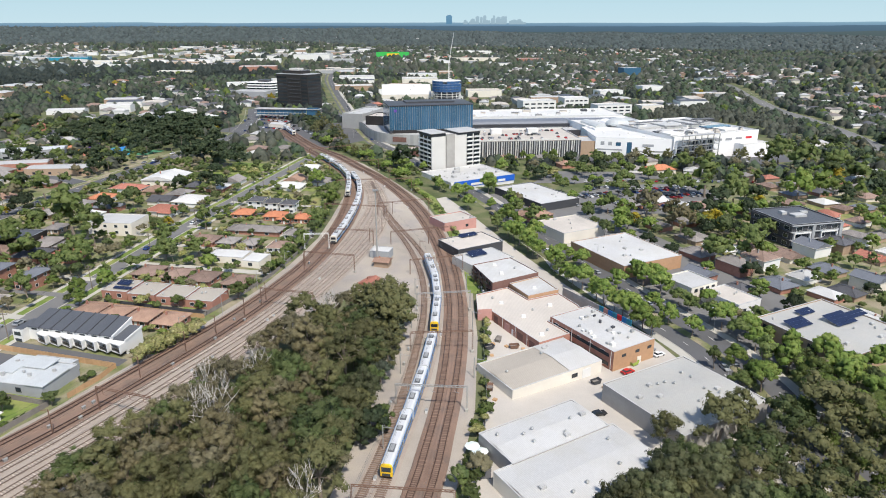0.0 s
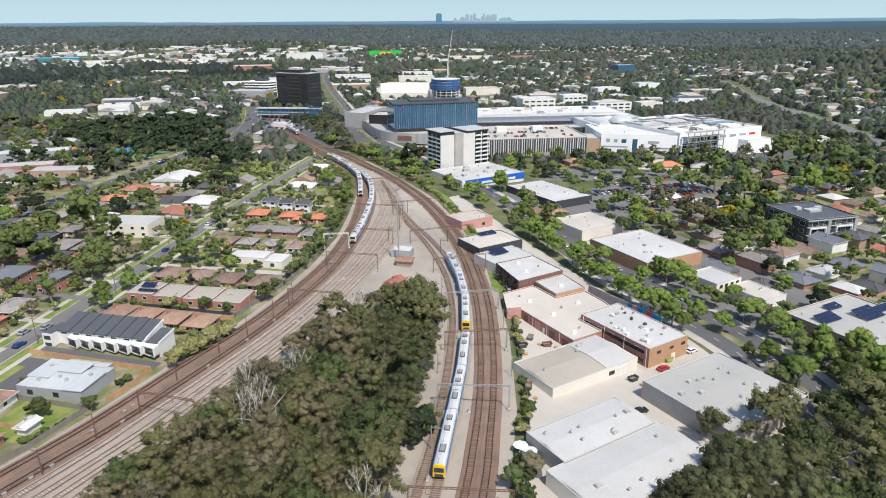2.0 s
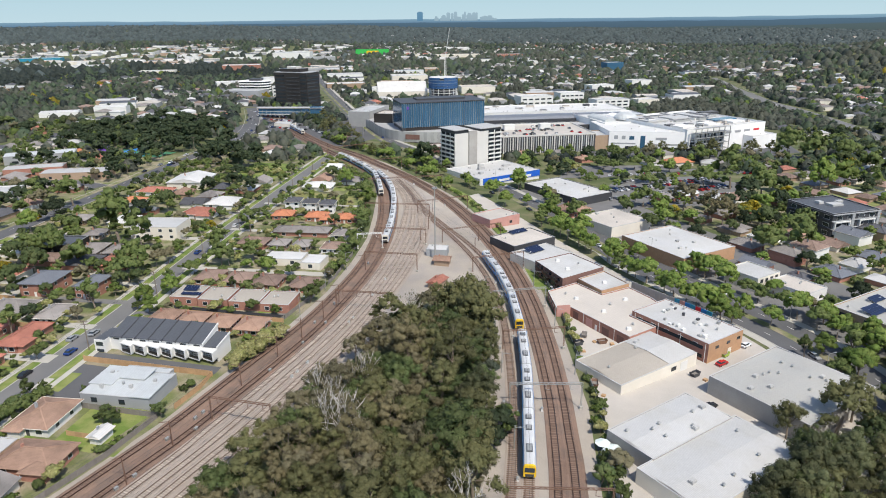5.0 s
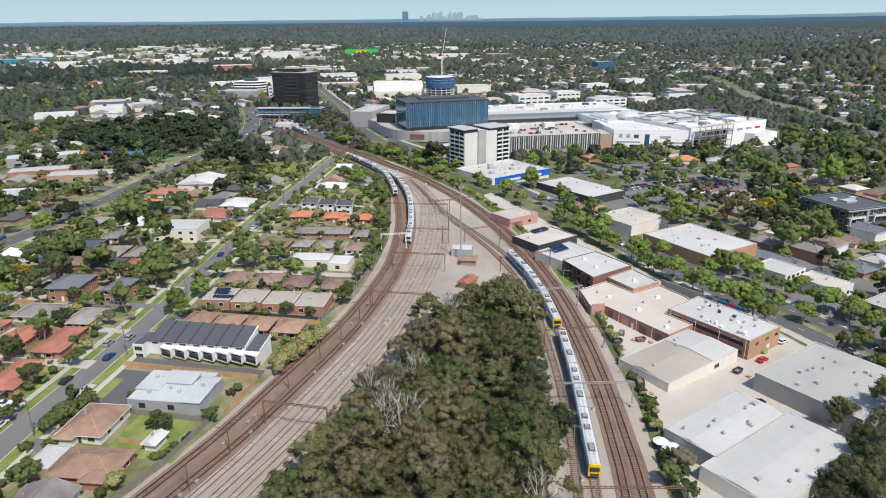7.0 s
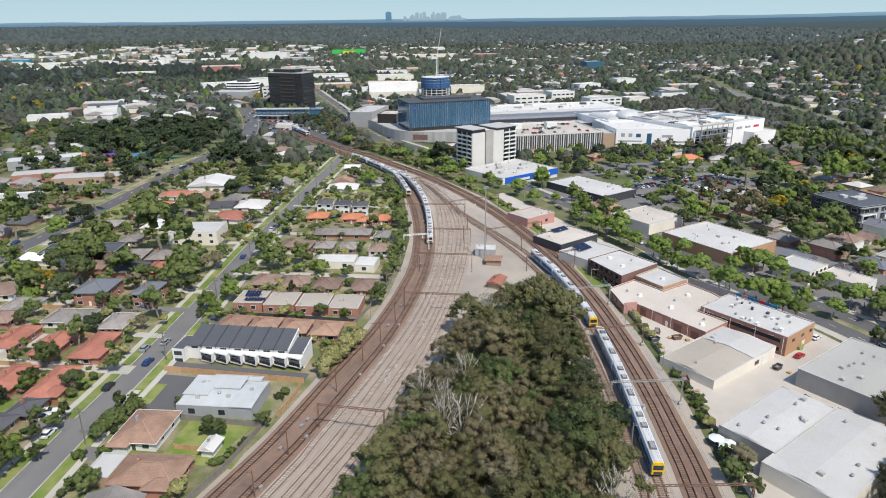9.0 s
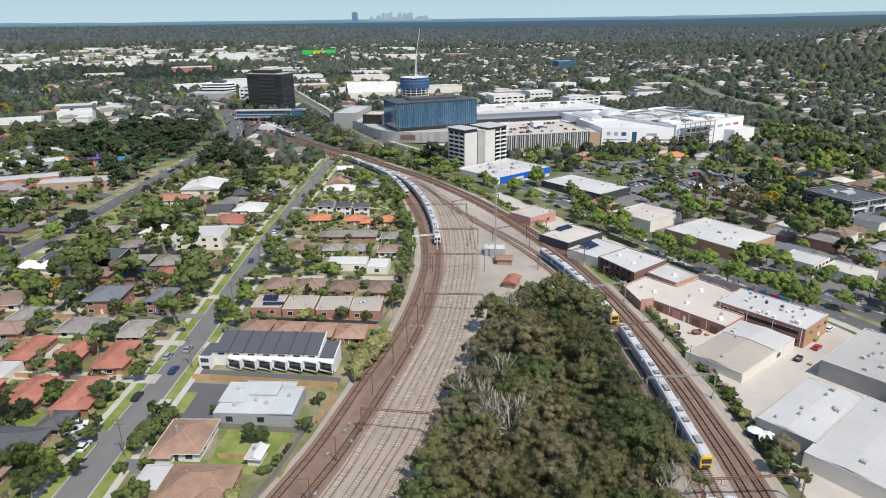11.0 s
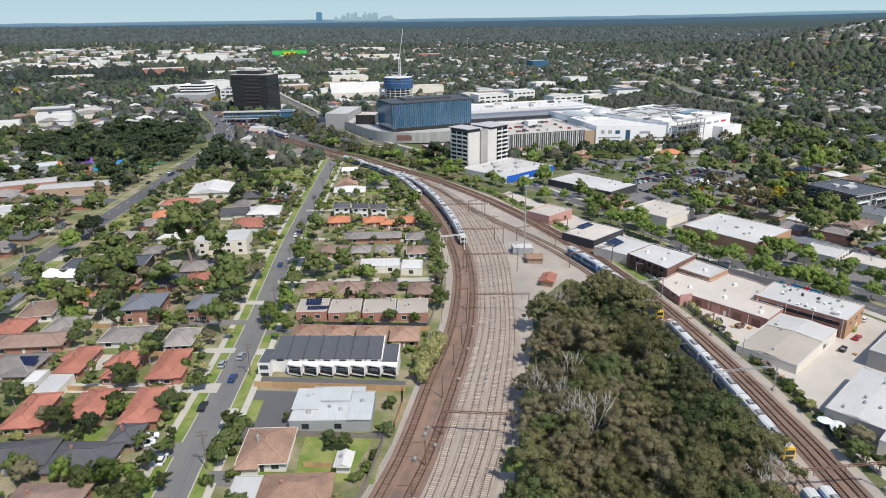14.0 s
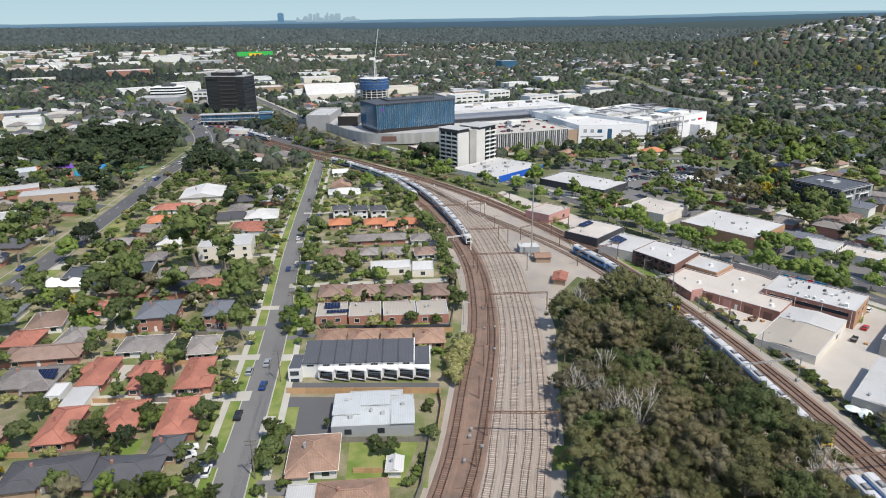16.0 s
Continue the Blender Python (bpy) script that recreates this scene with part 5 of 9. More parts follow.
lf = poly_block("factory", [(12.7, 219.9), (18.0, 220.4), (31.9, 195.6), (43.2, 202.4), (37.4, 212.0), (51.6, 220.6), (50.4, 226.5), (45.2, 237.6), (32.6, 231.4), (25.8, 243.6), (12.8, 236.0)], 4.2, "redbrick", "beigeroof", "low red brick factory with a wide cream roof beside a yard", "factory", vents=((29, 216), (33, 222), (40, 226), (36, 205), (22, 228), (19, 233), (33.5, 201.5), (44, 218)))
wall_items(lf, (18.0, 220.4), (31.9, 195.6), [(0.1, 2.6, 0, 3.0, "darkbrick", "roller_door"), (0.24, 0.16, 0, 4.2, "white", "downpipe"), (0.34, 3.0, 0, 3.1, "pink", "roller_door"), (0.46, 1.0, 0, 2.2, "white", "door"), (0.52, 0.16, 0, 4.2, "white", "downpipe"), (0.62, 3.2, 0, 3.0, "darkbrick", "roller_door"), (0.76, 0.16, 0, 4.2, "white", "downpipe"), (0.86, 3.0, 0, 3.0, "darkbrick", "roller_door")])
wall_items(lf, (12.7, 219.9), (18.0, 220.4), [(0.5, 5.0, 0.1, 4.5, "pink", "painted_wall")])
wall_items(lf, (12.8, 236.0), (12.7, 219.9), [(0.2, 2.4, 1.4, 2.8, "glass", "window"), (0.45, 2.4, 1.4, 2.8, "glass", "window"), (0.7, 2.4, 1.4, 2.8, "glass", "window")])
tf = poly_block("factory", [(19.6, 241.4), (39.3, 253.2), (29.6, 271.5), (12.6, 262.4)], 6.6, "darkbrick", "paleroof", "tall dark brick factory with a white roof", "factory", vents=((24, 252), (30, 258), (22, 262)))
wall_items(tf, (12.6, 262.4), (19.6, 241.4), [(k / 8, 1.6, z, z + 1.4, "glass", "window") for k in (1, 2.2, 3.4, 4.6, 5.8, 7) for z in (1.2, 4.4)])
for k in range(3):
    x, y = 14.4 + 2.0 * k, 258 - 6.0 * k
    t = thing("fire_stair", x - 1.2, y - 0.4, gz(x, y), -72, "black steel stair and platform against a brick wall", "stair", "stairs on the factory wall")
    for z in (1.6, 3.2, 4.8):
        b = Build()
        b.box(-1.6, -0.7, z, 1.6, 0.5, z + 0.1)
        b.box(-1.6, -0.7, z + 0.1, 1.6, -0.64, z + 1.0)
        part("platform", b, M["black"], t)
    for u in (-1.5, 1.5):
        b = Build()
        b.box(u - 0.07, -0.68, -0.1, u + 0.07, -0.54, 5.8)
        part("post", b, M["black"], t)
of = poly_block("factory", [(32.6, 231.8), (45.2, 238.2), (39.4, 252.6), (26.6, 244.6)], 5.6, "orangebrick", "paleroof", "orange brick workshop with a white roof", "factory", vents=((36, 240),))
flat_block("shop", 18, 276.5, 33, 22, 17, 4.8, "cream", "paleroof", "cream shop with skylights in its white roof", "shop", parapet=0.2, vents=2, seed=13, windows=(("f", (0.25, 0.5, 0.75)),))
# Shade on the west wall is put into the dark grey of all walls.
flat_block("shop", 13.1, 298.5, 31, 25, 18, 4.8, "darkgrey", "beigeroof", "beige-roofed shop beside the track with wall shade in its dark colour", "shop", parapet=0.3, vents=2, seed=14)
flat_block("shop", 5.3, 337, 32, 20, 15, 4.6, "pink", "beigeroof", "pink brick shop with a flat roof", "shop", parapet=0.4, vents=3, seed=15, windows=(("f", (0.3, 0.7)),))
store = flat_block("superstore", 16.7, 449.1, 31, 51, 40, 4.6, "white", "paleroof", "large white-roofed store with a bright blue front", "shop", parapet=0.4, vents=12, seed=16)
b = Build()
b.box(-23, -20.3, 0.9, 25.5, -20.0, 5.0)
part("blue_fascia", b, M["blue"], store)
b = Build()
b.box(25.5, -20.3, 0.4, 25.8, 8.0, 5.0)
part("side_fascia", b, M["blue"], store)
for x0, w in ((-25.4, 2.2), (-10, 9), (12, 6)):
    b = Build()
    b.box(x0, -20.36, 1.4 if w > 3 else -0.4, x0 + w, -20.02 - 0.3 * (w > 3), 3.0 if w > 3 else 4.6)
    part("shopfront_sign", b, M["white"], store)
for x0, y0, w, d, h in ((-8, 4, 5, 2.4, 1.5), (3, -6, 2.5, 2.5, 1.2), (12, 2, 6, 2, 1.4), (-16, -8, 3, 3, 1.3), (18, -10, 3, 2, 1.2), (-2, 12, 4, 2, 1.6)):
    b = Build()
    b.box(x0, y0, 4.5, x0 + w, y0 + d, 4.6 + h)
    b.box(x0 + 0.3, y0 + 0.3, 4.6 + h, x0 + w - 0.3, y0 + d - 0.3, 4.8 + h)
    part("roof_unit", b, M["greyroof"], store)
flat_block("shop", 58, 400, 30, 29, 48, 4.6, "darkgrey", "paleroof", "long dark-walled shop with a white roof", "shop", parapet=0.3, vents=6, seed=17)
house(164, 489, 10, 19, 13, "orangetile", "cream", h=3.0, label="orange-tiled house beside the shopping centre", pitch=24, detail=1)
house(143, 488, 10, 14, 11, "greytile", "white", h=2.9, label="white rendered house with a grey tiled roof", pitch=22, detail=1)
house(51, 522, -8, 15, 11, "tantile", "cream", h=2.9, label="pale cream house at the foot of the parking deck", pitch=20, detail=1)
house(94, 499, 20, 11, 10, "tantile", "redbrick", h=3.0, label="small tan-tiled brick house under dense trees", pitch=24, detail=1)
house(51, 358, 35, 17, 15, "tantile", "redbrick", h=3.2, label="terracotta-tiled brick house beside the highway", pitch=26)
flat_block("shop", 84.5, 289.3, 26, 33, 38, 5.8, "orangebrick", "paleroof", "wide orange brick store with a white roof", "shop", parapet=0.25, vents=9, seed=18)
flat_block("shop", 66.5, 330, 28, 27, 25, 5.4, "cream", "beigeroof", "pale store with a weathered roof beside the trees", "shop", parapet=0.3, vents=4, seed=19)
flat_block("shop", 100.9, 250.3, 29, 14.9, 15, 5.8, "cream", "paleroof", "cream two-storey shop with a green panelled front", "shop", parapet=0.4, storeys=2, windows=(("f", (0.18, 0.4, 0.62, 0.84)),), seed=20)
flat_block("shop", 113, 238, 29, 13, 17, 4.4, "white", "beigeroof", "low pale shop with roof plant", "shop", parapet=0.3, vents=4, seed=21, windows=(("f", (0.3, 0.7)),))
flat_block("office", 135, 206, 27, 36, 34, 6.6, "tanbrick", "duskroof", "wide grey-roofed office with solar panels", "office building", parapet=0.4, vents=10, seed=22, storeys=2, windows=(("f", (0.1, 0.3, 0.5, 0.7, 0.9)), ("l", (0.15, 0.4, 0.65, 0.88))), wsize=(4.0, 1.5))

# ---- school and playground by the main road ----
flat_block("school_building", -300, 478, 20, 44, 16, 6, "greywall", "zinc", "school building with a blue-grey metal roof", "school", parapet=0.2, slope=1.2, windows=(("f", (0.15, 0.4, 0.65, 0.88)),), seed=51, wsize=(4, 1.6))
flat_block("school_building", -283, 437, 16, 34, 14, 5, "redbrick", "greyroof", "red brick school wing with a grey-green roof", "school", parapet=0.15, slope=1.0, windows=(("f", (0.2, 0.5, 0.8)),), seed=52)
flat_block("school_building", -252, 428, 4, 40, 15, 4.4, "tanbrick", "greyroof", "long tan brick school wing with a blue-grey roof", "school", parapet=0.15, slope=0.8, windows=(("f", (0.15, 0.4, 0.65, 0.88)),), seed=53)
flat_block("shop", -272, 372, 8, 26, 16, 5.5, "white", "greyroof", "white two-storey building beside the side road", "building", parapet=0.4, storeys=2, windows=(("f", (0.2, 0.5, 0.8)),), seed=54)


def sail(x, y, rot, w, d, colour, label):
    t = thing("shade_sail", x, y, gz(x, y), rot, label, "shade sail", "playground sails")
    b = Build()
    n = 5
    for i in range(n):
        for j in range(n):
            def at(a, c):
                u, v = a / n - 0.5, c / n - 0.5
                return (u * w, v * d, 4.4 + 5.0 * u * v)
            b.face(at(i, j), at(i + 1, j), at(i + 1, j + 1), at(i, j + 1))
    part("sail", b, M[colour], t, flat=False)
    for u, v in ((-1, -1), (1, -1), (1, 1), (-1, 1)):
        b = Build()
        b.tube((u * w / 2, v * d / 2, -0.3), (u * w / 2, v * d / 2, 4.4 + 1.25 * u * v), 0.1, 0.08, 6)
        part("post", b, M["steel"], t)


sail(-278, 492, 10, 11, 9, "yellow", "yellow triangular shade sail over a playground")
sail(-268, 499, 25, 12, 9, "sailpurple", "purple shade sail over a playground")
sail(-286, 500, -10, 10, 9, "orangetile", "orange shade sail over a playground")
sail(-248, 492, 5, 16, 9, "trainblue", "blue shade canopy beside a playground")
sheet("play_court", [(-268, 503), (-225, 492), (-218, 512), (-262, 524)], M["court"], 0.07, "green surfaced play court", "court")

# ---- concrete drives and paved courts of the houses ----
for k, (x0, y0, x1, y1, w) in enumerate([(-151, 158, -164, 161, 5.5), (-148.5, 186, -200, 195.5, 5.0), (-146, 208, -160, 210.5, 3.4), (-143, 228, -170, 232, 3.6), (-139, 244, -156, 247, 3.4), (-146, 171, -141, 170, 8), (-147.5, 147, -137, 144.5, 5), (-134.5, 264, -70, 256, 4.2), (-139.5, 206, -128, 204, 4), (-137.5, 219, -82, 217, 3.0), (-131, 290, -70, 279, 3.6), (-128.6, 318, -64, 304, 3.6), (-124, 347, -68, 340, 3.4), (-122, 366, -66, 361, 3.2), (-138, 302, -152, 303, 4), (-131, 345, -146, 349, 4)]):
    b = Build()
    ribbon(b, spline([(x0, y0), ((x0 + x1) / 2, (y0 + y1) / 2), (x1, y1)], 3.0), -w / 2, w / 2, 0.17 if k != 5 else 0.18)
    solid("driveway", b, M["footpath" if k % 3 else "oldasphalt"], "pale concrete driveway leading off the street", "driveway", kind="structure")
lr = random.Random(40)
for k in range(46):
    x, y = lr.uniform(-232, -158) if k % 3 else lr.uniform(-150, -75), lr.uniform(135, 420)
    w, d = lr.uniform(5, 11), lr.uniform(5, 12)
    a = radians(-10)
    sheet("lawn", [(x + u * w * math.cos(a) - v * d * math.sin(a), y + u * w * math.sin(a) + v * d * math.cos(a)) for u, v in ((-0.5, -0.5), (0.5, -0.5), (0.5, 0.5), (-0.5, 0.5))], M[("lawn", "drylawn", "footpath")[k % 3 if k % 5 else 0]], 0.055 + 0.0007 * k, ("green mown lawn in a back yard", "dry yellowing lawn in a yard", "pale paved court in a back yard")[k % 3 if k % 5 else 0], "yard")

# ---- the town centre ----
def slab_tower(name, x, y, rot, w, d, h, base, wall, label, category):
    t = thing(name, x, y, base, rot, label, category)
    b = Build()
    b.box(-w / 2, -d / 2, -2, w / 2, d / 2, h)
    part("wall", b, M[wall], t)
    TAKEN.append((x, y, w / 2, d / 2, rot))
    return t


def dark_tower():
    # north-east corner at (-143, 768), long front towards the station
    t = slab_tower("office_tower", -168.3, 790, -27, 44, 25, 41.5, 2, "black", "black glass and steel office tower", "office tower")
    for i in range(9):
        z = 4 + i * 4.0
        b = Build()
        b.box(-6, -13.0, z, 12, -12.4, z + 0.9)
        part("balcony_band", b, M["darkgrey"], t)
    for i in range(9):
        z = 5 + i * 4.0
        for x0, x1 in ((-21.5, -8), (13, 21.5)):
            b = Build()
            b.box(x0, -12.62, z, x1, -12.4, z + 2.0)
            part("window_band", b, M["glass"], t)
        b = Build()
        b.box(21.9, -11.5, z, 22.14, 11.5, z + 2.0)
        part("window_band", b, M["glass"], t)
    b = Build()
    b.box(-22.3, -12.8, 41.5, 22.3, 12.8, 42.1)
    part("roof_edge", b, M["greywall"], t)
    b = Build()
    b.box(-17, -8, 42.4, 11, 8, 45.6)
    part("plant_room", b, M["black"], t)
    b = Build()
    b.box(-9, -5, 45.6, 4, 5, 47.8)
    part("roof_box", b, M["concretewall"], t)


def white_tower():
    # concrete apartment block of nine floors; corner at (-10.6, 459)
    t = slab_tower("apartment_tower", 5, 481, 31, 41, 18, 27.5, -4, "concretewall", "pale concrete apartment tower with stacked balconies", "apartment tower")
    H = 27.5
    b = Build()
    b.box(-9, -10.2, -2, -2, -9, H + 1.2)
    part("stair_core", b, M["blockwall"], t)
    for i in range(9):
        z = 1.0 + i * 3.0
        for k in range(2):
            b = Build()
            x0 = 9 + k * 6
            b.box(x0, -9.14, z + 0.3, x0 + 4.8, -8.9, z + 2.5)
            part("glazing", b, M["glass"], t)
            b = Build()
            b.box(x0 - 0.3, -10.4, z, x0 + 5.1, -9.0, z + 0.18)
            b.box(x0 - 0.3, -10.4, z + 0.18, x0 + 5.1, -10.3, z + 1.1)
            part("balcony", b, M["white"], t)
        for k in range(3):
            b = Build()
            y0 = -8 + k * 5.6
            b.box(-20.64, y0, z + 0.3, -20.4, y0 + 4.4, z + 2.5)
            part("glazing", b, M["glass"], t)
            b = Build()
            b.box(-21.9, y0 - 0.4, z, -20.5, y0 + 4.8, z + 0.18)
            b.box(-21.9, y0 - 0.4, z + 0.18, -21.8, y0 + 4.8, z + 1.1)
            part("balcony", b, M["white"], t)
    b = Build()
    b.box(-20.5, -9, H, -9, 9, H + 2.4)
    b.box(2, -9, H, 20.5, 9, H + 1.6)
    part("penthouse", b, M["darkgrey"], t)
    b = Build()
    b.box(-22, -10.2, H + 2.4, -8, 10, H + 2.8)
    b.box(1, -10.2, H + 1.6, 21.5, 10, H + 2.0)
    part("roof", b, M["greyroof"], t)


def glass_building():
    # upper glass block over a curved pale podium
    t = slab_tower("glass_office", -14, 598, 13, 74, 36, 21, 11.0, "darkgrey", "blue glass office block over the shopping centre", "office building")
    n = 37
    for i in range(n):
        x0 = -37 + i * 2.0
        b = Build()
        b.box(x0 + 0.1, -18.3, 0.6, x0 + 1.9, -17.9, 20.6)
        part("glass_panel", b, M["blueglass"], t)
        b = Build()
        b.box(x0 - 0.07, -18.7, 0.4, x0 + 0.07, -18.0, 20.9)
        part("fin", b, M["steel"], t)
    for i in range(9):
        y0 = -18 + i * 4.0
        b = Build()
        b.box(-37.3, y0 + 0.1, 0.6, -36.9, y0 + 3.9, 20.6)
        part("glass_panel", b, M["blueglass"], t)
        b = Build()
        b.box(36.9, y0 + 0.1, 0.6, 37.3, y0 + 3.9, 20.6)
        part("glass_panel", b, M["blueglass"], t)
    b = Build()
    b.box(-37.6, -18.8, 20.9, 37.6, 18.4, 21.6)
    part("roof_edge", b, M["darkgrey"], t)
    b = Build()
    b.box(-20, -4, 21.6, 24, 12, 22.9)
    part("plant_screen", b, M["darkgrey"], t)
    b = Build()
    b.box(-34, -18.5, -2.5, 36, 17, 0.4)
    part("undercroft", b, M["black"], t)
    b = Build()
    b.box(-33.0, -18.95, 16.0, -30.8, -18.78, 18.2)
    part("sign_panel", b, M["sailpurple"], t)
    # podium: rounded nose towards the railway, straight flank along the highway
    p = thing("shopping_podium", 0, 0, -6, 0, "pale curved podium of the shopping centre with perforated panels", "shopping centre")
    nose = [(-104, 712), (-95, 686), (-86, 660), (-78, 636), (-72, 614), (-67, 599), (-61, 586), (-53, 576), (-43, 569), (-31, 565), (-17, 563), (-2, 564), (14, 568)]
    line = spline(nose, 3.0)
    ring = [(x, y) for x, y, a in line] + [(26, 574), (18, 640), (-50, 720)]

    def inset(k):
        cx, cy = -20.0, 610.0
        return [(x + (cx - x) * k, y + (cy - y) * k) for x, y in ring]
    b = Build()
    b.hull([(x, y, 5.0) for x, y in inset(0.03)], [(x, y, 14.4) for x, y in inset(0.03)])
    part("core", b, M["darkgrey"], p)
    b = Build()
    b.hull([(x, y, -3) for x, y in inset(0.06)], [(x, y, 5.0) for x, y in inset(0.06)])
    part("street_glazing", b, M["glass"], p)
    for i, ((x0, y0, a0), (x1, y1, a1)) in enumerate(zip(line, line[1:])):
        b = Build()
        c, s = math.cos(a0), math.sin(a0)
        dx, dy = x1 - x0, y1 - y0
        k = 0.985
        q = [(x0, y0), (x0 + dx * k, y0 + dy * k)]
        n_ = (-s * 0.4, c * 0.4)
        f = [(q[0][0], q[0][1]), (q[1][0], q[1][1]), (q[1][0] + n_[0], q[1][1] + n_[1]), (q[0][0] + n_[0], q[0][1] + n_[1])]
        b.hull([(u, v, 6.0) for u, v in f], [(u, v, 14.8) for u, v in f])
        part("panel", b, M["podium" if i % 9 else "steel"], p)
    b = Build()
    b.hull([(x, y, 14.4) for x, y in inset(0.035)], [(x, y, 14.7) for x, y in inset(0.035)])
    part("terrace_roof", b, M["greyroof"], p)
    b = Build()
    b.hull([(-43.5, 568.7, 8.4), (-31.5, 564.7, 8.4), (-31.3, 565.9, 8.4), (-43.3, 569.9, 8.4)], [(-43.5, 568.7, 12.6), (-31.5, 564.7, 12.6), (-31.3, 565.9, 12.6), (-43.3, 569.9, 12.6)])
    part("sign_panel", b, M["darkbrick"], p)
    TAKEN.append((-40, 615, 55, 85, 18))
    flat_block("shop_block", -80, 676, 72, 56, 22, 6.5, "podium", "greyroof", "grey shopping block along the highway", "shopping centre", parapet=1, vents=6, seed=31, base=8.4)
    flat_block("shop_block", -60, 636, 72, 28, 18, 8, "black", "beigeroof", "dark shopping block behind the podium", "shopping centre", parapet=0.8, vents=3, seed=32, base=8.4)


def parking_deck():
    t = slab_tower("parking_deck", 62, 566, 6, 98, 60, 17.5, -9, "darkgrey", "multi-level parking deck with a slatted metal facade", "parking garage")
    for i in range(50):
        x0 = -49 + i * 1.95
        b = Build()
        b.box(x0, -30.9, 0.5, x0 + (0.55 if i % 2 else 0.9), -30.1, 17.3)
        part("fin", b, M["concretewall" if i % 3 else "greywall"], t)
    b = Build()
    b.box(-49.2, -30.2, 17.5, 49.2, 30.2, 17.8)
    part("roof_deck", b, M["concrete"], t)
    b = Build()
    for x0, y0, x1, y1 in ((-49.2, -30.2, 49.2, -29.8), (-49.2, 29.8, 49.2, 30.2), (-49.2, -29.8, -48.8, 29.8), (48.8, -29.8, 49.2, 29.8)):
        b.box(x0, y0, 17.8, x1, y1, 18.8)
    part("parapet", b, M["concretewall"], t)
    for sx in (-20, 12):
        b = Build()
        b.box(sx, 4, 17.8, sx + 9, 12, 22)
        part("lift_house", b, M["white"], t)
    rng = random.Random(8)
    for i in range(60):
        u, v = -41 + rng.random() * 82, rng.choice((-22, -16, -4, 1, 18, 24))
        a = radians(6)
        park(rng.choice((0, 1, 2, 4, 5)), 62 + u * math.cos(a) - v * math.sin(a), 566 + u * math.sin(a) + v * math.cos(a), 96, 8.8)
    flat_block("parking_ramp", 124, 561, 4, 24, 26, 15, "tanbrick", "greyroof", "brown slatted parking ramp building", "parking garage", parapet=0.6, seed=33, base=-9)


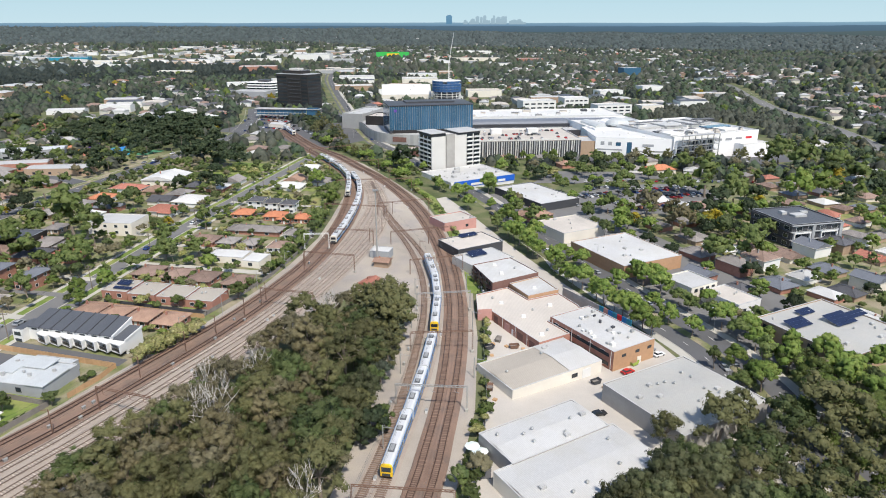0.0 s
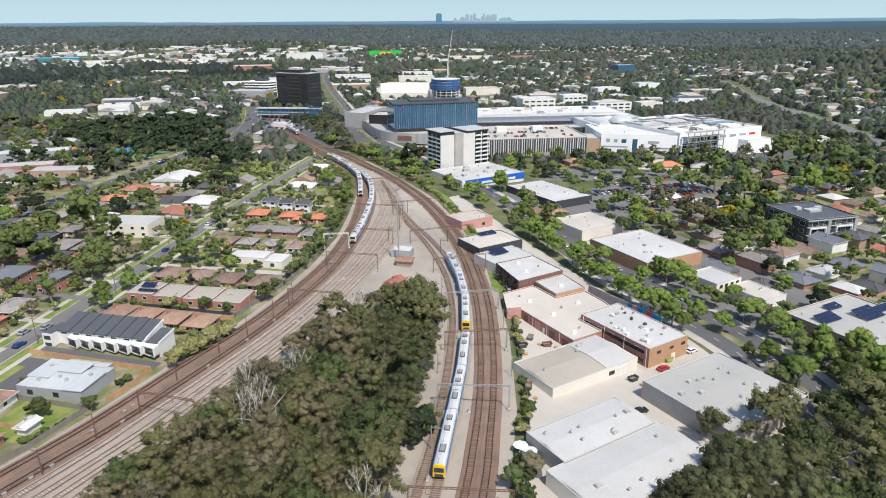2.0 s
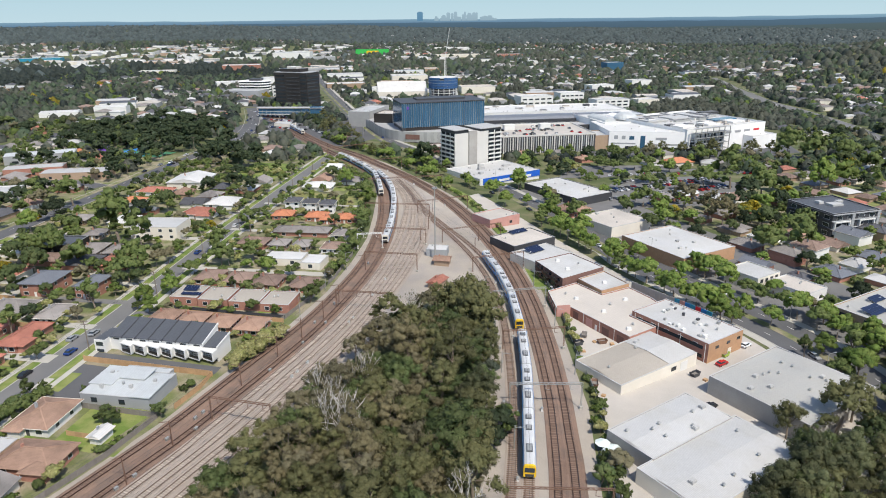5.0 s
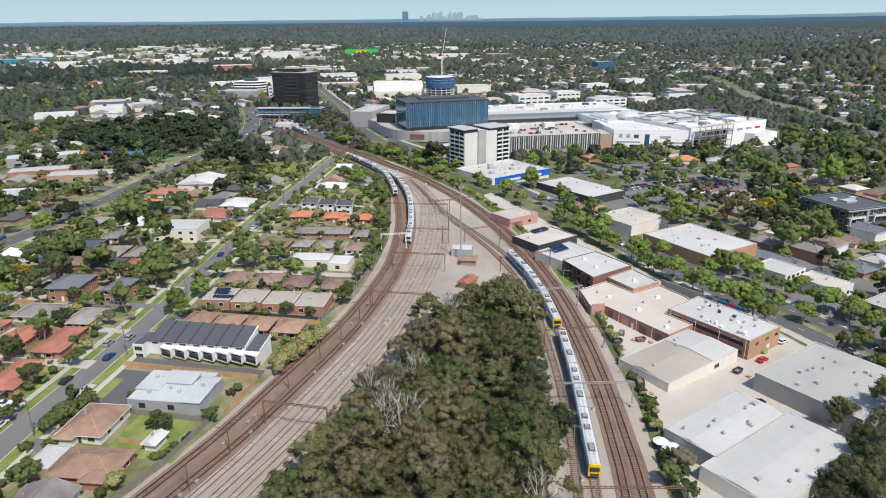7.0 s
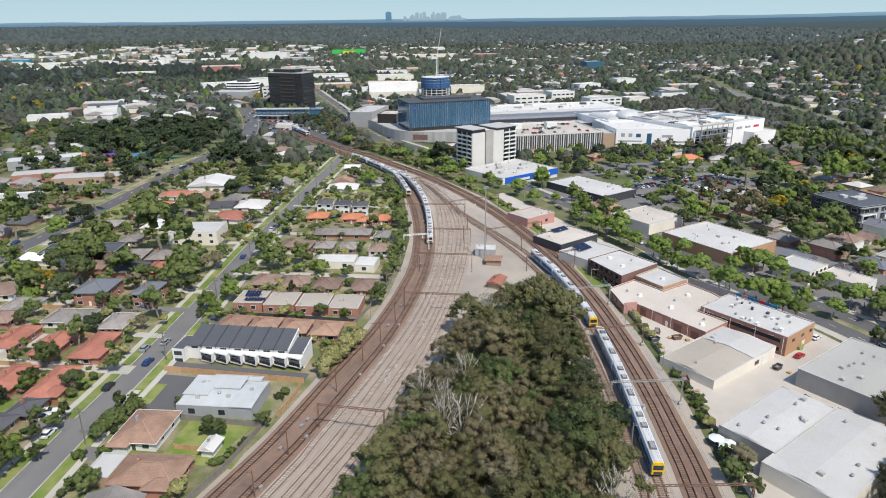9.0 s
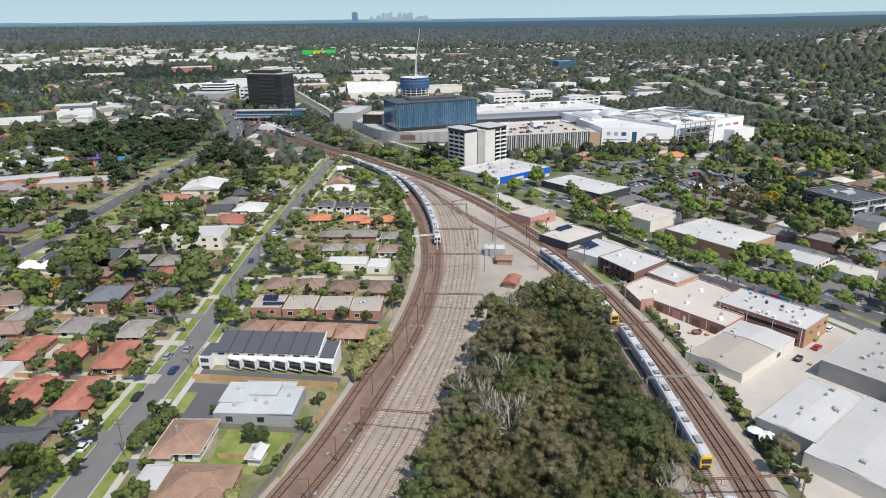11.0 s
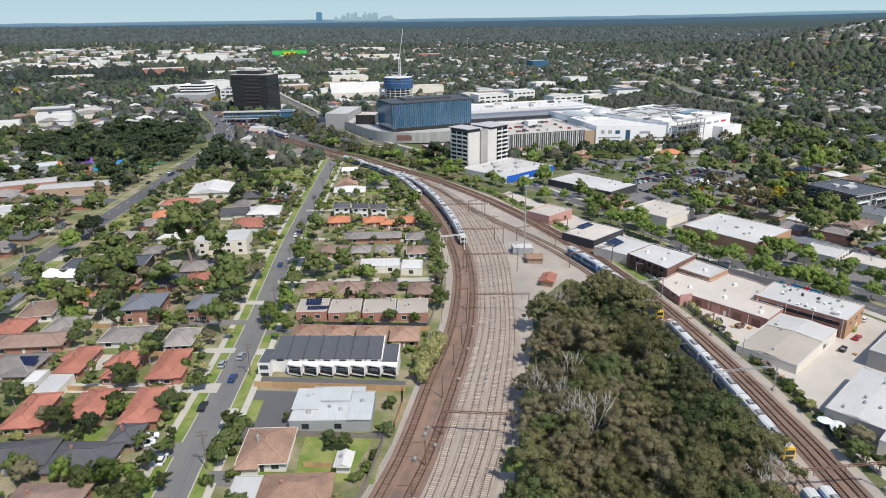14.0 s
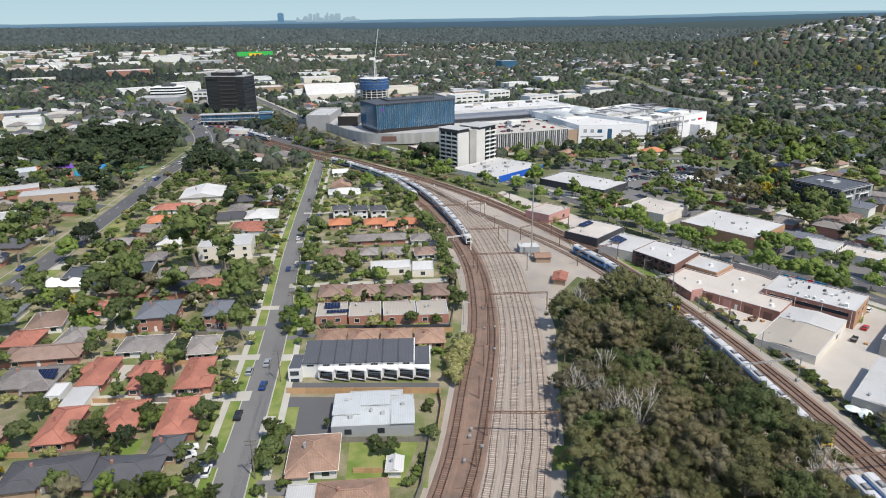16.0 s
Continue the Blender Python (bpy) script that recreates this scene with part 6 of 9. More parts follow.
def mall():
    g = -11
    # long glazed arcade roof, and the wide white centre
    t = thing("shopping_arcade", 0, 0, g, 0, "long arched grey metal roof of a shopping arcade", "shopping centre")
    b = Build()
    for k in range(10):
        a0, a1 = math.pi * k / 10, math.pi * (k + 1) / 10
        p0, p1 = (-math.cos(a0) * 9, 18 + math.sin(a0) * 3.5), (-math.cos(a1) * 9, 18 + math.sin(a1) * 3.5)
        b.face((14, 646 + p0[0], p0[1]), (172, 663 + p0[0], p0[1]), (172, 663 + p1[0], p1[1]), (14, 646 + p1[0], p1[1]))
    part("arched_roof", b, M["darkzinc"], t, flat=False)
    b = Build()
    b.hull([(14, 634, 0), (172, 651, 0), (172, 675, 0), (14, 658, 0)], [(14, 634, 18), (172, 651, 18), (172, 675, 18), (14, 658, 18)])
    part("wall", b, M["darkgrey"], t)
    flat_block("mall_wing", 88, 704, 6, 190, 56, 20, "white", "whiteroof", "wide shopping centre wing with roof plant", "shopping centre", parapet=1, vents=22, seed=34, base=g)
    flat_block("mall_wing", 90, 625, 6, 130, 22, 15.5, "darkgrey", "greyroof", "dark glazed shopping centre wing", "shopping centre", parapet=0.6, vents=6, seed=35, base=g)
    m = flat_block("mall_centre", 213, 594, 24, 94, 88, 22, "mallwhite", "whiteroof", "huge white shopping centre with a bright white roof", "shopping centre", parapet=1.2, vents=26, seed=36, base=g)
    w3 = flat_block("mall_wing", 160, 632, 12, 66, 74, 20.5, "mallwhite", "whiteroof", "white shopping centre wing with vaulted skylights on its roof", "shopping centre", parapet=0.8, vents=10, seed=71, base=g)
    for k in range(3):
        b = Build()
        for q in range(6):
            a0, a1 = math.pi * q / 6, math.pi * (q + 1) / 6
            x0 = -22 + k * 20
            b.face((x0 - 6 * math.cos(a0), -26, 20.4 + 3.4 * math.sin(a0)), (x0 - 6 * math.cos(a0), 8, 20.4 + 3.4 * math.sin(a0)), (x0 - 6 * math.cos(a1), 8, 20.4 + 3.4 * math.sin(a1)), (x0 - 6 * math.cos(a1), -26, 20.4 + 3.4 * math.sin(a1)))
        b.face(*[(x0 - 6 * math.cos(math.pi * q / 6), -26, 20.4 + 3.4 * math.sin(math.pi * q / 6)) for q in range(6, -1, -1)])
        part("vault", b, M["zinc" if k != 1 else "mallwhite"], w3, flat=False)
    for k in range(4):
        b = Build()
        b.box(-30 + k * 15.5, -37.3, 2 + (k % 2) * 4, -18 + k * 15.5, -36.9, 9 + (k % 2) * 8)
        part("shopfront_glazing", b, M["glass"], w3)
    # steel frame of the entrance terrace
    for k in range(7):
        b = Build()
        b.box(-45 + k * 6.6, -51.5, 0, -44.5 + k * 6.6, -51.0, 24)
        part("frame_post", b, M["steel"], m)
    for z in (6, 11, 16, 20, 24):
        b = Build()
        b.box(-45, -51.5, z, -5, -51.0, z + 0.4)
        part("frame_beam", b, M["steel"], m)
        b = Build()
        b.box(-45, -51.0, z, -5, -46.8, z + 0.15)
        part("frame_deck", b, M["greywall"], m)
    m2 = flat_block("mall_wing", 258, 580, 24, 30, 46, 13, "mallwhite", "whiteroof", "white loading wing of the shopping centre", "shopping centre", parapet=0.8, vents=4, seed=37, base=g)
    for i in range(3):
        b = Build()
        b.box(-44 + i * 30, 4, 22.3, -20 + i * 30, 34, 23.8)
        part("roof_monitor", b, M["greyroof"], m)
        b = Build()
        b.box(-42 + i * 30, -34, 22.2, -28 + i * 30, -20, 23.6)
        part("roof_hood", b, M["white"], m)
    b = Build()
    b.box(16, -16, 22.2, 44, -6, 23.0)
    part("skylight", b, M["blueglass"], m)
    for i in range(4):
        b = Build()
        b.box(-2 + i * 11.5, -44.3, 16.5, 5 + i * 11.5, -43.9, 18.3)
        part("sign_panel", b, M["red" if i == 3 else "greywall"], m)
    for i in range(6):
        b = Build()
        b.box(-46 + i * 8.0, -46.5, 8, -45.4 + i * 8.0, -44, 19)
        part("column", b, M["mallwhite"], m)
    for z in (8, 13):
        b = Build()
        b.box(-46.8, -46.6, z, -4, -44, z + 0.5)
        part("canopy", b, M["white"], m)
    b = Build()
    b.box(-46, -44.4, 0.5, -6, -43.9, 14)
    part("entrance_glazing", b, M["glass"], m)
    # Dark panel added for the shade in the open recess behind the columns.
    b = Build()
    b.box(-33, -44.5, 14.6, -5, -43.92, 19.4)
    part("upper_glazing", b, M["glass"], m)
    for i in range(8):
        b = Build()
        b.box(-33 + i * 3.9, -44.8, 1, -32.6 + i * 3.9, -44.45, 20)
        part("mullion", b, M["mallwhite"], m)
    # dome over the crossing
    b = Build()
    for r in range(5):
        a0, a1 = r * math.pi / 10, (r + 1) * math.pi / 10
        for k in range(20):
            q0, q1 = 2 * math.pi * k / 20, 2 * math.pi * (k + 1) / 20
            def at(a, q):
                return (-40 + 11 * math.cos(a) * math.cos(q), 38 + 11 * math.cos(a) * math.sin(q), 22 + 6 * math.sin(a))
            b.face(at(a0, q0), at(a0, q1), at(a1, q1), at(a1, q0))
    part("dome", b, M["zinc"], m, flat=False)


def building_site():
    t = thing("round_tower", 5, 888, 4, 0, "round tower under construction wrapped in blue screens", "tower")
    b = Build()
    b.tube((0, 0, -2), (0, 0, 23), 15.5, 15.5, 24)
    part("core", b, M["darkgrey"], t)
    for k in range(8):
        b = Build()
        b.tube((0, 0, 1.2 + k * 3.2), (0, 0, 1.7 + k * 3.2), 18.6, 18.6, 28)
        part("floor_slab", b, M["concretewall"], t)
    for k in range(4):
        z = 10.6 + k * 3.5
        for i in range(24):
            if k == 3 and i % 5 == 2:
                continue
            a0, a1 = 2 * math.pi * (i + 0.04) / 24, 2 * math.pi * (i + 0.96) / 24
            b = Build()
            f = [(r * math.cos(a), r * math.sin(a)) for r, a in ((18.8, a0), (19.1, a0), (19.1, a1), (18.8, a1))]
            b.hull([(u, v, z) for u, v in f], [(u, v, z + 3.1) for u, v in f])
            part("screen", b, M["sitescreen"], t)
    for i in range(16):
        a = 2 * math.pi * i / 16
        b = Build()
        b.tube((18.2 * math.cos(a), 18.2 * math.sin(a), -1), (18.2 * math.cos(a), 18.2 * math.sin(a), 10.6), 0.45, 0.45, 6)
        part("column", b, M["white"], t)
    c = thing("tower_crane", 8, 893, 4, 0, "pale luffing tower crane over the building site", "crane")
    b = Build()
    for sx, sy in ((-1, -1), (1, -1), (1, 1), (-1, 1)):
        b.tube((sx, sy, 0), (sx, sy, 48), 0.3, 0.3, 4)
    for i in range(16):
        z = i * 3
        b.tube((-1, -1, z), (1, -1, z + 3), 0.16, 0.16, 4)
        b.tube((-1, 1, z), (-1, -1, z + 3), 0.16, 0.16, 4)
    part("mast", b, M["white"], c)
    b = Build()
    for sx in (-0.9, 0.9):
        b.tube((0, sx, 48), (6, sx, 84), 0.35, 0.2, 4)
    for i in range(12):
        k0, k1 = i / 12, (i + 1) / 12
        b.tube((6 * k0, -0.9, 48 + 36 * k0), (6 * k1, 0.9, 48 + 36 * k1), 0.18, 0.18, 4)
    part("jib", b, M["white"], c)
    b = Build()
    b.box(-7, -1.6, 46, 0, 1.6, 49)
    part("counterweight", b, M["white"], c)
    h = flat_block("hall", -50, 915, 4, 66, 44, 7, "cream", "whiteroof", "broad pale hall with a ribbed beige roof", "hall", parapet=0.4, vents=4, seed=38, base=2, slope=12)


def footbridge():
    t = thing("station_footbridge", -162, 698, 2, -10, "glazed station footbridge with a pale roof over the tracks", "footbridge")
    b = Build()
    b.box(-34, -4, 8.6, 34, 4, 9.2)
    b.hull([(-35, -5, 12.2), (35, -5, 12.8), (35, 5, 12.8), (-35, 5, 12.2)], [(-35, -5, 12.8), (35, -5, 13.4), (35, 5, 13.4), (-35, 5, 12.8)])
    part("roof", b, M["greyroof"], t)
    for i in range(16):
        b = Build()
        x0 = -33 + i * 4.2
        b.box(x0, -3.9, 7, x0 + 3.9, -3.7, 12)
        part("panel", b, M["green" if i in (13, 14, 15) else "blueglass"], t)
    b = Build()
    b.box(-34, -3.6, 6, 34, 3.8, 7)
    part("deck", b, M["white"], t)
    for x0 in (-32, -12, 10, 31):
        b = Build()
        b.box(x0 - 0.6, -2, -2, x0 + 0.6, 2, 6)
        part("pier", b, M["concretewall"], t)
    b = Build()
    b.box(22, -4.1, 0, 34, 4.1, 14)
    part("lift_tower", b, M["blueglass"], t)


dark_tower()
white_tower()
glass_building()
parking_deck()
mall()
building_site()
footbridge()
# apartment block on the hill side
ap = flat_block("apartment_house", 184, 330, 14, 30, 30, 12, "darkgrey", "darkroof", "dark three-storey apartment house with white frames", "apartment house", parapet=0.5, storeys=3, windows=(("f", (0.15, 0.38, 0.62, 0.85)), ("l", (0.15, 0.4, 0.65, 0.88))), wsize=(3.4, 1.9), frame_mat="frame", seed=39)
for x0, x1 in ((-14, -4), (2, 12)):
    b = Build()
    b.box(x0, -16.2, 1.5, x1, -15.2, 2.1)
    b.box(x0, -16.2, 7.6, x1, -15.2, 8.2)
    b.box(x0, -16.2, 2.1, x0 + 0.6, -15.2, 7.6)
    b.box(x1 - 0.6, -16.2, 2.1, x1, -15.2, 7.6)
    part("white_surround", b, M["white"], ap)
for z in (4.2, 8.2, 11.6):
    b = Build()
    b.box(-15.4, -15.9, z, 15.4, -15.0, z + 0.35)
    part("balcony_slab", b, M["greywall"], ap)
    b = Build()
    b.box(-15.9, -15.0, z, -15.0, 14.0, z + 0.35)
    part("side_slab", b, M["darkgrey"], ap)
for u in (-3.2, 13.2):
    b = Build()
    b.box(u, -15.8, 0, u + 1.8, -15.1, 11.6)
    part("stone_pier", b, M["greywall"], ap)
for u, v, w, d, h in ((-3, -3, 7, 5, 1.0), (-6, 3, 3, 3, 1.4), (5, 2, 4, 2, 1.2)):
    b = Build()
    b.box(u, v, 12, u + w, v + d, 12 + h)
    part("roof_plant_box", b, M["greyroof"], ap)

def rounded_office(x, y, rot, w, d, floors):
    """A white office with a rounded front: bands of white wall and dark glass, one floor over another."""
    g = gz(x, y)
    t = thing("rounded_office", x, y, g, rot, "white office with a rounded front and dark window bands", "office building")

    def ring(k):
        half, r = w / 2 - k, d / 2 - k
        return [(half - r + r * math.cos(a), r * math.sin(a)) for a in [(-90 + 15 * i) * math.pi / 180 for i in range(13)]] + [(-half, r), (-half, -r)]
    for i in range(floors):
        for z0, z1, k, mt, name in ((0.0, 1.5, 0.0, "mallwhite", "white_band"), (1.5, 3.4, 0.5, "glass", "window_band")):
            b = Build()
            b.hull([(u, v, i * 3.4 + z0) for u, v in ring(k)], [(u, v, i * 3.4 + z1) for u, v in ring(k)])
            part(name, b, M[mt], t)
    b = Build()
    b.hull([(u, v, floors * 3.4) for u, v in ring(-0.3)], [(u, v, floors * 3.4 + 0.8) for u, v in ring(-0.3)])
    part("roof", b, M["mallwhite"], t)
    b = Build()
    b.box(-w * 0.2, -d * 0.2, floors * 3.4 + 0.8, w * 0.2, d * 0.2, floors * 3.4 + 3.6)
    part("plant_room", b, M["darkgrey"], t)
    TAKEN.append((x, y, w / 2, d / 2, rot))


rounded_office(-250, 948, -12, 40, 26, 4)
# mall roof plant and the glazed entrance block beside the ramp
for k, (x, y, w, d, h, mt, lab) in enumerate([(190, 612, 30, 5, 2.0, "greyroof", "long grey duct on the mall roof"), (232, 618, 5, 26, 2.2, "greyroof", "grey air handling row on the mall roof"), (205, 588, 18, 3, 1.6, "steel", "steel duct on the mall roof"), (176, 592, 8, 8, 2.6, "white", "white plant box on the mall roof"), (247, 632, 22, 8, 2.2, "darkgrey", "dark plant screen on the mall roof"), (222, 598, 10, 6, 2.0, "white", "white plant box on the mall roof")]):
    t = thing("roof_plant", x, y, 11.05, 24, lab, "roof plant")
    b = Build()
    b.box(-w / 2, -d / 2, 0, w / 2, d / 2, h)
    part("casing", b, M[mt], t)
    b = Build()
    b.box(-w / 2 + 0.4, -d / 2 + 0.4, h, w / 2 - 0.4, d / 2 - 0.4, h + 0.3)
    part("grille", b, M["trainunit"], t)
en = poly_block("mall_entrance", [(127, 547), (150, 541.5), (187, 536.2), (153, 611), (126, 604)], 15.5, "mallwhite", "whiteroof", "white stepped entrance block of the shopping centre", "shopping centre", parapet=0.7, vents=((140, 575), (150, 560), (160, 570), (146, 592), (168, 552)))
wall_items(en, (127, 547), (150, 541.5), [(0.25, 6, 1, 4, "glass", "shopfront"), (0.72, 7, 1, 4, "glass", "shopfront"), (0.5, 20, 5.5, 6.6, "greywall", "canopy"), (0.24, 3, 9.5, 12.5, "greywall", "louvre"), (0.5, 3, 9.5, 12.5, "greywall", "louvre"), (0.78, 4, 9.5, 12.5, "blueglass", "window")])
wall_items(en, (150, 541.5), (187, 536.2), [(0.1, 4, 0.5, 13, "blueglass", "glazed_stair"), (0.34, 8, 1, 4, "glass", "shopfront"), (0.62, 8, 1, 4, "glass", "shopfront"), (0.88, 6, 1, 4, "glass", "shopfront"), (0.62, 26, 5.6, 6.8, "steel", "canopy"), (0.5, 9, 10, 12, "greywall", "sign_panel")])
pl = random.Random(17)
for k in range(46):
    on_wing = k % 3 == 0
    u, v = pl.uniform(-0.44, 0.44), pl.uniform(-0.42, 0.42)
    cx, cy, ang, sx, sy, top = (88, 704, 6, 190, 56, 9.05) if on_wing else (213, 594, 24, 94, 88, 11.05)
    a = radians(ang)
    x, y = cx + u * sx * math.cos(a) - v * sy * math.sin(a), cy + u * sx * math.sin(a) + v * sy * math.cos(a)
    w, d, h = pl.uniform(2.5, 9), pl.uniform(1.5, 5), pl.uniform(0.8, 2.4)
    t = thing("roof_plant", x, y, top, ang, pl.choice(("grey air handling unit on the white mall roof", "dark louvred plant unit on the mall roof", "pale ducted unit on the mall roof")), "roof plant")
    b = Build()
    b.box(-w / 2, -d / 2, 0, w / 2, d / 2, h)
    part("casing", b, M[pl.choice(("greyroof", "darkgrey", "steel", "concretewall", "beigeroof"))], t)
    b = Build()
    b.box(-w / 2 + 0.3, -d / 2 + 0.3, h, w / 2 - 0.3, d / 2 - 0.3, h + 0.25)
    part("grille", b, M["trainunit"], t)
# paved ground round the station and centre
# Dark asphalt round the station, its tone also taking in cloud shade.
sheet("station_forecourt", [(-215, 612), (-178, 600), (-98, 540), (-66, 590), (-104, 716), (-140, 830), (-300, 900), (-290, 820), (-212, 780), (-190, 690)], M["asphalt"], 0.06, "dark asphalt station forecourt and bus lanes", "forecourt")
sheet("centre_forecourt", [(100, 525), (150, 505), (290, 540), (300, 575), (240, 560), (160, 540), (110, 540)], M["asphalt"], 0.06, "asphalt forecourt before the shopping centre", "forecourt")
flat_block("shop", -17, 530, 15, 20, 14, 5, "darkbrick", "beigeroof", "low brick shop below the podium", "shop", parapet=0.4, vents=2, seed=62)
flat_block("station_building", -158, 640, -25, 18, 10, 4, "cream", "greyroof", "small station building with a pale roof", "station", parapet=0.2, slope=1.4, seed=63)
for k in range(70):
    a, q = (k % 14) * 3.0, k // 14
    park((0, 2, 1, 5, 0, 3, 4)[(k * 5) % 7], -208 + a * 0.9 + q * 9, 742 - a * 0.35 - q * 26, 70)
for k in range(16):
    park((0, 2, 1, 5, 0)[k % 5], -136 + k * 1.6, 640 - k * 3.2, 28)

# ---- trains, gantries and huts of the railway ----
def carriage(parent, x, y, z, rot, front=0, nose="yellow"):
    """One electric train carriage, 23.2 m long; front: 1 or -1 where it has a cab."""
    b = Build()
    prof = [(-1.5, 0.9), (-1.52, 1.6), (-1.5, 3.3), (-1.25, 3.95), (-0.7, 4.2), (0.7, 4.2), (1.25, 3.95), (1.5, 3.3), (1.52, 1.6), (1.5, 0.9)]
    b.hull([(-11.6, py, pz) for py, pz in prof], [(11.6, py, pz) for py, pz in prof])
    body = part("carriage", b, M["trainwhite"], parent, at=pose(x, y, z, 0, 0, rot))
    b = Build()
    b.hull([(-11.55, py, pz + 0.03) for py, pz in prof[3:7]], [(11.55, py, pz + 0.03) for py, pz in prof[3:7]])
    part("roof", b, M["trainroof"], body)
    for s in (-1, 1):
        b = Build()
        b.box(-11.4, min(s * 1.49, s * 1.55), 1.0, 11.4, max(s * 1.49, s * 1.55), 3.45 if nose == "yellow" else 1.75)
        part("blue_stripe", b, M["trainblue"], body)
        for k in range(2):
            b = Build()
            x0 = -10.4 + k * 11
            b.box(x0, min(s * 1.49, s * 1.56), 2.05, x0 + 9.6, max(s * 1.49, s * 1.56), 2.95)
            part("window_strip", b, M["glass"], body)
        for k in range(3):
            b = Build()
            x0 = -6.6 + k * 5.5
            b.box(x0, min(s * 1.49, s * 1.555), 1.15, x0 + 1.4, max(s * 1.49, s * 1.555), 3.2)
            part("door", b, M["steel"], body)
    for x0, n in ((-7.2, 3), (1.6, 2), (6.4, 2)):
        b = Build()
        b.box(x0, -0.75, 4.15, x0 + n, 0.75, 4.5)
        part("roof_unit", b, M["trainunit"], body)
        b = Build()
        b.box(x0 + 0.3, -0.5, 4.5, x0 + n - 0.3, 0.5, 4.6)
        part("grille", b, M["steel"], body)
    b = Build()
    b.box(-10, -1.25, 0.3, 10, 1.25, 0.92)
    part("underframe", b, M["darkgrey"], body)
    if front:
        e = 11.6 * front
        b = Build()
        k = 0.45 * front
        low = [(e, py, pz) for py, pz in prof]
        high = [(e + k, py * 0.95, pz * 0.97 + 0.03) for py, pz in prof]
        b.hull(low, high) if front > 0 else b.hull(high, low)
        cab = part("cab", b, M[nose], body)
        b = Build()
        xs = sorted((e + k, e + k + 0.06 * front))
        b.box(xs[0], -1.15, 2.2, xs[1], 1.15, 3.4)
        part("windscreen", b, M["glass"], cab)
        b = Build()
        b.box(xs[0], -1.0, 1.0, xs[1], 1.0, 1.7)
        part("coupler_skirt", b, M["darkgrey"], cab)


def train(points, start_y, cars, label, step=23.8, nose="yellow"):
    """A train whose near end stands at start_y and which reaches north along the track."""
    line = spline(points, 0.5)
    i0 = next(i for i, p in enumerate(line) if p[1] >= start_y)
    t = thing("train", line[i0][0], line[i0][1], 0, 0, label, "train")
    t.matrix_basis = Matrix.Identity(4)
    for c in range(cars):
        i = min(len(line) - 1, i0 + int((11.9 + c * step) * 2))
        a, b = line[max(0, i - 16)], line[min(len(line) - 1, i + 16)]
        x, y = (a[0] + b[0]) / 2, (a[1] + b[1]) / 2
        rot = math.degrees(math.atan2(b[1] - a[1], b[0] - a[0]))
        carriage(t, x, y, gz(x, y) + 0.45, rot, -1 if c in (0, 3) else (1 if c in (2, 5) else 0), nose)


train(S0, 128.5, 3, "silver and blue electric train with a yellow cab on a siding")
train(S0, 207, 3, "silver and blue electric train standing behind another on a siding")
train(L2, 296, 6, "silver electric train running on the outer curve", nose="cream")
train(L1, 384, 5, "silver electric train leaving along the suburban line", nose="cream")
train(SL, 68, 2, "stabled electric train with blue sides beside the wood")
train(S0, 68, 2, "second stabled electric train with blue sides")
train(R1, 596, 3, "blue electric train standing at the station", nose="cream")


def gantry(x0, y0, x1, y1, metal, drops=3, h=7.6):
    """A portal over the tracks: two lattice masts, a truss beam and droppers with insulators."""
    g = (gz(x0, y0) + gz(x1, y1)) / 2
    rot = math.degrees(math.atan2(y1 - y0, x1 - x0))
    w = math.hypot(x1 - x0, y1 - y0)
    t = thing("overhead_gantry", (x0 + x1) / 2, (y0 + y1) / 2, g, rot, "steel overhead-line gantry spanning the railway tracks", "gantry", "gantries over the tracks")
    for s in (-1, 1):
        b = Build()
        for dx in (-0.16, 0.16):
            b.bar((s * w / 2 + dx, 0, -1.2), (s * w / 2 + dx, 0, h), 0.12, 0.12)
        for k in range(7):
            b.bar((s * w / 2 - 0.16, 0, k), (s * w / 2 + 0.16, 0, k + 1), 0.07, 0.07)
        part("mast", b, M[metal], t)
        b = Build()
        b.box(s * w / 2 - 0.45, -0.45, -1.3, s * w / 2 + 0.45, 0.45, 0.35)
        part("footing", b, M["footpath"], t)
    b = Build()
    for z in (h - 0.5, h):
        b.bar((-w / 2, 0, z), (w / 2, 0, z), 0.16, 0.16)
    n = max(4, int(w / 1.2))
    for k in range(n):
        u0, u1 = -w / 2 + w * k / n, -w / 2 + w * (k + 1) / n
        b.bar((u0, 0, h - 0.5 if k % 2 else h), (u1, 0, h if k % 2 else h - 0.5), 0.09, 0.09)
    part("beam", b, M[metal], t)
    for k in range(drops):
        u = -w / 2 + w * (k + 0.5) / drops
        b = Build()
        b.bar((u, 0, h - 2.0), (u, 0, h - 0.5), 0.1, 0.1)
        b.bar((u, -0.1, h - 1.9), (u + 1.3, -0.1, h - 2.2), 0.07, 0.07)
        part("dropper", b, M[metal], t)


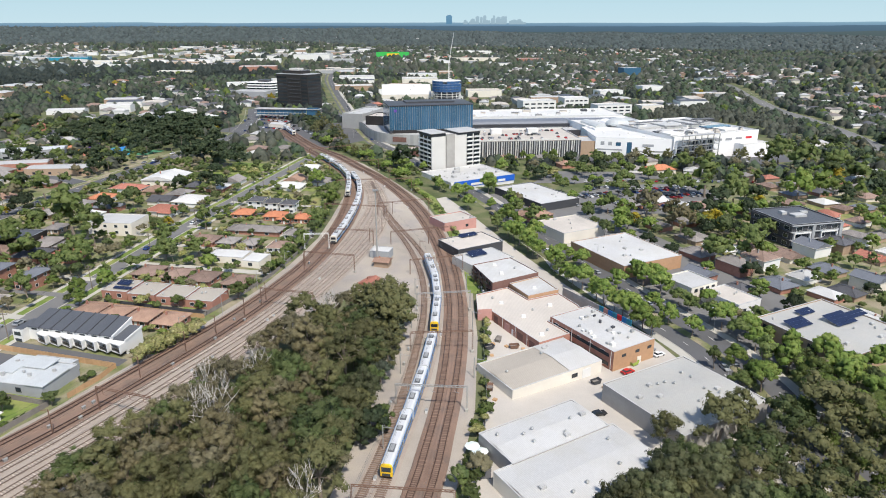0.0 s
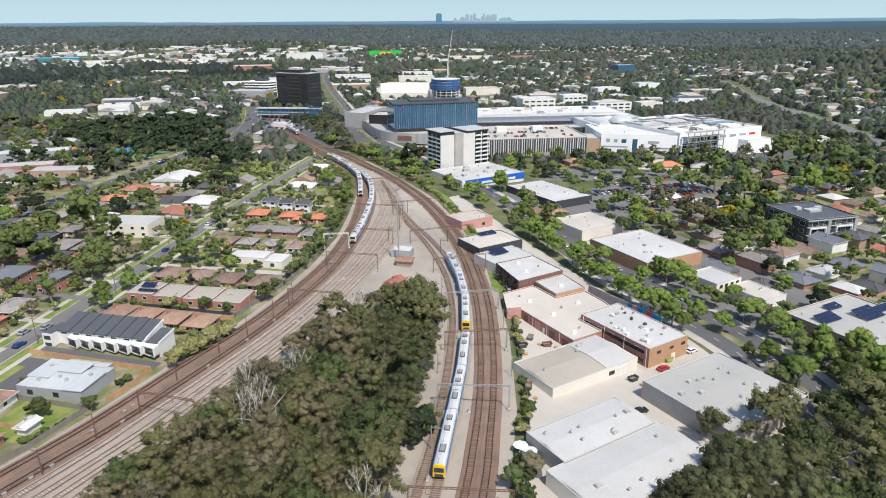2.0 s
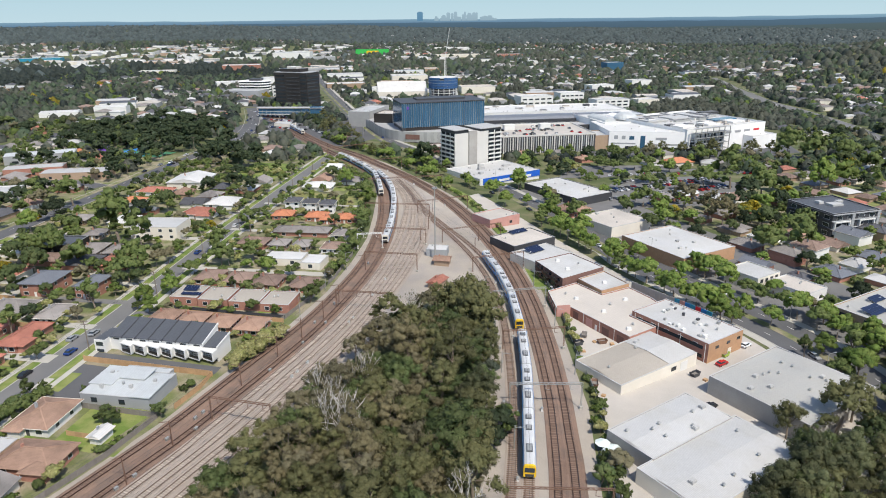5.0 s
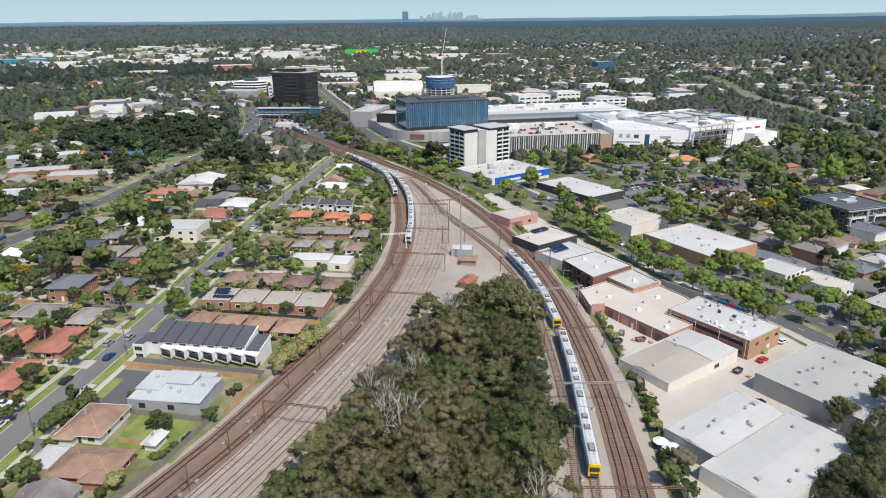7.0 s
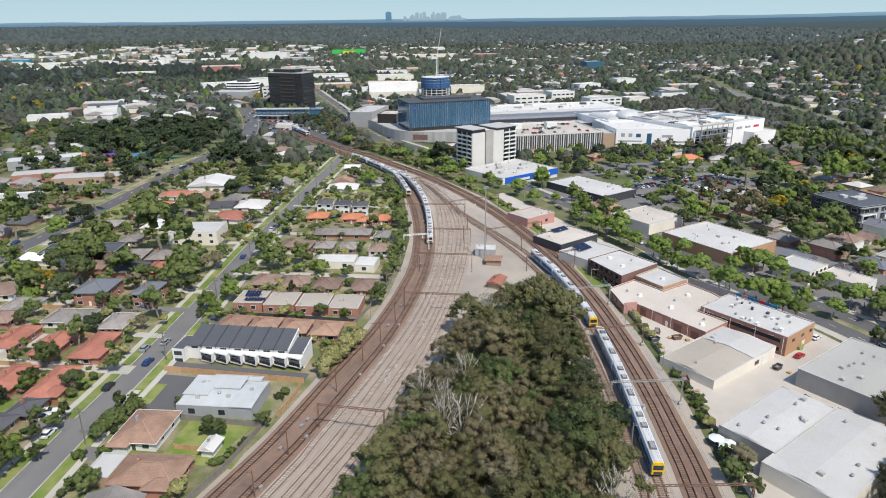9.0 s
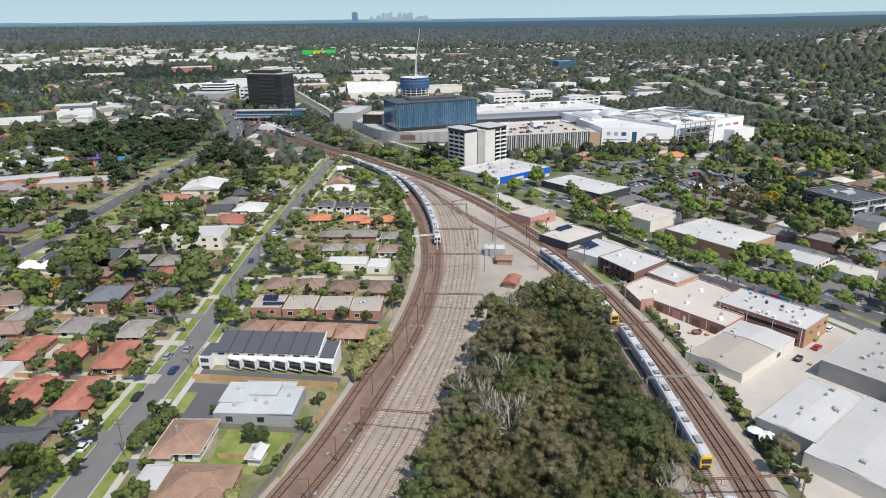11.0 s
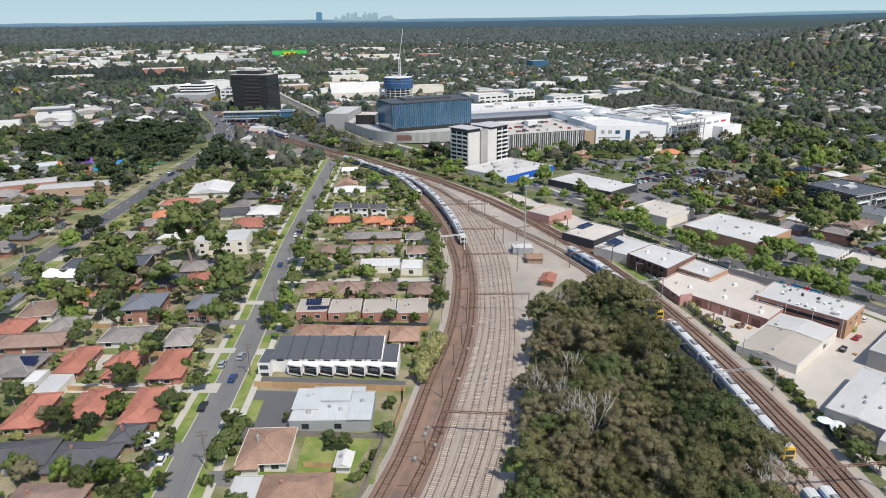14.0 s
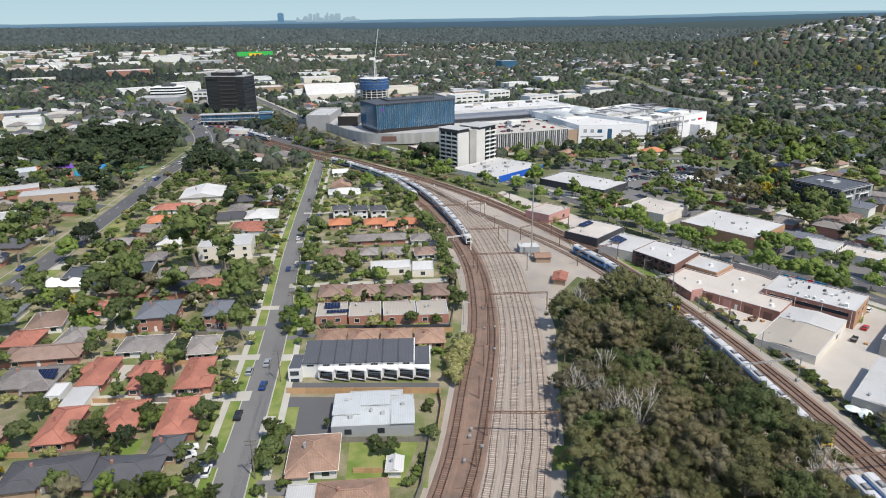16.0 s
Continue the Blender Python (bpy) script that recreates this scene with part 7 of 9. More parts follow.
for x0, y0, x1, y1, m, n in [(-92.1, 153, -75.6, 148, "rusty", 4), (-67.2, 224, -47, 219.4, "rusty", 4), (-59.5, 266, -37.5, 261, "rusty", 4), (-13.2, 160.4, 6.6, 159.2, "steel", 3), (-10.6, 193.1, 9.7, 194.6, "rusty", 3), (-9.8, 225.6, 10.2, 228.2, "steel", 3),
                              (-53.8, 300, -33, 296, "rusty", 4), (-14, 262, 8.5, 268, "rusty", 3), (-116, 104, -99, 98, "rusty", 4), (-20, 118, 2.5, 116, "rusty", 3), (-25, 300, 4, 309, "rusty", 3), (-64, 345, -30, 339, "rusty", 4), (-36, 350, -8, 360, "rusty", 3), (-66, 402, -20, 408, "rusty", 5), (-79, 452, -46, 463, "rusty", 4), (-102, 500, -70, 518, "rusty", 4)]:
    gantry(x0, y0, x1, y1, m, n)
gantry(-64.2, 289.3, -53.0, 290.1, "frame", 2)


def mast_pair(x, y, rot, reach, metal="rusty", h=7.2):
    t = thing("overhead_mast", x, y, gz(x, y), rot, "slim overhead-line mast with a bracket arm", "mast", "masts beside the tracks")
    b = Build()
    b.tube((0, 0, -1), (0, 0, h), 0.17, 0.13, 6)
    part("post", b, M[metal], t)
    b = Build()
    b.bar((0, 0, h - 0.6), (reach, 0, h - 0.9), 0.09, 0.09)
    b.bar((0, 0, h), (reach * 0.8, 0, h - 0.8), 0.05, 0.05)
    part("arm", b, M[metal], t)


for x, y in ((-98.5, 142), (-88.6, 170), (-76, 199.5), (-66.8, 229), (-59, 262), (-81.5, 187), (-70.8, 214.6), (-104, 128)):
    mast_pair(x, y, -20, -3.2)
for x, y in ((-15, 140), (-13, 178), (-11, 210), (-11, 240), (9.5, 178), (10.5, 212), (9.5, 248), (-7.1, 304.7), (-10.6, 287.4), (-35.4, 302.3), (-31, 320), (-28, 352), (-18, 398), (-36, 432)):
    mast_pair(x, y, 0, 3.0, "steel" if y < 250 else "rusty")


def wires(points, stations):
    """Contact and catenary wires over one track."""
    line = spline(points, 6.0)
    line = [p for p in line if stations[0] < p[1] < stations[1]]
    b = Build()
    for z, r in ((5.5, 0.022), (6.4, 0.022)):
        for (xa, ya, _), (xb, yb, _) in zip(line, line[1:]):
            b.tube((xa, ya, gz(xa, ya) + z), (xb, yb, gz(xb, yb) + z), r, r, 3)
    solid("overhead_wire", b, M["darkgrey"], "thin overhead wires strung above a railway track", "wire", "wires over the tracks", flat=True)


for pts in (L1, L2, R1, R2, S0, SL, Y1, Y2, Y3, Y4):
    wires(pts, (100, 470 if pts not in (Y1, Y2, Y3, Y4, SL) else 400))


def light_pole(x, y, h):
    t = thing("yard_light_pole", x, y, gz(x, y), 20, "tall slender grey light pole in the rail yard", "light pole")
    b = Build()
    b.tube((0, 0, -0.5), (0, 0, h), 0.38, 0.2, 8)
    part("post", b, M["steel"], t)
    b = Build()
    b.box(-1.1, -0.3, h - 0.4, 1.1, 0.3, h - 0.1)
    for k in (-0.8, 0, 0.8):
        b.box(k - 0.25, -0.55, h - 0.1, k + 0.25, 0.35, h + 0.5)
    part("floodlights", b, M["greywall"], t)
    b = Build()
    b.box(-0.8, -0.8, -0.3, 0.8, 0.8, 0.5)
    part("footing", b, M["footpath"], t)


light_pole(-29.3, 276.4, 32.4)
flat_block("rail_hut", -28, 283, -12, 9, 7, 3.4, "greywall", "whiteroof", "pale-roofed railway equipment hut in the yard", "hut", parapet=0.1, vents=1)
house(-26.5, 271, -12, 7, 6, "tantile", "tanbrick", h=2.8, hip=False, pitch=16, label="small brick railway hut with a tan roof", detail=1, category="hut")
house(-29.5, 246, -30, 5.2, 8.5, "redtile", "tanbrick", h=2.7, hip=False, pitch=18, label="small railway shed with a dark red roof", detail=1, category="shed")
rngr = random.Random(12)
for i in range(46):
    pts = (Y1, Y3, L2, S0, SL, R1)[i % 6]
    line = spline(pts, 1.0)
    x, y, a = line[int(rngr.uniform(0.12, 0.55) * len(line))]
    x, y = x + 2.6 * -math.sin(a), y + 2.6 * math.cos(a)
    if y > 110:
        t = thing("signal_box", x, y, gz(x, y), math.degrees(a), "small pale trackside equipment cabinet on ballast", "cabinet", "trackside cabinets")
        b = Build()
        b.box(-0.45, -0.3, -0.1, 0.45, 0.3, 0.95)
        part("cabinet_body", b, M["white" if i % 2 else "steel"], t)
        b = Build()
        b.hull([(-0.52, -0.37, 0.95), (0.52, -0.37, 0.95), (0.52, 0.37, 0.95), (-0.52, 0.37, 0.95)], [(-0.5, -0.1, 1.08), (0.5, -0.1, 1.08), (0.5, 0.1, 1.08), (-0.5, 0.1, 1.08)])
        part("lid", b, M["steel"], t)

# ---- white townhouse row ----
def townhouses():
    a = math.degrees(math.atan2(180.2 - 189.9, -97.5 + 137.7))
    t = thing("townhouse_row", -116.5, 191.6, gz(-116, 190) - 0.2, a, "row of white two-storey townhouses with charcoal roofs", "townhouses")
    w = 4.55
    for i in range(8):
        last, first = i == 7, i == 0
        x0 = -17.35 + i * w
        x1 = -17.35 + (i + 1) * w
        h, up = (5.3, 2.1) if not last else (4.5, 0.9)
        y0, y1 = -3.0, 6.2 - (1.5 if last else 0)
        b = Build()
        b.hull([(x0 + 0.02, y0, -0.8), (x1 - 0.02, y0, -0.8), (x1 - 0.02, y1, -0.8), (x0 + 0.02, y1, -0.8)], [(x0 + 0.02, y0, h), (x1 - 0.02, y0, h), (x1 - 0.02, y1, h + up), (x0 + 0.02, y1, h + up)])
        unit = part("unit_wall", b, M["white"], t)
        b = Build()
        k = 0.12
        b.hull([(x0 + k, y0 - 0.35, h - 0.1), (x1 - k, y0 - 0.35, h - 0.1), (x1 - k, y1 + 0.3, h + up + 0.05), (x0 + k, y1 + 0.3, h + up + 0.05)], [(x0 + k, y0 - 0.35, h + 0.14), (x1 - k, y0 - 0.35, h + 0.14), (x1 - k, y1 + 0.3, h + up + 0.28), (x0 + k, y1 + 0.3, h + up + 0.28)])
        part("unit_roof", b, M["darkroof"], t)
        b = Build()
        b.hull([(x1 - 0.14, y0 - 0.45, h - 0.3), (x1 + 0.14, y0 - 0.45, h - 0.3), (x1 + 0.14, y1 + 0.35, h + up - 0.2), (x1 - 0.14, y1 + 0.35, h + up - 0.2)], [(x1 - 0.14, y0 - 0.45, h + 0.3), (x1 + 0.14, y0 - 0.45, h + 0.3), (x1 + 0.14, y1 + 0.35, h + up + 0.5), (x1 - 0.14, y1 + 0.35, h + up + 0.5)])
        part("party_wall", b, M["white" if last or i == 6 else "darkgrey"], t)
        b = Build()
        m = (x0 + x1) / 2
        b.box(m - 1.0, y0 - 0.06, 4.3 if not last else 3.9, m + 1.0, y0 + 0.05, 4.85 if not last else 4.3)
        part("upper_window", b, M["glass"], unit)
        if first:
            b = Build()
            b.box(x0 - 3.6, y0 - 2.6, -0.7, x0 + 0.01, y0 + 6, 5.0)
            wing = part("end_wing", b, M["white"], t)
            b = Build()
            b.box(x0 - 3.4, y0 - 2.3, 5.0, x0 - 0.1, y0 + 5.8, 5.12)
            part("wing_roof", b, M["darkroof"], t)
            for za, zb in ((0.4, 1.9), (3.0, 4.3)):
                b = Build()
                b.box(x0 - 3.0, y0 - 2.68, za, x0 - 0.6, y0 - 2.55, zb)
                part("window", b, M["glass"], wing)
            continue
        # projecting balcony box with a white surround, angled in plan
        z0, z1 = 1.0, 4.1
        pl, pr = (x0 + 0.25, y0 - 1.7), (x1 - 0.15, y0 - 2.9)
        fr = Build()
        def slab(za, zb, e=0.0):
            ring = [(x0 + 0.25, y0), (pl[0], pl[1] - e), (pr[0], pr[1] - e), (x1 - 0.15, y0)]
            fr.hull([(u, v, za) for u, v in reversed(ring)], [(u, v, zb) for u, v in reversed(ring)])
        slab(z0, z0 + 0.45)
        slab(z1 - 0.1, z1 + 0.15)
        for px, py in (pl, pr):
            fr.box(px - 0.2, py - 0.05, z0 + 0.45, px + 0.2, y0, z1)
        fr.bar((pl[0], pl[1], z1), (pr[0], pr[1], z1), 0.4, 0.36)
        bal = part("balcony", fr, M["white"], t)
        b = Build()
        b.hull([(pl[0] + 0.14, pl[1] + 0.02, z0 + 0.3), (pr[0] - 0.14, pr[1] + 0.02, z0 + 0.3), (pr[0] - 0.14, pr[1] + 0.1, z0 + 0.3), (pl[0] + 0.14, pl[1] + 0.1, z0 + 0.3)], [(pl[0] + 0.14, pl[1] + 0.02, z0 + 1.35), (pr[0] - 0.14, pr[1] + 0.02, z0 + 1.35), (pr[0] - 0.14, pr[1] + 0.1, z0 + 1.35), (pl[0] + 0.14, pl[1] + 0.1, z0 + 1.35)])
        part("balustrade", b, M["black"], bal)
        b = Build()
        b.box(x0 + 0.6, y0 - 0.06, 2.0, x1 - 0.6, y0 + 0.05, 3.6)
        part("glass_door", b, M["glass"], unit)
        b = Build()
        b.box(x0 + 0.5, y0 - 0.08, -0.6, x1 - 0.5, y0 + 0.05, 1.5)
        part("garage_door", b, M["darkgrey"], unit)
    TAKEN.append((-116.5, 191.6, 22, 9.5, a))


townhouses()


def fence(pts, material, h, label, posts=True, category="fence"):
    """A paling fence: each stretch of boards, and its posts."""
    t = thing("fence", pts[0][0], pts[0][1], 0, 0, label, category)
    t.matrix_basis = Matrix.Identity(4)
    for (x0, y0), (x1, y1) in zip(pts, pts[1:]):
        n = max(1, round(math.hypot(x1 - x0, y1 - y0) / 2.6))
        for k in range(n):
            a = (x0 + (x1 - x0) * k / n, y0 + (y1 - y0) * k / n)
            c = (x0 + (x1 - x0) * (k + 0.985) / n, y0 + (y1 - y0) * (k + 0.985) / n)
            za, zc = gz(*a), gz(*c)
            b = Build()
            b.bar((*a, za + h / 2), (*c, zc + h / 2), 0.05, h)
            part("fence_panel", b, M[material], t)
            b = Build()
            b.box(a[0] - 0.06, a[1] - 0.06, za - 0.2, a[0] + 0.06, a[1] + 0.06, za + h + 0.08)
            part("post", b, M[material], t)


fence([(-139, 185), (-119, 180.2), (-98, 175.2)], "wood", 1.9, "tall timber paling fence behind the townhouses")
fence([(-98.6, 175.2), (-99.6, 168.5), (-103.4, 158)], "wood", 1.8, "timber paling fence beside the railway reserve")
fence([(-128.5, 159.5), (-106.5, 154.2), (-112.5, 138)], "greywood", 1.7, "grey timber fence along the back yard lawn")
fence([(-112.5, 138), (-121, 122)], "greywood", 1.7, "grey timber fence beside the railway")
fence([(-126, 220), (-84, 211.5)], "wood", 1.7, "timber fence between two rows of units")
fence([(-124.5, 222.4), (-84, 214)], "darkgrey", 1.6, "dark sheet fence between two rows of units")
fence([(-118, 257.5), (-78, 249.5)], "greywood", 1.6, "grey timber fence behind the units")
fence([(-85, 212), (-77, 233), (-71, 252), (-66, 280), (-64, 310)], "greywood", 1.7, "grey fence along the railway boundary")
fence([(14, 200), (16, 245), (14.5, 262)], "steel", 1.8, "galvanised mesh fence beside the railway")
fence([(8.5, 132), (12.5, 160), (13.5, 196)], "steel", 1.6, "galvanised mesh fence beside the factory yards")
fence([(-126, 147), (-119.5, 145.4)], "wood", 1.5, "short timber fence beside a drive")
for k, (x, y) in enumerate([(-170, 188), (-184, 191), (-199, 194), (-171, 209), (-200, 214), (-190, 232), (-186, 168), (-204, 172), (-168, 228)]):
    fence([(x - 5, y + 1.2), (x + 6, y - 1.0)], "wood" if k % 2 else "greywood", 1.6, "timber paling fence between back yards")

# long precast wall with painted panels along the highway
wl = thing("boundary_wall", 0, 0, 0, 0, "long concrete wall with a colourful painted mural", "wall")
wl.matrix_basis = Matrix.Identity(4)
cols = ["blockwall"] * 9 + ["teal", "pink", "trainblue", "teal", "red", "trainblue", "teal"]
p0, p1 = Vector((47.5, 241.5, 0)), Vector((66.5, 211, 0))
for i, cmat in enumerate(cols):
    a, c = p0.lerp(p1, i / len(cols)), p0.lerp(p1, (i + 0.97) / len(cols))
    b = Build()
    z = gz(a.x, a.y)
    b.bar((a.x, a.y, z + 2.9), (c.x, c.y, z + 2.9), 0.25, 5.8)
    part("panel", b, M[cmat], wl)

# ---- poles and lamps along the streets ----
def power_pole(x, y, rot):
    t = thing("power_pole", x, y, gz(x, y), rot, "weathered timber power pole with two cross-arms", "power pole", "power poles along the streets")
    b = Build()
    b.tube((0, 0, -0.6), (0, 0, 10.5), 0.17, 0.12, 7)
    part("post", b, M["pole"], t)
    for z in (9.9, 8.9):
        b = Build()
        b.bar((-1.3, 0.16, z), (1.3, 0.16, z), 0.12, 0.14)
        for k in (-1.15, -0.5, 0.5, 1.15):
            b.tube((k, 0.16, z + 0.06), (k, 0.16, z + 0.28), 0.06, 0.04, 5)
        part("cross_arm", b, M["pole"], t)


la = spline(STREET_A, 1.0)
prev = None
wire = Build()
for i in range(50, len(la) - 40, 42):
    x, y, a = la[i]
    px, py = x + 5.2 * math.sin(a), y - 5.2 * math.cos(a)
    power_pole(px, py, math.degrees(a) - 90)
    if prev:
        for z in (9.95, 8.95):
            for k in (-1.1, -0.5, 0.5, 1.1):
                ax, ay = prev[0] - math.sin(prev[2]) * k, prev[1] + math.cos(prev[2]) * k
                bx, by = px - math.sin(a) * k, py + math.cos(a) * k
                mx, my = (ax + bx) / 2, (ay + by) / 2
                zs = gz(ax, ay) + z, gz(mx, my) + z - 0.6, gz(bx, by) + z
                wire.tube((ax, ay, zs[0]), (mx, my, zs[1]), 0.018, 0.018, 3)
                wire.tube((mx, my, zs[1]), (bx, by, zs[2]), 0.018, 0.018, 3)
    prev = (px, py, a)
solid("power_line", wire, M["darkgrey"], "thin power lines strung along the street", "wire")
lb = spline(STREET_B, 1.0)
for i in range(200, len(lb) - 100, 45):
    x, y, a = lb[i]
    power_pole(x - 8.2 * math.sin(a), y + 8.2 * math.cos(a), math.degrees(a) - 90)


def street_lamp(x, y, rot, h=9.0):
    t = thing("street_lamp", x, y, gz(x, y), rot, "tall grey street lamp with a curved arm", "street lamp", "lamps along the road")
    b = Build()
    b.tube((0, 0, -0.4), (0, 0, h), 0.12, 0.08, 6)
    part("post", b, M["steel"], t)
    b = Build()
    b.tube((0, 0, h), (1.6, 0, h + 0.5), 0.06, 0.05, 5)
    part("arm", b, M["steel"], t)
    b = Build()
    b.box(1.5, -0.15, h + 0.4, 2.2, 0.15, h + 0.55)
    part("lamp_head", b, M["greywall"], t)


hl1 = spline(HWY, 1.0)
for i in range(60, 620, 38):
    x, y, a = hl1[i]
    s = 1 if (i // 38) % 2 else -1
    street_lamp(x - s * 10.6 * math.sin(a), y + s * 10.6 * math.cos(a), math.degrees(a) - 90 * s)
for x, y, r in ((-79.1, 215.9, 0), (-67, 262, 0), (-73, 240, 0), (-64.5, 296, 0), (-86.5, 196, 0)):
    street_lamp(x, y, r, 7.5)

# ---- parked cars ----
for i, x, y, r in [(3, -145.2, 190, 78), (2, -148.9, 199, 80), (1, -151.6, 176.4, 80), (0, -158, 155, 80), (0, -162.5, 164.8, 12), (0, -162.8, 162, 12), (2, -143.8, 203, 80), (4, 69, 203.5, 30), (1, 44, 160.5, 20), (5, 66.5, 195.5, 40), (2, 70, 199, 40), (0, 72, 196, 30), (4, 12.8, 268, 80), (5, 15.8, 252, 75), (0, 16.6, 246, 75), (2, -124, 330, 84), (0, -127.5, 322, 84), (5, -117, 392, 82), (1, -120.5, 352, 82), (4, -190, 215, 5), (0, -152.6, 312, 80), (3, -134, 282, 84)]:
    park(i, x, y, r)
rc = random.Random(3)
for k in range(30):
    x, y, a = lb[rc.randrange(150, len(lb) - 60)]
    s = rc.choice((-1, 1))
    o = s * rc.choice((1.8, 4.4))
    park(rc.choice((0, 0, 1, 2, 5, 3)), x - o * math.sin(a), y + o * math.cos(a), math.degrees(a) + (180 if s > 0 else 0))
for k in range(46):
    x, y, a = hl1[rc.randrange(80, 900)]
    s = rc.choice((-1, 1))
    o = s * rc.choice((3.6, 7.2))
    park(rc.choice((0, 0, 1, 2, 5, 3, 2)), x - o * math.sin(a), y + o * math.cos(a), math.degrees(a) + (180 if s > 0 else 0))
for row in range(7):
    for c in range(26):
        if rc.random() < 0.8:
            u, v = c * 2.9, row * 9.5 + (4.8 if row % 2 else 0)
            ang = radians(22)
            x, y = 88 + u * 1.7 * math.cos(ang) - v * math.sin(ang), 368 + u * 1.7 * math.sin(ang) + v * math.cos(ang)
            if inside(x, y, [(74, 391), (101, 434), (164, 447), (187, 420), (139, 374), (96, 368)]):
                park(rc.choice((0, 0, 2, 2, 1, 5, 3, 4)), x, y, 112 + rc.uniform(-3, 3))
for c in range(26):
    u = c * 2.8
    park(rc.choice((0, 0, 2, 1, 5, 3, 4)), 100 + u * 1.8, 449 + u * 0.16 + rc.uniform(-0.4, 0.4), 60)

# ---- garden umbrellas, rotary clothes line and other yard things ----
def umbrella(x, y, r):
    t = thing("garden_umbrella", x, y, gz(x, y), 0, "pale round garden umbrella in a courtyard", "umbrella", "umbrellas in the courtyard")
    b = Build()
    b.tube((0, 0, 0), (0, 0, 2.6), 0.05, 0.05, 6)
    part("pole", b, M["steel"], t)
    b = Build()
    k = 8
    ring = [(r * math.cos(2 * math.pi * i / k), r * math.sin(2 * math.pi * i / k), 2.2) for i in range(k)]
    for i in range(k):
        b.face(ring[i], ring[(i + 1) % k], (0, 0, 2.9))
    part("canopy", b, M["canvas"], t)
    b = Build()
    b.tube((0, 0, 0), (0, 0, 0.12), 0.4, 0.3, 8)
    part("base", b, M["blockwall"], t)


sheet("courtyard", [(5.2, 130), (11.5, 131), (12.5, 142.5), (6.5, 143)], M["asphalt"], 0.09, "dark paved courtyard with garden umbrellas", "courtyard")
park(4, 58.5, 184.5, 30)
for x, y, r in ((7.4, 140.6, 2.0), (9.6, 138.6, 1.8), (8.0, 137.2, 1.7), (8.6, 132, 2.0), (7.2, 136.2, 1.6)):
    umbrella(x, y, r)


def solar(x, y, z, rot, cols, rows, tilt=12, label="array of dark blue solar panels on a roof"):
    t = thing("solar_array", x, y, z, rot, label, "solar panels")
    for i in range(cols):
        for j in range(rows):
            b = Build()
            b.box(i * 1.06, j * 1.72, 0, i * 1.06 + 1.0, j * 1.72 + 1.66, 0.04)
            part("solar_panel", b, M["solar"], t, at=pose(0, 0, 0.25, tilt, 0, 0))


zr = gz(135, 206) + 6.8
solar(120, 203, zr, 27, 9, 3), solar(136, 205, zr, 27, 10, 4), solar(128, 214, zr, 27, 7, 2), solar(145, 212, zr, 27, 8, 2)
# Arrays at (13, 275) and (9, 302) stand in for black roof skylights.
solar(13, 275, gz(18, 276) + 5.0, 33, 8, 3), solar(-124, 231.8, gz(-121, 231) + 3.4, -10, 5, 2), solar(-123.6, 228, gz(-121, 231) + 3.4, -10, 7, 1)
solar(-206, 203.5, gz(-207, 206) + 3.2, -11, 6, 2, 20), solar(9, 302, gz(13, 299) + 5.0, 31, 9, 2)

for k, (u, v, c, r) in enumerate(((-8, 18, 12, 3), (10, 10, 14, 3), (20, 26, 10, 3), (-12, -2, 10, 2))):
    a = radians(24)
    solar(213 + u * math.cos(a) - v * math.sin(a), 594 + u * math.sin(a) + v * math.cos(a), 11.1, 24, c, r, 8, "rows of dark solar panels on the white mall roof")

# ---- loose things in the factory yards ----
def skip(x, y, rot, colour):
    t = thing("skip_bin", x, y, gz(x, y) + 0.07, rot, "open steel skip bin in a factory yard", "bin", "bins in the yards")
    b = Build()
    b.hull([(-1.2, -0.8, 0.1), (1.2, -0.8, 0.1), (1.2, 0.8, 0.1), (-1.2, 0.8, 0.1)], [(-1.7, -0.9, 1.3), (1.7, -0.9, 1.3), (1.7, 0.9, 1.3), (-1.7, 0.9, 1.3)], (True, False))
    part("tub", b, M[colour], t)
    b = Build()
    b.box(-1.2, -0.8, 0.5, 1.2, 0.8, 0.6)
    part("load", b, M["greywood"], t)
    b = Build()
    for s in (-1, 1):
        b.box(-1.2, s * 0.8 - 0.08, -0.02, 1.2, s * 0.8 + 0.08, 0.1)
    part("runners", b, M["darkgrey"], t)


def pallets(x, y, rot, n):
    t = thing("pallet_stack", x, y, gz(x, y) + 0.07, rot, "stack of worn timber pallets in a yard", "pallets", "pallets in the yards")
    for k in range(n):
        b = Build()
        b.box(-0.6, -0.6, k * 0.16, 0.6, 0.6, k * 0.16 + 0.14)
        part("pallet", b, M["wood"], t)


for x, y, r, c in ((15.5, 198, 20, "darkgrey"), (19, 204, 70, "greywood"), (24, 199.5, 10, "rusty"), (47, 178, 30, "darkgrey"), (62, 190, 35, "green"), (14, 172, 80, "rusty")):
    skip(x, y, r, c)
for x, y, r, n in ((17, 201, 15, 4), (21.5, 200, 40, 3), (27, 198, 5, 5), (16, 193, 0, 3), (49, 175, 30, 4), (15, 166, 60, 3)):
    pallets(x, y, r, n)

# ---- planting ----
def clear(x, y, r):
    for a, b, hw, hd, rot in TAKEN:
        if abs(x - a) + abs(y - b) < 1.5 * (hw + hd) + 2 * r + 4:
            c, s = math.cos(radians(rot)), math.sin(radians(rot))
            dx, dy = x - a, y - b
            if abs(dx * c + dy * s) < hw + r and abs(-dx * s + dy * c) < hd + r:
                return False
    return True


def dist_line(x, y, line):
    return min(math.hypot(x - a, y - b) for a, b, h in line)


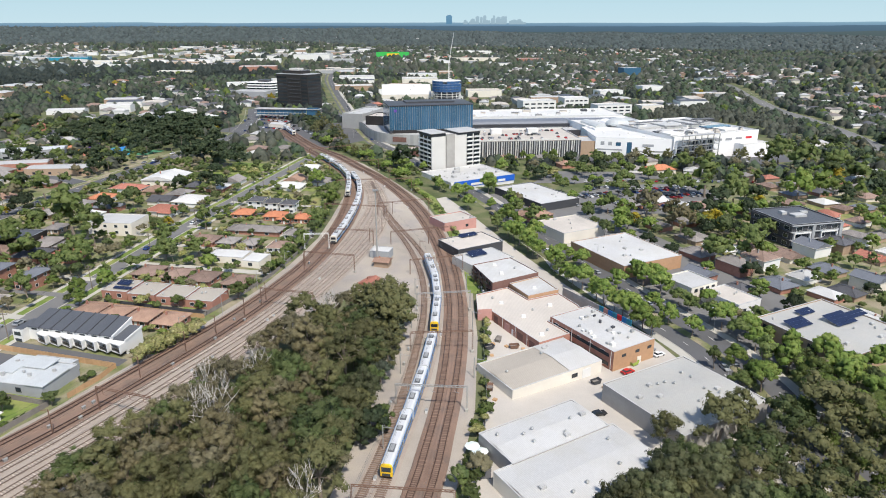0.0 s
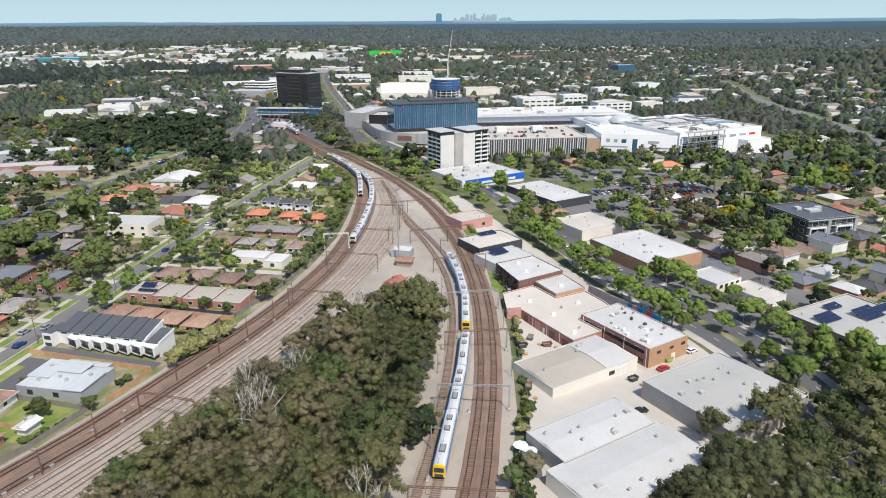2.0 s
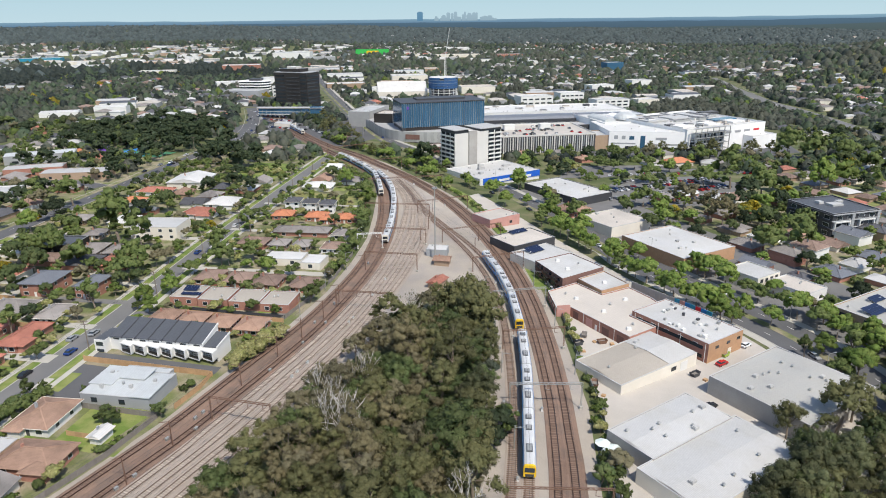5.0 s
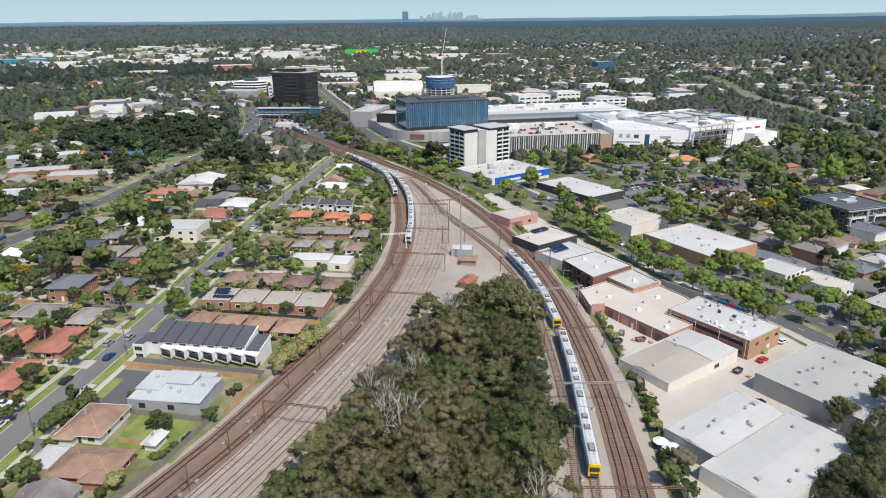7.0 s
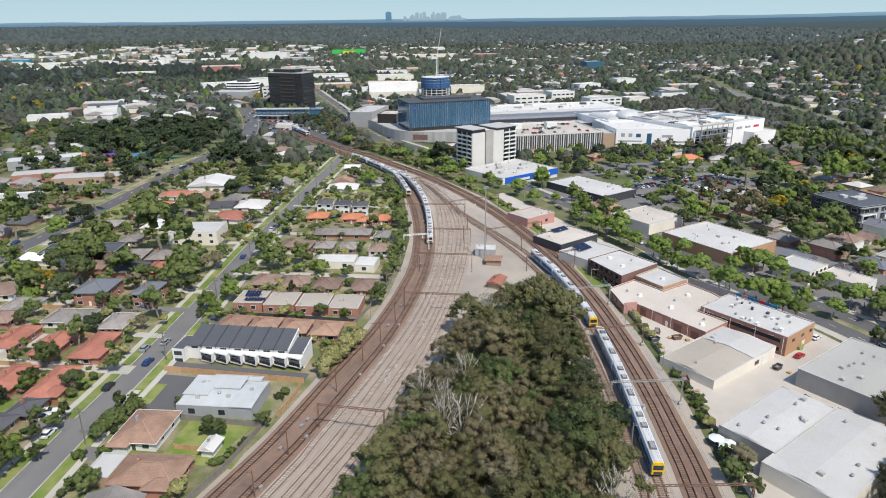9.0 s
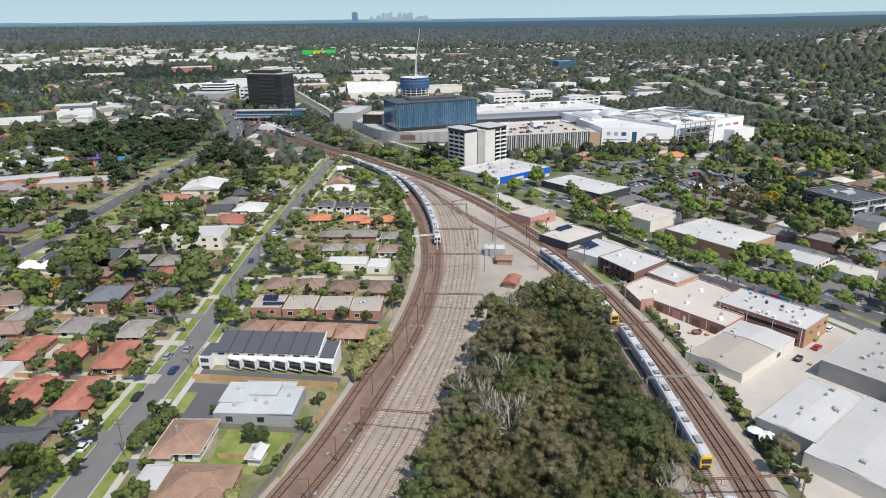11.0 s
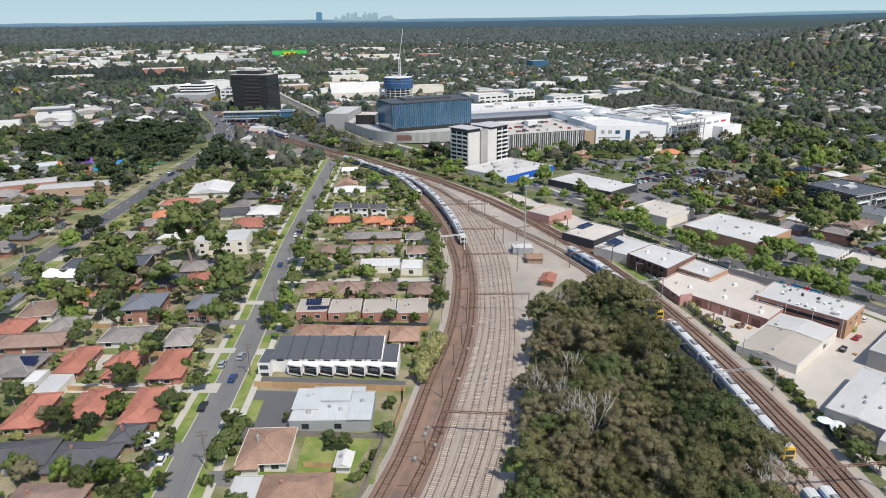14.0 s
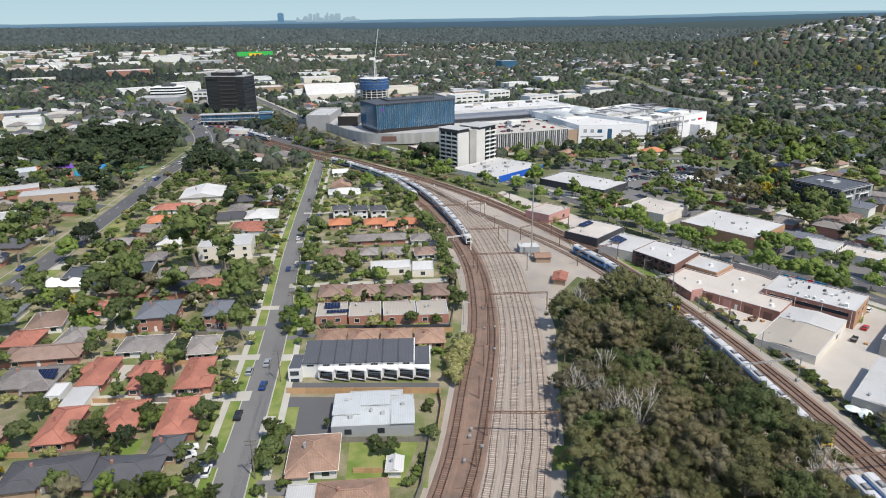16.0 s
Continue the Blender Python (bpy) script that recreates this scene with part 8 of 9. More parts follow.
ROADS = [(spline([(404, 597), (426, 695), (437, 801), (436, 870), (454, 986), (487, 1147)], 5), 11.0), (spline(STREET_A, 5), 4.5), (spline(STREET_B, 5), 10.0), (spline(CROSS_B, 5), 5.5), (spline(HWY, 5), 10.5), (spline(R2, 5), 6.0), (spline(L1, 5), 6.5)]


def off_road(x, y, r=0.0):
    return all(dist_line(x, y, l) > w + r for l, w in ROADS) and not inside(x, y, YARD)


GRID = {}
BACKLAWN = [(-128, 142), (-110, 137), (-105, 155), (-112, 158), (-125, 161), (-128, 176), (-143, 178), (-141, 154)]


def spaced(x, y, r):
    i, j = int(x // 8), int(y // 8)
    for a in (i - 1, i, i + 1):
        for b in (j - 1, j, j + 1):
            for px, py, pr in GRID.get((a, b), ()):
                if (x - px) ** 2 + (y - py) ** 2 < (r + pr) ** 2:
                    return False
    GRID.setdefault((i, j), []).append((x, y, r))
    return True


rng = random.Random(5)
# the wood in the fork of the railway
WOOD = [(-103, 70), (-36, 70), (-26, 118), (-23, 140), (-18.5, 165), (-16, 190), (-15, 208), (-20, 218), (-31, 222), (-42, 214), (-50, 203), (-57, 186), (-67, 162), (-74, 143), (-83, 121)]
tries = 0
while tries < 6000:
    tries += 1
    x, y = rng.uniform(-103, -12), rng.uniform(70, 224)
    q = rng.uniform(2.0, 3.3) if tries < 3000 else 2.1
    if inside(x, y, WOOD) and math.hypot(x + 59.5, y - 174.5) > 5.5 and math.hypot(x + 60, y - 158) > 4.5 and spaced(x, y, q):
        if rng.random() < 0.012:
            plant(DEAD, x, y, 1.0, rng)
        else:
            plant(GUM[:6] if x < -24 or y < 140 else GUM[:2] + GUM[6:] + GUM[3:4], x, y, q * rng.uniform(0.33, 0.43) * (1.12 if x > -27 - (y < 140) * 8 else 1.0), rng)

# houses further off, in rows
more = random.Random(77)
ROOFS = ["browntile", "greytile", "greytile", "darktile", "redtile", "tantile", "whiteroof", "greyroof", "browntile", "slate"]
WALLS = ["redbrick", "tanbrick", "white", "cream", "tanbrick", "redbrick"]
COLOUR = {"browntile": "brown-tiled", "greytile": "grey-tiled", "darktile": "charcoal-tiled", "redtile": "red-tiled", "tantile": "tan-tiled", "whiteroof": "white-roofed", "greyroof": "pale metal-roofed", "slate": "slate-grey-roofed"}
STUFF = {"redbrick": "red brick", "tanbrick": "tan brick", "white": "white weatherboard", "cream": "cream rendered"}


def suburb(x0, x1, y0, y1, rot, dx, dy, chance, detail):
    c, s = math.cos(radians(rot)), math.sin(radians(rot))
    n = int(max(x1 - x0, y1 - y0) / min(dx, dy)) + 2
    cx, cy = (x0 + x1) / 2, (y0 + y1) / 2
    for i in range(-n, n):
        for j in range(-n, n):
            u, v = i * dx + more.uniform(-1.5, 1.5), j * dy + more.uniform(-2, 2)
            x, y = cx + u * c - v * s, cy + u * s + v * c
            w, d = more.uniform(9, 14), more.uniform(9, 13)
            if x0 < x < x1 and y0 < y < y1 and more.random() < chance and clear(x, y, max(w, d) * 0.43) and off_road(x, y, max(w, d) * 0.5):
                rf, wl_ = more.choice(ROOFS), more.choice(WALLS)
                two = more.random() < 0.15
                house(x, y, rot + more.choice((0, 90)) + more.uniform(-3, 3), w, d, rf, wl_, h=2.6, pitch=more.uniform(18, 25), hip=more.random() < 0.7, storeys=2 if two else 1, detail=detail if y < 320 else 0, wing=(more.choice((-1, 1)) * w * 0.22, -d * 0.42, w * 0.5, d * 0.55) if detail and more.random() < 0.6 else None, label="%s %s %shouse among garden trees" % (COLOUR[rf], STUFF[wl_], "two-storey " if two else ""))


suburb(-330, -122, 120, 430, -10, 17, 19, 0.85, 1)
suburb(-330, -245, 200, 420, -16, 19, 21, 0.7, 0)
suburb(112, 330, 210, 395, 28, 18.5, 20.5, 0.85, 1)
suburb(150, 300, 150, 260, 28, 21, 23, 0.6, 0)
suburb(205, 400, 330, 470, 20, 20, 22, 0.7, 0)
suburb(-125, -62, 405, 470, -8, 18, 18, 0.5, 0)


def scatter(kinds, poly, count, r, size=(0.8, 1.15), gap=0.5, seed=1):
    g = random.Random(seed)
    xs, ys = [p[0] for p in poly], [p[1] for p in poly]
    done = 0
    for _ in range(count * 7):
        if done >= count:
            break
        x, y = g.uniform(min(xs), max(xs)), g.uniform(min(ys), max(ys))
        if inside(x, y, poly) and not inside(x, y, BACKLAWN) and clear(x, y, gap) and off_road(x, y, gap * 0.6) and spaced(x, y, r):
            plant(kinds, x, y, g.uniform(*size), g)
            done += 1


def trees_at(kinds, places):
    """Trees at their places: x, y and the crown's radius; one that would stand in a wall steps aside."""
    for x, y, r in places:
        for q in range(12):
            a, d = q * 2.4, 0.9 * math.sqrt(q)
            px, py = x + d * math.cos(a), y + d * math.sin(a)
            if clear(px, py, 0.5):
                src = rng.choice(kinds)
                plant([src], px, py, 0.86 * r / SPREAD[src.name], rng)
                GRID.setdefault((int(px // 8), int(py // 8)), []).append((px, py, min(r * 0.75, 4.0)))
                break


# gardens near the street
trees_at(GARDEN[:4], [(-173.4, 179.9, 3), (-158.8, 174.2, 3.7), (-184.8, 171.7, 3.7), (-188.2, 155.4, 3.4), (-173.7, 192.5, 4.2), (-169.5, 202, 3.2), (-194.1, 218.8, 3.1), (-216.6, 221.7, 5), (-222.6, 243.3, 6.3), (-199.2, 237.3, 5.6), (-190.1, 240.4, 5.2), (-219.3, 265.8, 4.7), (-188.8, 254.3, 6.1), (-198.7, 274.1, 4.7), (-150.8, 221, 4.1), (-171.9, 264.3, 3.4), (-163.8, 255.9, 3.3), (-128, 257.2, 3.9), (-137.3, 221.9, 2.1), (-158, 156.2, 3.1), (-144.4, 150.5, 2.5), (-144.2, 157.6, 2.4), (-143.8, 163.4, 2.2), (-117, 151.1, 2.8)])
trees_at(GARDEN[:4], [(-119.8, 155.6, 1.7), (-105.7, 154.2, 2.6)])
trees_at(SHRUB[:3], [(-186, 184.4, 2.2), (-208.8, 222.3, 3), (-104, 242.3, 3.7), (-120.7, 220.1, 2.1), (-140.4, 165.4, 1.8), (-115.4, 140.4, 1.6), (-172.3, 151, 2.4), (-164.2, 152.2, 1.8), (-168.6, 179.9, 1.8), (-154.5, 191.8, 1.7), (-156.7, 209.1, 2)])
trees_at(DARK, [(-176.6, 169.4, 3.4), (-168.7, 212.8, 3.5)])
trees_at(GARDEN[3:4], [(-183.8, 199, 1.6), (-156.9, 229.1, 2.7), (-129.9, 165.8, 1.3)])
trees_at(GOLD, [(-202.1, 258.2, 2.7)])
trees_at(GARDEN[5:] + PLANE[1:2], [(-211.4, 255.7, 2.7), (-130, 236, 4), (-131.8, 218.9, 4.1), (-167.1, 149.6, 2.4), (-178.3, 152.8, 3.1)])
trees_at(GARDEN[:2] + GARDEN[:4], [(-193.6, 278.6, 7.1), (-149.6, 247.4, 5.8), (-156.5, 250.9, 4.7), (-120, 268, 5.6)])
trees_at(GARDEN[:2] + GARDEN[5:], [(-171.7, 145.6, 3.7), (-167.6, 149.1, 3.3), (-161, 143.8, 3.5), (-160.7, 151.9, 3), (-172.4, 156.9, 2.6), (-155.5, 144.7, 2.2)])
# gardens west of the street and by the units
trees_at(GARDEN[:4], [(-222.9, 358.7, 6.4), (-239.7, 339, 5.5), (-240.1, 310.8, 8.5), (-186.4, 326.3, 4.5), (-168.2, 347, 6.8), (-174.6, 259.3, 5.9), (-202.4, 263.7, 5.6), (-191.3, 237.6, 5.6), (-191.7, 257.2, 5.5), (-117.8, 312.9, 5), (-116, 266.4, 4.3), (-88.4, 286.4, 5.3), (-66.2, 306.6, 4.6), (-64.5, 329.3, 4.6), (-69.1, 261.9, 3.5), (-77.4, 228.6, 3.7), (-89.5, 418.5, 5.4), (-128.9, 254.7, 4.2)])
trees_at(DARK, [(-218.9, 332.1, 7.2), (-178.8, 337.3, 6.4), (-159, 388.6, 6.2), (-144.5, 394.3, 5.5), (-132.9, 385.2, 6)])
trees_at(GOLD, [(-226.9, 329.5, 2.8), (-206.9, 259.7, 2.8), (-137.8, 317.1, 3.1)])
trees_at(GARDEN[5:] + PLANE[1:2], [(-220.9, 311.9, 6.3), (-217.3, 264.1, 4.5), (-125, 325.7, 3.2), (-63, 366.9, 4.8), (-79.9, 411.1, 5.7), (-135.7, 227.1, 4.8)])
trees_at(SHRUB[:3], [(-205.6, 317.7, 6.2), (-200.1, 239.1, 5.7), (-108.3, 263.4, 3.1), (-99.2, 263.4, 3.8), (-97.2, 311.8, 4.4), (-85.9, 311.4, 4.4), (-105.6, 247.6, 3.8), (-99.1, 246.7, 2.9)])
trees_at(GARDEN[:2] + GARDEN[:4], [(-169.3, 289.3, 7.9), (-158, 282.8, 6.2), (-150.8, 258.6, 7.1), (-145.4, 245.4, 4.1), (-202.9, 276.7, 6.6), (-191.9, 274.2, 6.8), (-123.4, 281.2, 6.2), (-107.5, 274.2, 4.9)])
trees_at(GARDEN[3:4], [(-131.8, 239.9, 3.1)])
# gardens and car parks east of the highway
trees_at(GUM[2:3] + GUM[4:5], [(113.2, 353.2, 7.6), (126.2, 349, 8), (123.9, 327.2, 7.6), (129.5, 322.6, 7.3)])
trees_at(GOLD, [(144.7, 339.2, 6.3), (191.7, 386.4, 4.5)])
trees_at(GARDEN[:2] + DARK[2:], [(166.1, 324.8, 7.7), (126.7, 282.6, 7.6), (147.7, 302.3, 7.2), (178.4, 390.5, 12), (163.8, 382.5, 8.5), (292.8, 458.3, 9.1), (297.7, 489.9, 10.5), (270.9, 492.7, 12.8), (266.2, 515.4, 11.6)])
trees_at(GARDEN[:4], [(138.4, 278, 7.9), (143.9, 323.2, 6.1), (168.4, 411.9, 9), (150.8, 412.1, 8.1), (121.6, 283.6, 5.4), (111, 405.9, 6.5), (113.4, 390.5, 5.2), (77.3, 417.4, 5.7), (50, 343.9, 7), (39.9, 378.2, 4.5)])
trees_at(GARDEN[5:] + PLANE[1:2], [(225.8, 407.6, 12.1), (241.5, 411.6, 8.9), (34.1, 339.2, 7.1), (46.1, 314.8, 7.6)])
# trees over the highway and at the foot of the warehouses
# dense trees at the foot of the shopping centre, and those on its car park
trees_at(GARDEN[:2] + DARK[2:], [(108.8, 502.9, 6), (121.3, 515.9, 6.5), (120.5, 500.2, 6), (118.7, 485.6, 5.5), (135.6, 507.8, 6), (101.6, 470.8, 5), (104.1, 461.2, 5), (100.1, 510, 5.5), (98.6, 479, 5.5), (121, 426, 7.5), (123.6, 418, 5), (103.2, 426.8, 4), (63.2, 467.3, 5.5), (67.7, 455.3, 5), (50.2, 471.6, 5), (52.4, 500.6, 4.5), (156, 424.3, 6.5), (192.7, 474, 7), (182.6, 493.9, 7), (95.5, 367.8, 6.5)])
trees_at(SHRUB[3:] + GARDEN[5:], [(78.7, 471.1, 3.5), (78.3, 460.5, 3.8), (78.9, 452.1, 3.6), (79.3, 442.1, 3.4), (82.5, 435.3, 3.6), (90.5, 442.4, 3.2)])
# clipped bushes in the front gardens of the brick units
trees_at(SHRUB, [(-157.8, 195.7, 1.5), (-156.7, 190.7, 1.6), (-156.1, 199.5, 1.7), (-155.6, 204.6, 1.8), (-158.5, 200.1, 1.1), (-154.9, 193.7, 1.3), (-161.3, 189, 0.9), (-156.7, 209.2, 1.9), (-158.6, 213.3, 1.8), (-157.2, 186.6, 1.3), (-157.6, 181, 1.8), (-158.4, 177, 1.7), (-159.2, 172.8, 1.8), (-160.4, 168.4, 1.6)])
trees_at(PLANE + GARDEN[5:], [(95.4, 172.9, 5.7), (108.9, 184.7, 5.9), (110, 173.1, 5.9), (122.8, 188.7, 5.9), (120.4, 173.4, 6), (135.2, 191, 5.9), (135.5, 180.5, 6.4), (123.4, 163, 6.3), (105.5, 199.4, 4.7), (118.8, 201, 4.8), (151.4, 203.4, 5.9)])
trees_at(GARDEN[1:2], [(109.3, 159.7, 5.6), (102.4, 205.5, 4.7), (89.2, 172.4, 3.8)])
trees_at(GARDEN[3:4], [(87.1, 187.2, 2.6), (102.1, 185.8, 3.6)])
trees_at(GUM[:1] + GUM[1:2] + GUM[3:4] + GUM[5:6] + GUM[7:], [(48.7, 134.2, 5.3), (57.1, 132.4, 5.8), (71.3, 145.9, 6.9), (76, 134.7, 6.7), (79.3, 152.8, 5.2), (88.3, 145.9, 7.2), (99.9, 150.8, 7.5), (88.8, 132.6, 6.8), (106.9, 145.9, 7.1), (98.5, 130.5, 6.6), (109.9, 138.8, 6.1), (57.7, 145.3, 4.5)])
TAKEN.append((-118, 181.5, 24, 6.5, -13.5))
BLOCK = [(-145, 100), (-118, 100), (-100, 170), (-84, 212), (-70, 260), (-64, 320), (-66, 400), (-78, 455), (-108, 500), (-118, 400), (-132, 290), (-140, 215), (-150, 150)]
WEST = [(-300, 100), (-158, 100), (-152, 180), (-140, 265), (-124, 390), (-112, 460), (-200, 470), (-235, 320), (-262, 190)]
scatter(GARDEN, BLOCK, 48, 1.7, (0.5, 0.85), 1.4, 3)
scatter(SHRUB, BLOCK, 210, 1.0, (0.7, 1.3), 0.9, 4)
scatter(GARDEN, WEST, 215, 1.8, (0.6, 1.0), 1.3, 5)
scatter(SHRUB, WEST, 380, 1.0, (0.7, 1.3), 0.8, 6)
FARWEST = [(-520, 200), (-262, 170), (-240, 300), (-212, 470), (-300, 640), (-560, 640)]
scatter(GARDEN + DARK[2:], FARWEST, 560, 2.5, (0.9, 1.35), 1.0, 7)
TAKEN.append((-268, 488, 30, 15, 4))
PARK = [(-330, 560), (-262, 500), (-200, 455), (-150, 412), (-132, 416), (-142, 460), (-172, 520), (-204, 560), (-212, 640), (-300, 660)]
# Dark park trees, planted thicker so that their colour also stands for cloud shade.
scatter(DARK, PARK, 170, 2.9, (0.7, 1.05), 3.0, 8)
# More dark kinds here and in the next patch, in place of cloud shade.
scatter(DARK[2:] + GARDEN[:2], [(-345, 330), (-250, 300), (-240, 390), (-345, 395)], 100, 2.6, (0.7, 1.0), 1.0, 29)
scatter(DARK[1:] + GARDEN[:2], [(-300, 420), (-205, 400), (-205, 470), (-300, 520)], 100, 2.8, (0.7, 1.0), 3.0, 19)
scatter(DARK[2:] + GARDEN[:3], [(-128, 470), (-112, 480), (-104, 500), (-100, 590), (-112, 600), (-122, 520)], 14, 2.6, (0.6, 0.9), 1.5, 9)
scatter(GUM[:2] + GUM[5:6] + DARK[2:], [(-66, 494), (-54, 516), (-82, 582), (-112, 690), (-150, 690), (-120, 604), (-92, 545)], 34, 2.8, (0.7, 1.0), 1.0, 33)
scatter(GUM[1:2] + DARK[2:] + GARDEN[:2], [(-46, 476), (-14, 438), (4, 470), (-14, 524), (-40, 524)], 30, 2.4, (0.6, 0.9), 1.0, 34)
# beside the railway
for pts, off, kinds, k0, k1, st in ((L1, 8.2, SHRUB + GARDEN[:2], 0.30, 0.62, 3.1), (R2, -9.0, SHRUB, 0.10, 0.72, 3.4), (R2, -10.5, PLANE[:2] + GARDEN[:1], 0.44, 0.72, 6.0)):
    ln = spline(pts, st)
    for x, y, a in ln[int(len(ln) * k0):int(len(ln) * k1)]:
        o = off + rng.uniform(-1.2, 1.2)
        x, y = x - math.sin(a) * o, y + math.cos(a) * o
        if clear(x, y, 0.8) and rng.random() < 0.8 and not (x < -70 and 160 < y < 212):
            plant(kinds, x, y, rng.uniform(0.6, 1.1), rng)
TAKEN.pop()
# hedge of tall grass and bushes beside the railway at the townhouses
for k in range(8, 42):
    plant(SHRUB[3:], -95.5 + k * 0.30 + rng.uniform(-1.8, 1.8), 173 + k * 0.72 + rng.uniform(-1, 1), rng.uniform(0.9, 1.6), rng)
# along the highway
ln = spline(HWY, 5.6)
for i, (x, y, a) in enumerate(ln):
    if 100 < y < 700:
        for o, kinds, pr, sz in ((-14, PLANE + GARDEN[:2], 0.8 if y < 300 else 0.32, 1.2), (-20, PLANE + GARDEN, 0.36 if y < 300 else 0.2, 1.05), (0, PLANE[:2], 0.4 if y < 300 else 0.16, 1.0), (13, PLANE + GARDEN[:1], 0.0 if y < 215 else 0.88 if y < 330 else 0.3, 1.18)):
            qx, qy = x - math.sin(a) * (o + rng.uniform(-1, 1)), y + math.cos(a) * (o + rng.uniform(-1, 1))
            if rng.random() < pr and clear(qx, qy, 2.2):
                plant(kinds if y < 470 else kinds + DARK, qx, qy, sz * rng.uniform(0.85, 1.1), rng)
                GRID.setdefault((int(qx // 8), int(qy // 8)), []).append((qx, qy, 2))
# big trees at the foot of the factories and over the highway
scatter(GUM[7:] + GUM[1:2] + GUM[:1] + GUM[3:4], [(28, 84), (34, 106), (42, 117), (54, 125), (67, 134), (84, 143), (96, 146), (94, 84)], 90, 2.4, (0.85, 1.2), 0.3, 10)
scatter(GUM[1:2] + GUM[7:] + PLANE, [(112, 84), (107, 150), (104, 192), (122, 190), (165, 176), (190, 90)], 170, 2.1, (0.8, 1.15), 0.8, 11)
EAST = [(112, 200), (98, 235), (110, 262), (70, 345), (66, 372), (110, 385), (235, 360), (250, 440), (430, 520), (560, 420), (420, 160), (200, 120), (150, 200)]
scatter(GARDEN[:4] + GARDEN[5:] + PLANE[:1] + DARK[2:], EAST, 620, 2.0, (0.8, 1.2), 0.8, 12)
scatter(PLANE[:2], [(72, 390), (100, 436), (165, 450), (190, 420), (140, 372), (95, 366)], 8, 3.6, (0.7, 1.0), 0.5, 22)
# Dark kinds mixed in, their colour standing for cloud shade on this slope.
scatter(DARK[2:] + GARDEN, [(250, 380), (600, 380), (640, 640), (330, 640), (300, 520)], 330, 2.7, (0.9, 1.3), 0.8, 23)
scatter(GUM[5:6], [(140, 500), (290, 530), (295, 552), (150, 525)], 12, 2.6, (0.9, 1.2), 0.5, 24)
scatter(GARDEN[:2] + PLANE[:1] + DARK[2:], [(134, 322), (185, 330), (212, 360), (205, 420), (172, 392), (140, 360)], 26, 2.6, (0.85, 1.15), 0.6, 13)
scatter(PLANE + GARDEN[:2], [(66, 384), (72, 388), (101, 436), (165, 452), (190, 424), (196, 428), (168, 460), (98, 442)], 20, 2.4, (0.7, 1.0), 0.5, 25)
scatter(PLANE[:2] + GARDEN, [(20, 470), (60, 450), (110, 470), (240, 430), (310, 470), (320, 540), (200, 530), (130, 520), (60, 530)], 64, 2.6, (0.9, 1.4), 1.0, 14)
scatter(GOLD, EAST, 12, 2.0, (0.8, 1.1), 1.0, 15)
scatter(GOLD, WEST, 5, 1.6, (0.5, 0.7), 1.0, 16)
scatter(SHRUB, EAST, 160, 1.2, (0.9, 1.5), 0.8, 17)
scatter(SHRUB + GARDEN, [(2, 122), (8, 122), (9.5, 135), (5, 135)], 9, 0.9, (0.6, 0.9), 0.4, 18)
for x, y, k in ((-16, 150, 1.0), (-15.5, 147, 0.9), (-12.5, 214, 0.75), (-14, 211, 0.8), (-21, 236, 0.5)):
    plant(GARDEN[:2], x, y, k, rng)
for x, y, k in ((-57.5, 141, 1.15), (-54, 139, 1.0), (-61, 143.5, 1.0), (-53, 167, 1.1), (-60, 156, 1.0), (-65, 160, 0.9)):
    plant(DEAD, x, y, k, rng)
plant(GARDEN[:1], -119.3, 151.5, 0.6, rng)
plant(GARDEN[:1], -107.3, 155.2, 0.55, rng)
for k in range(9):
    plant(SHRUB[:2], -146.2 + k * 0.62 + rng.uniform(-0.5, 0.5), 153.5 + k * 1.5, rng.uniform(1.0, 1.5), rng)
for k in range(14):
    x, y = -111 + k * 1.05, 150 + k * 2.1
    if not 160 < y < 178:
        plant(SHRUB[:3], x - 2.6 + rng.uniform(-0.7, 0.7), y - 10 + rng.uniform(-0.8, 0.8), rng.uniform(0.5, 0.9), rng)
plant(DARK[2:], -18.3, 145.5, 0.86, rng)
plant(DARK[2:], -19.6, 141.5, 0.7, rng)
for x, y in ((-17.5, 176), (-17, 183), (-16, 190), (-16.5, 197)):
    plant(GUM[5:6], x, y, 1.0, rng)
for x, y in ((-23, 212), (-20.5, 206), (-19, 199)):
    plant(GUM[1:2], x, y, 0.85, rng)
for x, y, k in ((37.5, 117.0, 0.95), (42.5, 120.0, 1.0), (48.0, 122.5, 1.1), (53.0, 125.5, 1.1), (47.5, 116.5, 1.05), (33.0, 111.5, 0.9)):
    plant(GUM[7:], x, y, k, rng)

# ---- the distance ----
fr = np.random.RandomState(11)


def field(count, r0, r1, a0, a1):
    """Random places in a ring sector seen from the origin; angles in degrees from +y to the right."""
    r = np.sqrt(fr.uniform(r0 ** 2, r1 ** 2, count))
    a = np.radians(fr.uniform(a0, a1, count))
    return [(float(q * math.sin(b)), float(q * math.cos(b))) for q, b in zip(r, a)]


def density(x, y, s, seed):
    return noise.noise(Vector((x / s, y / s, seed)))


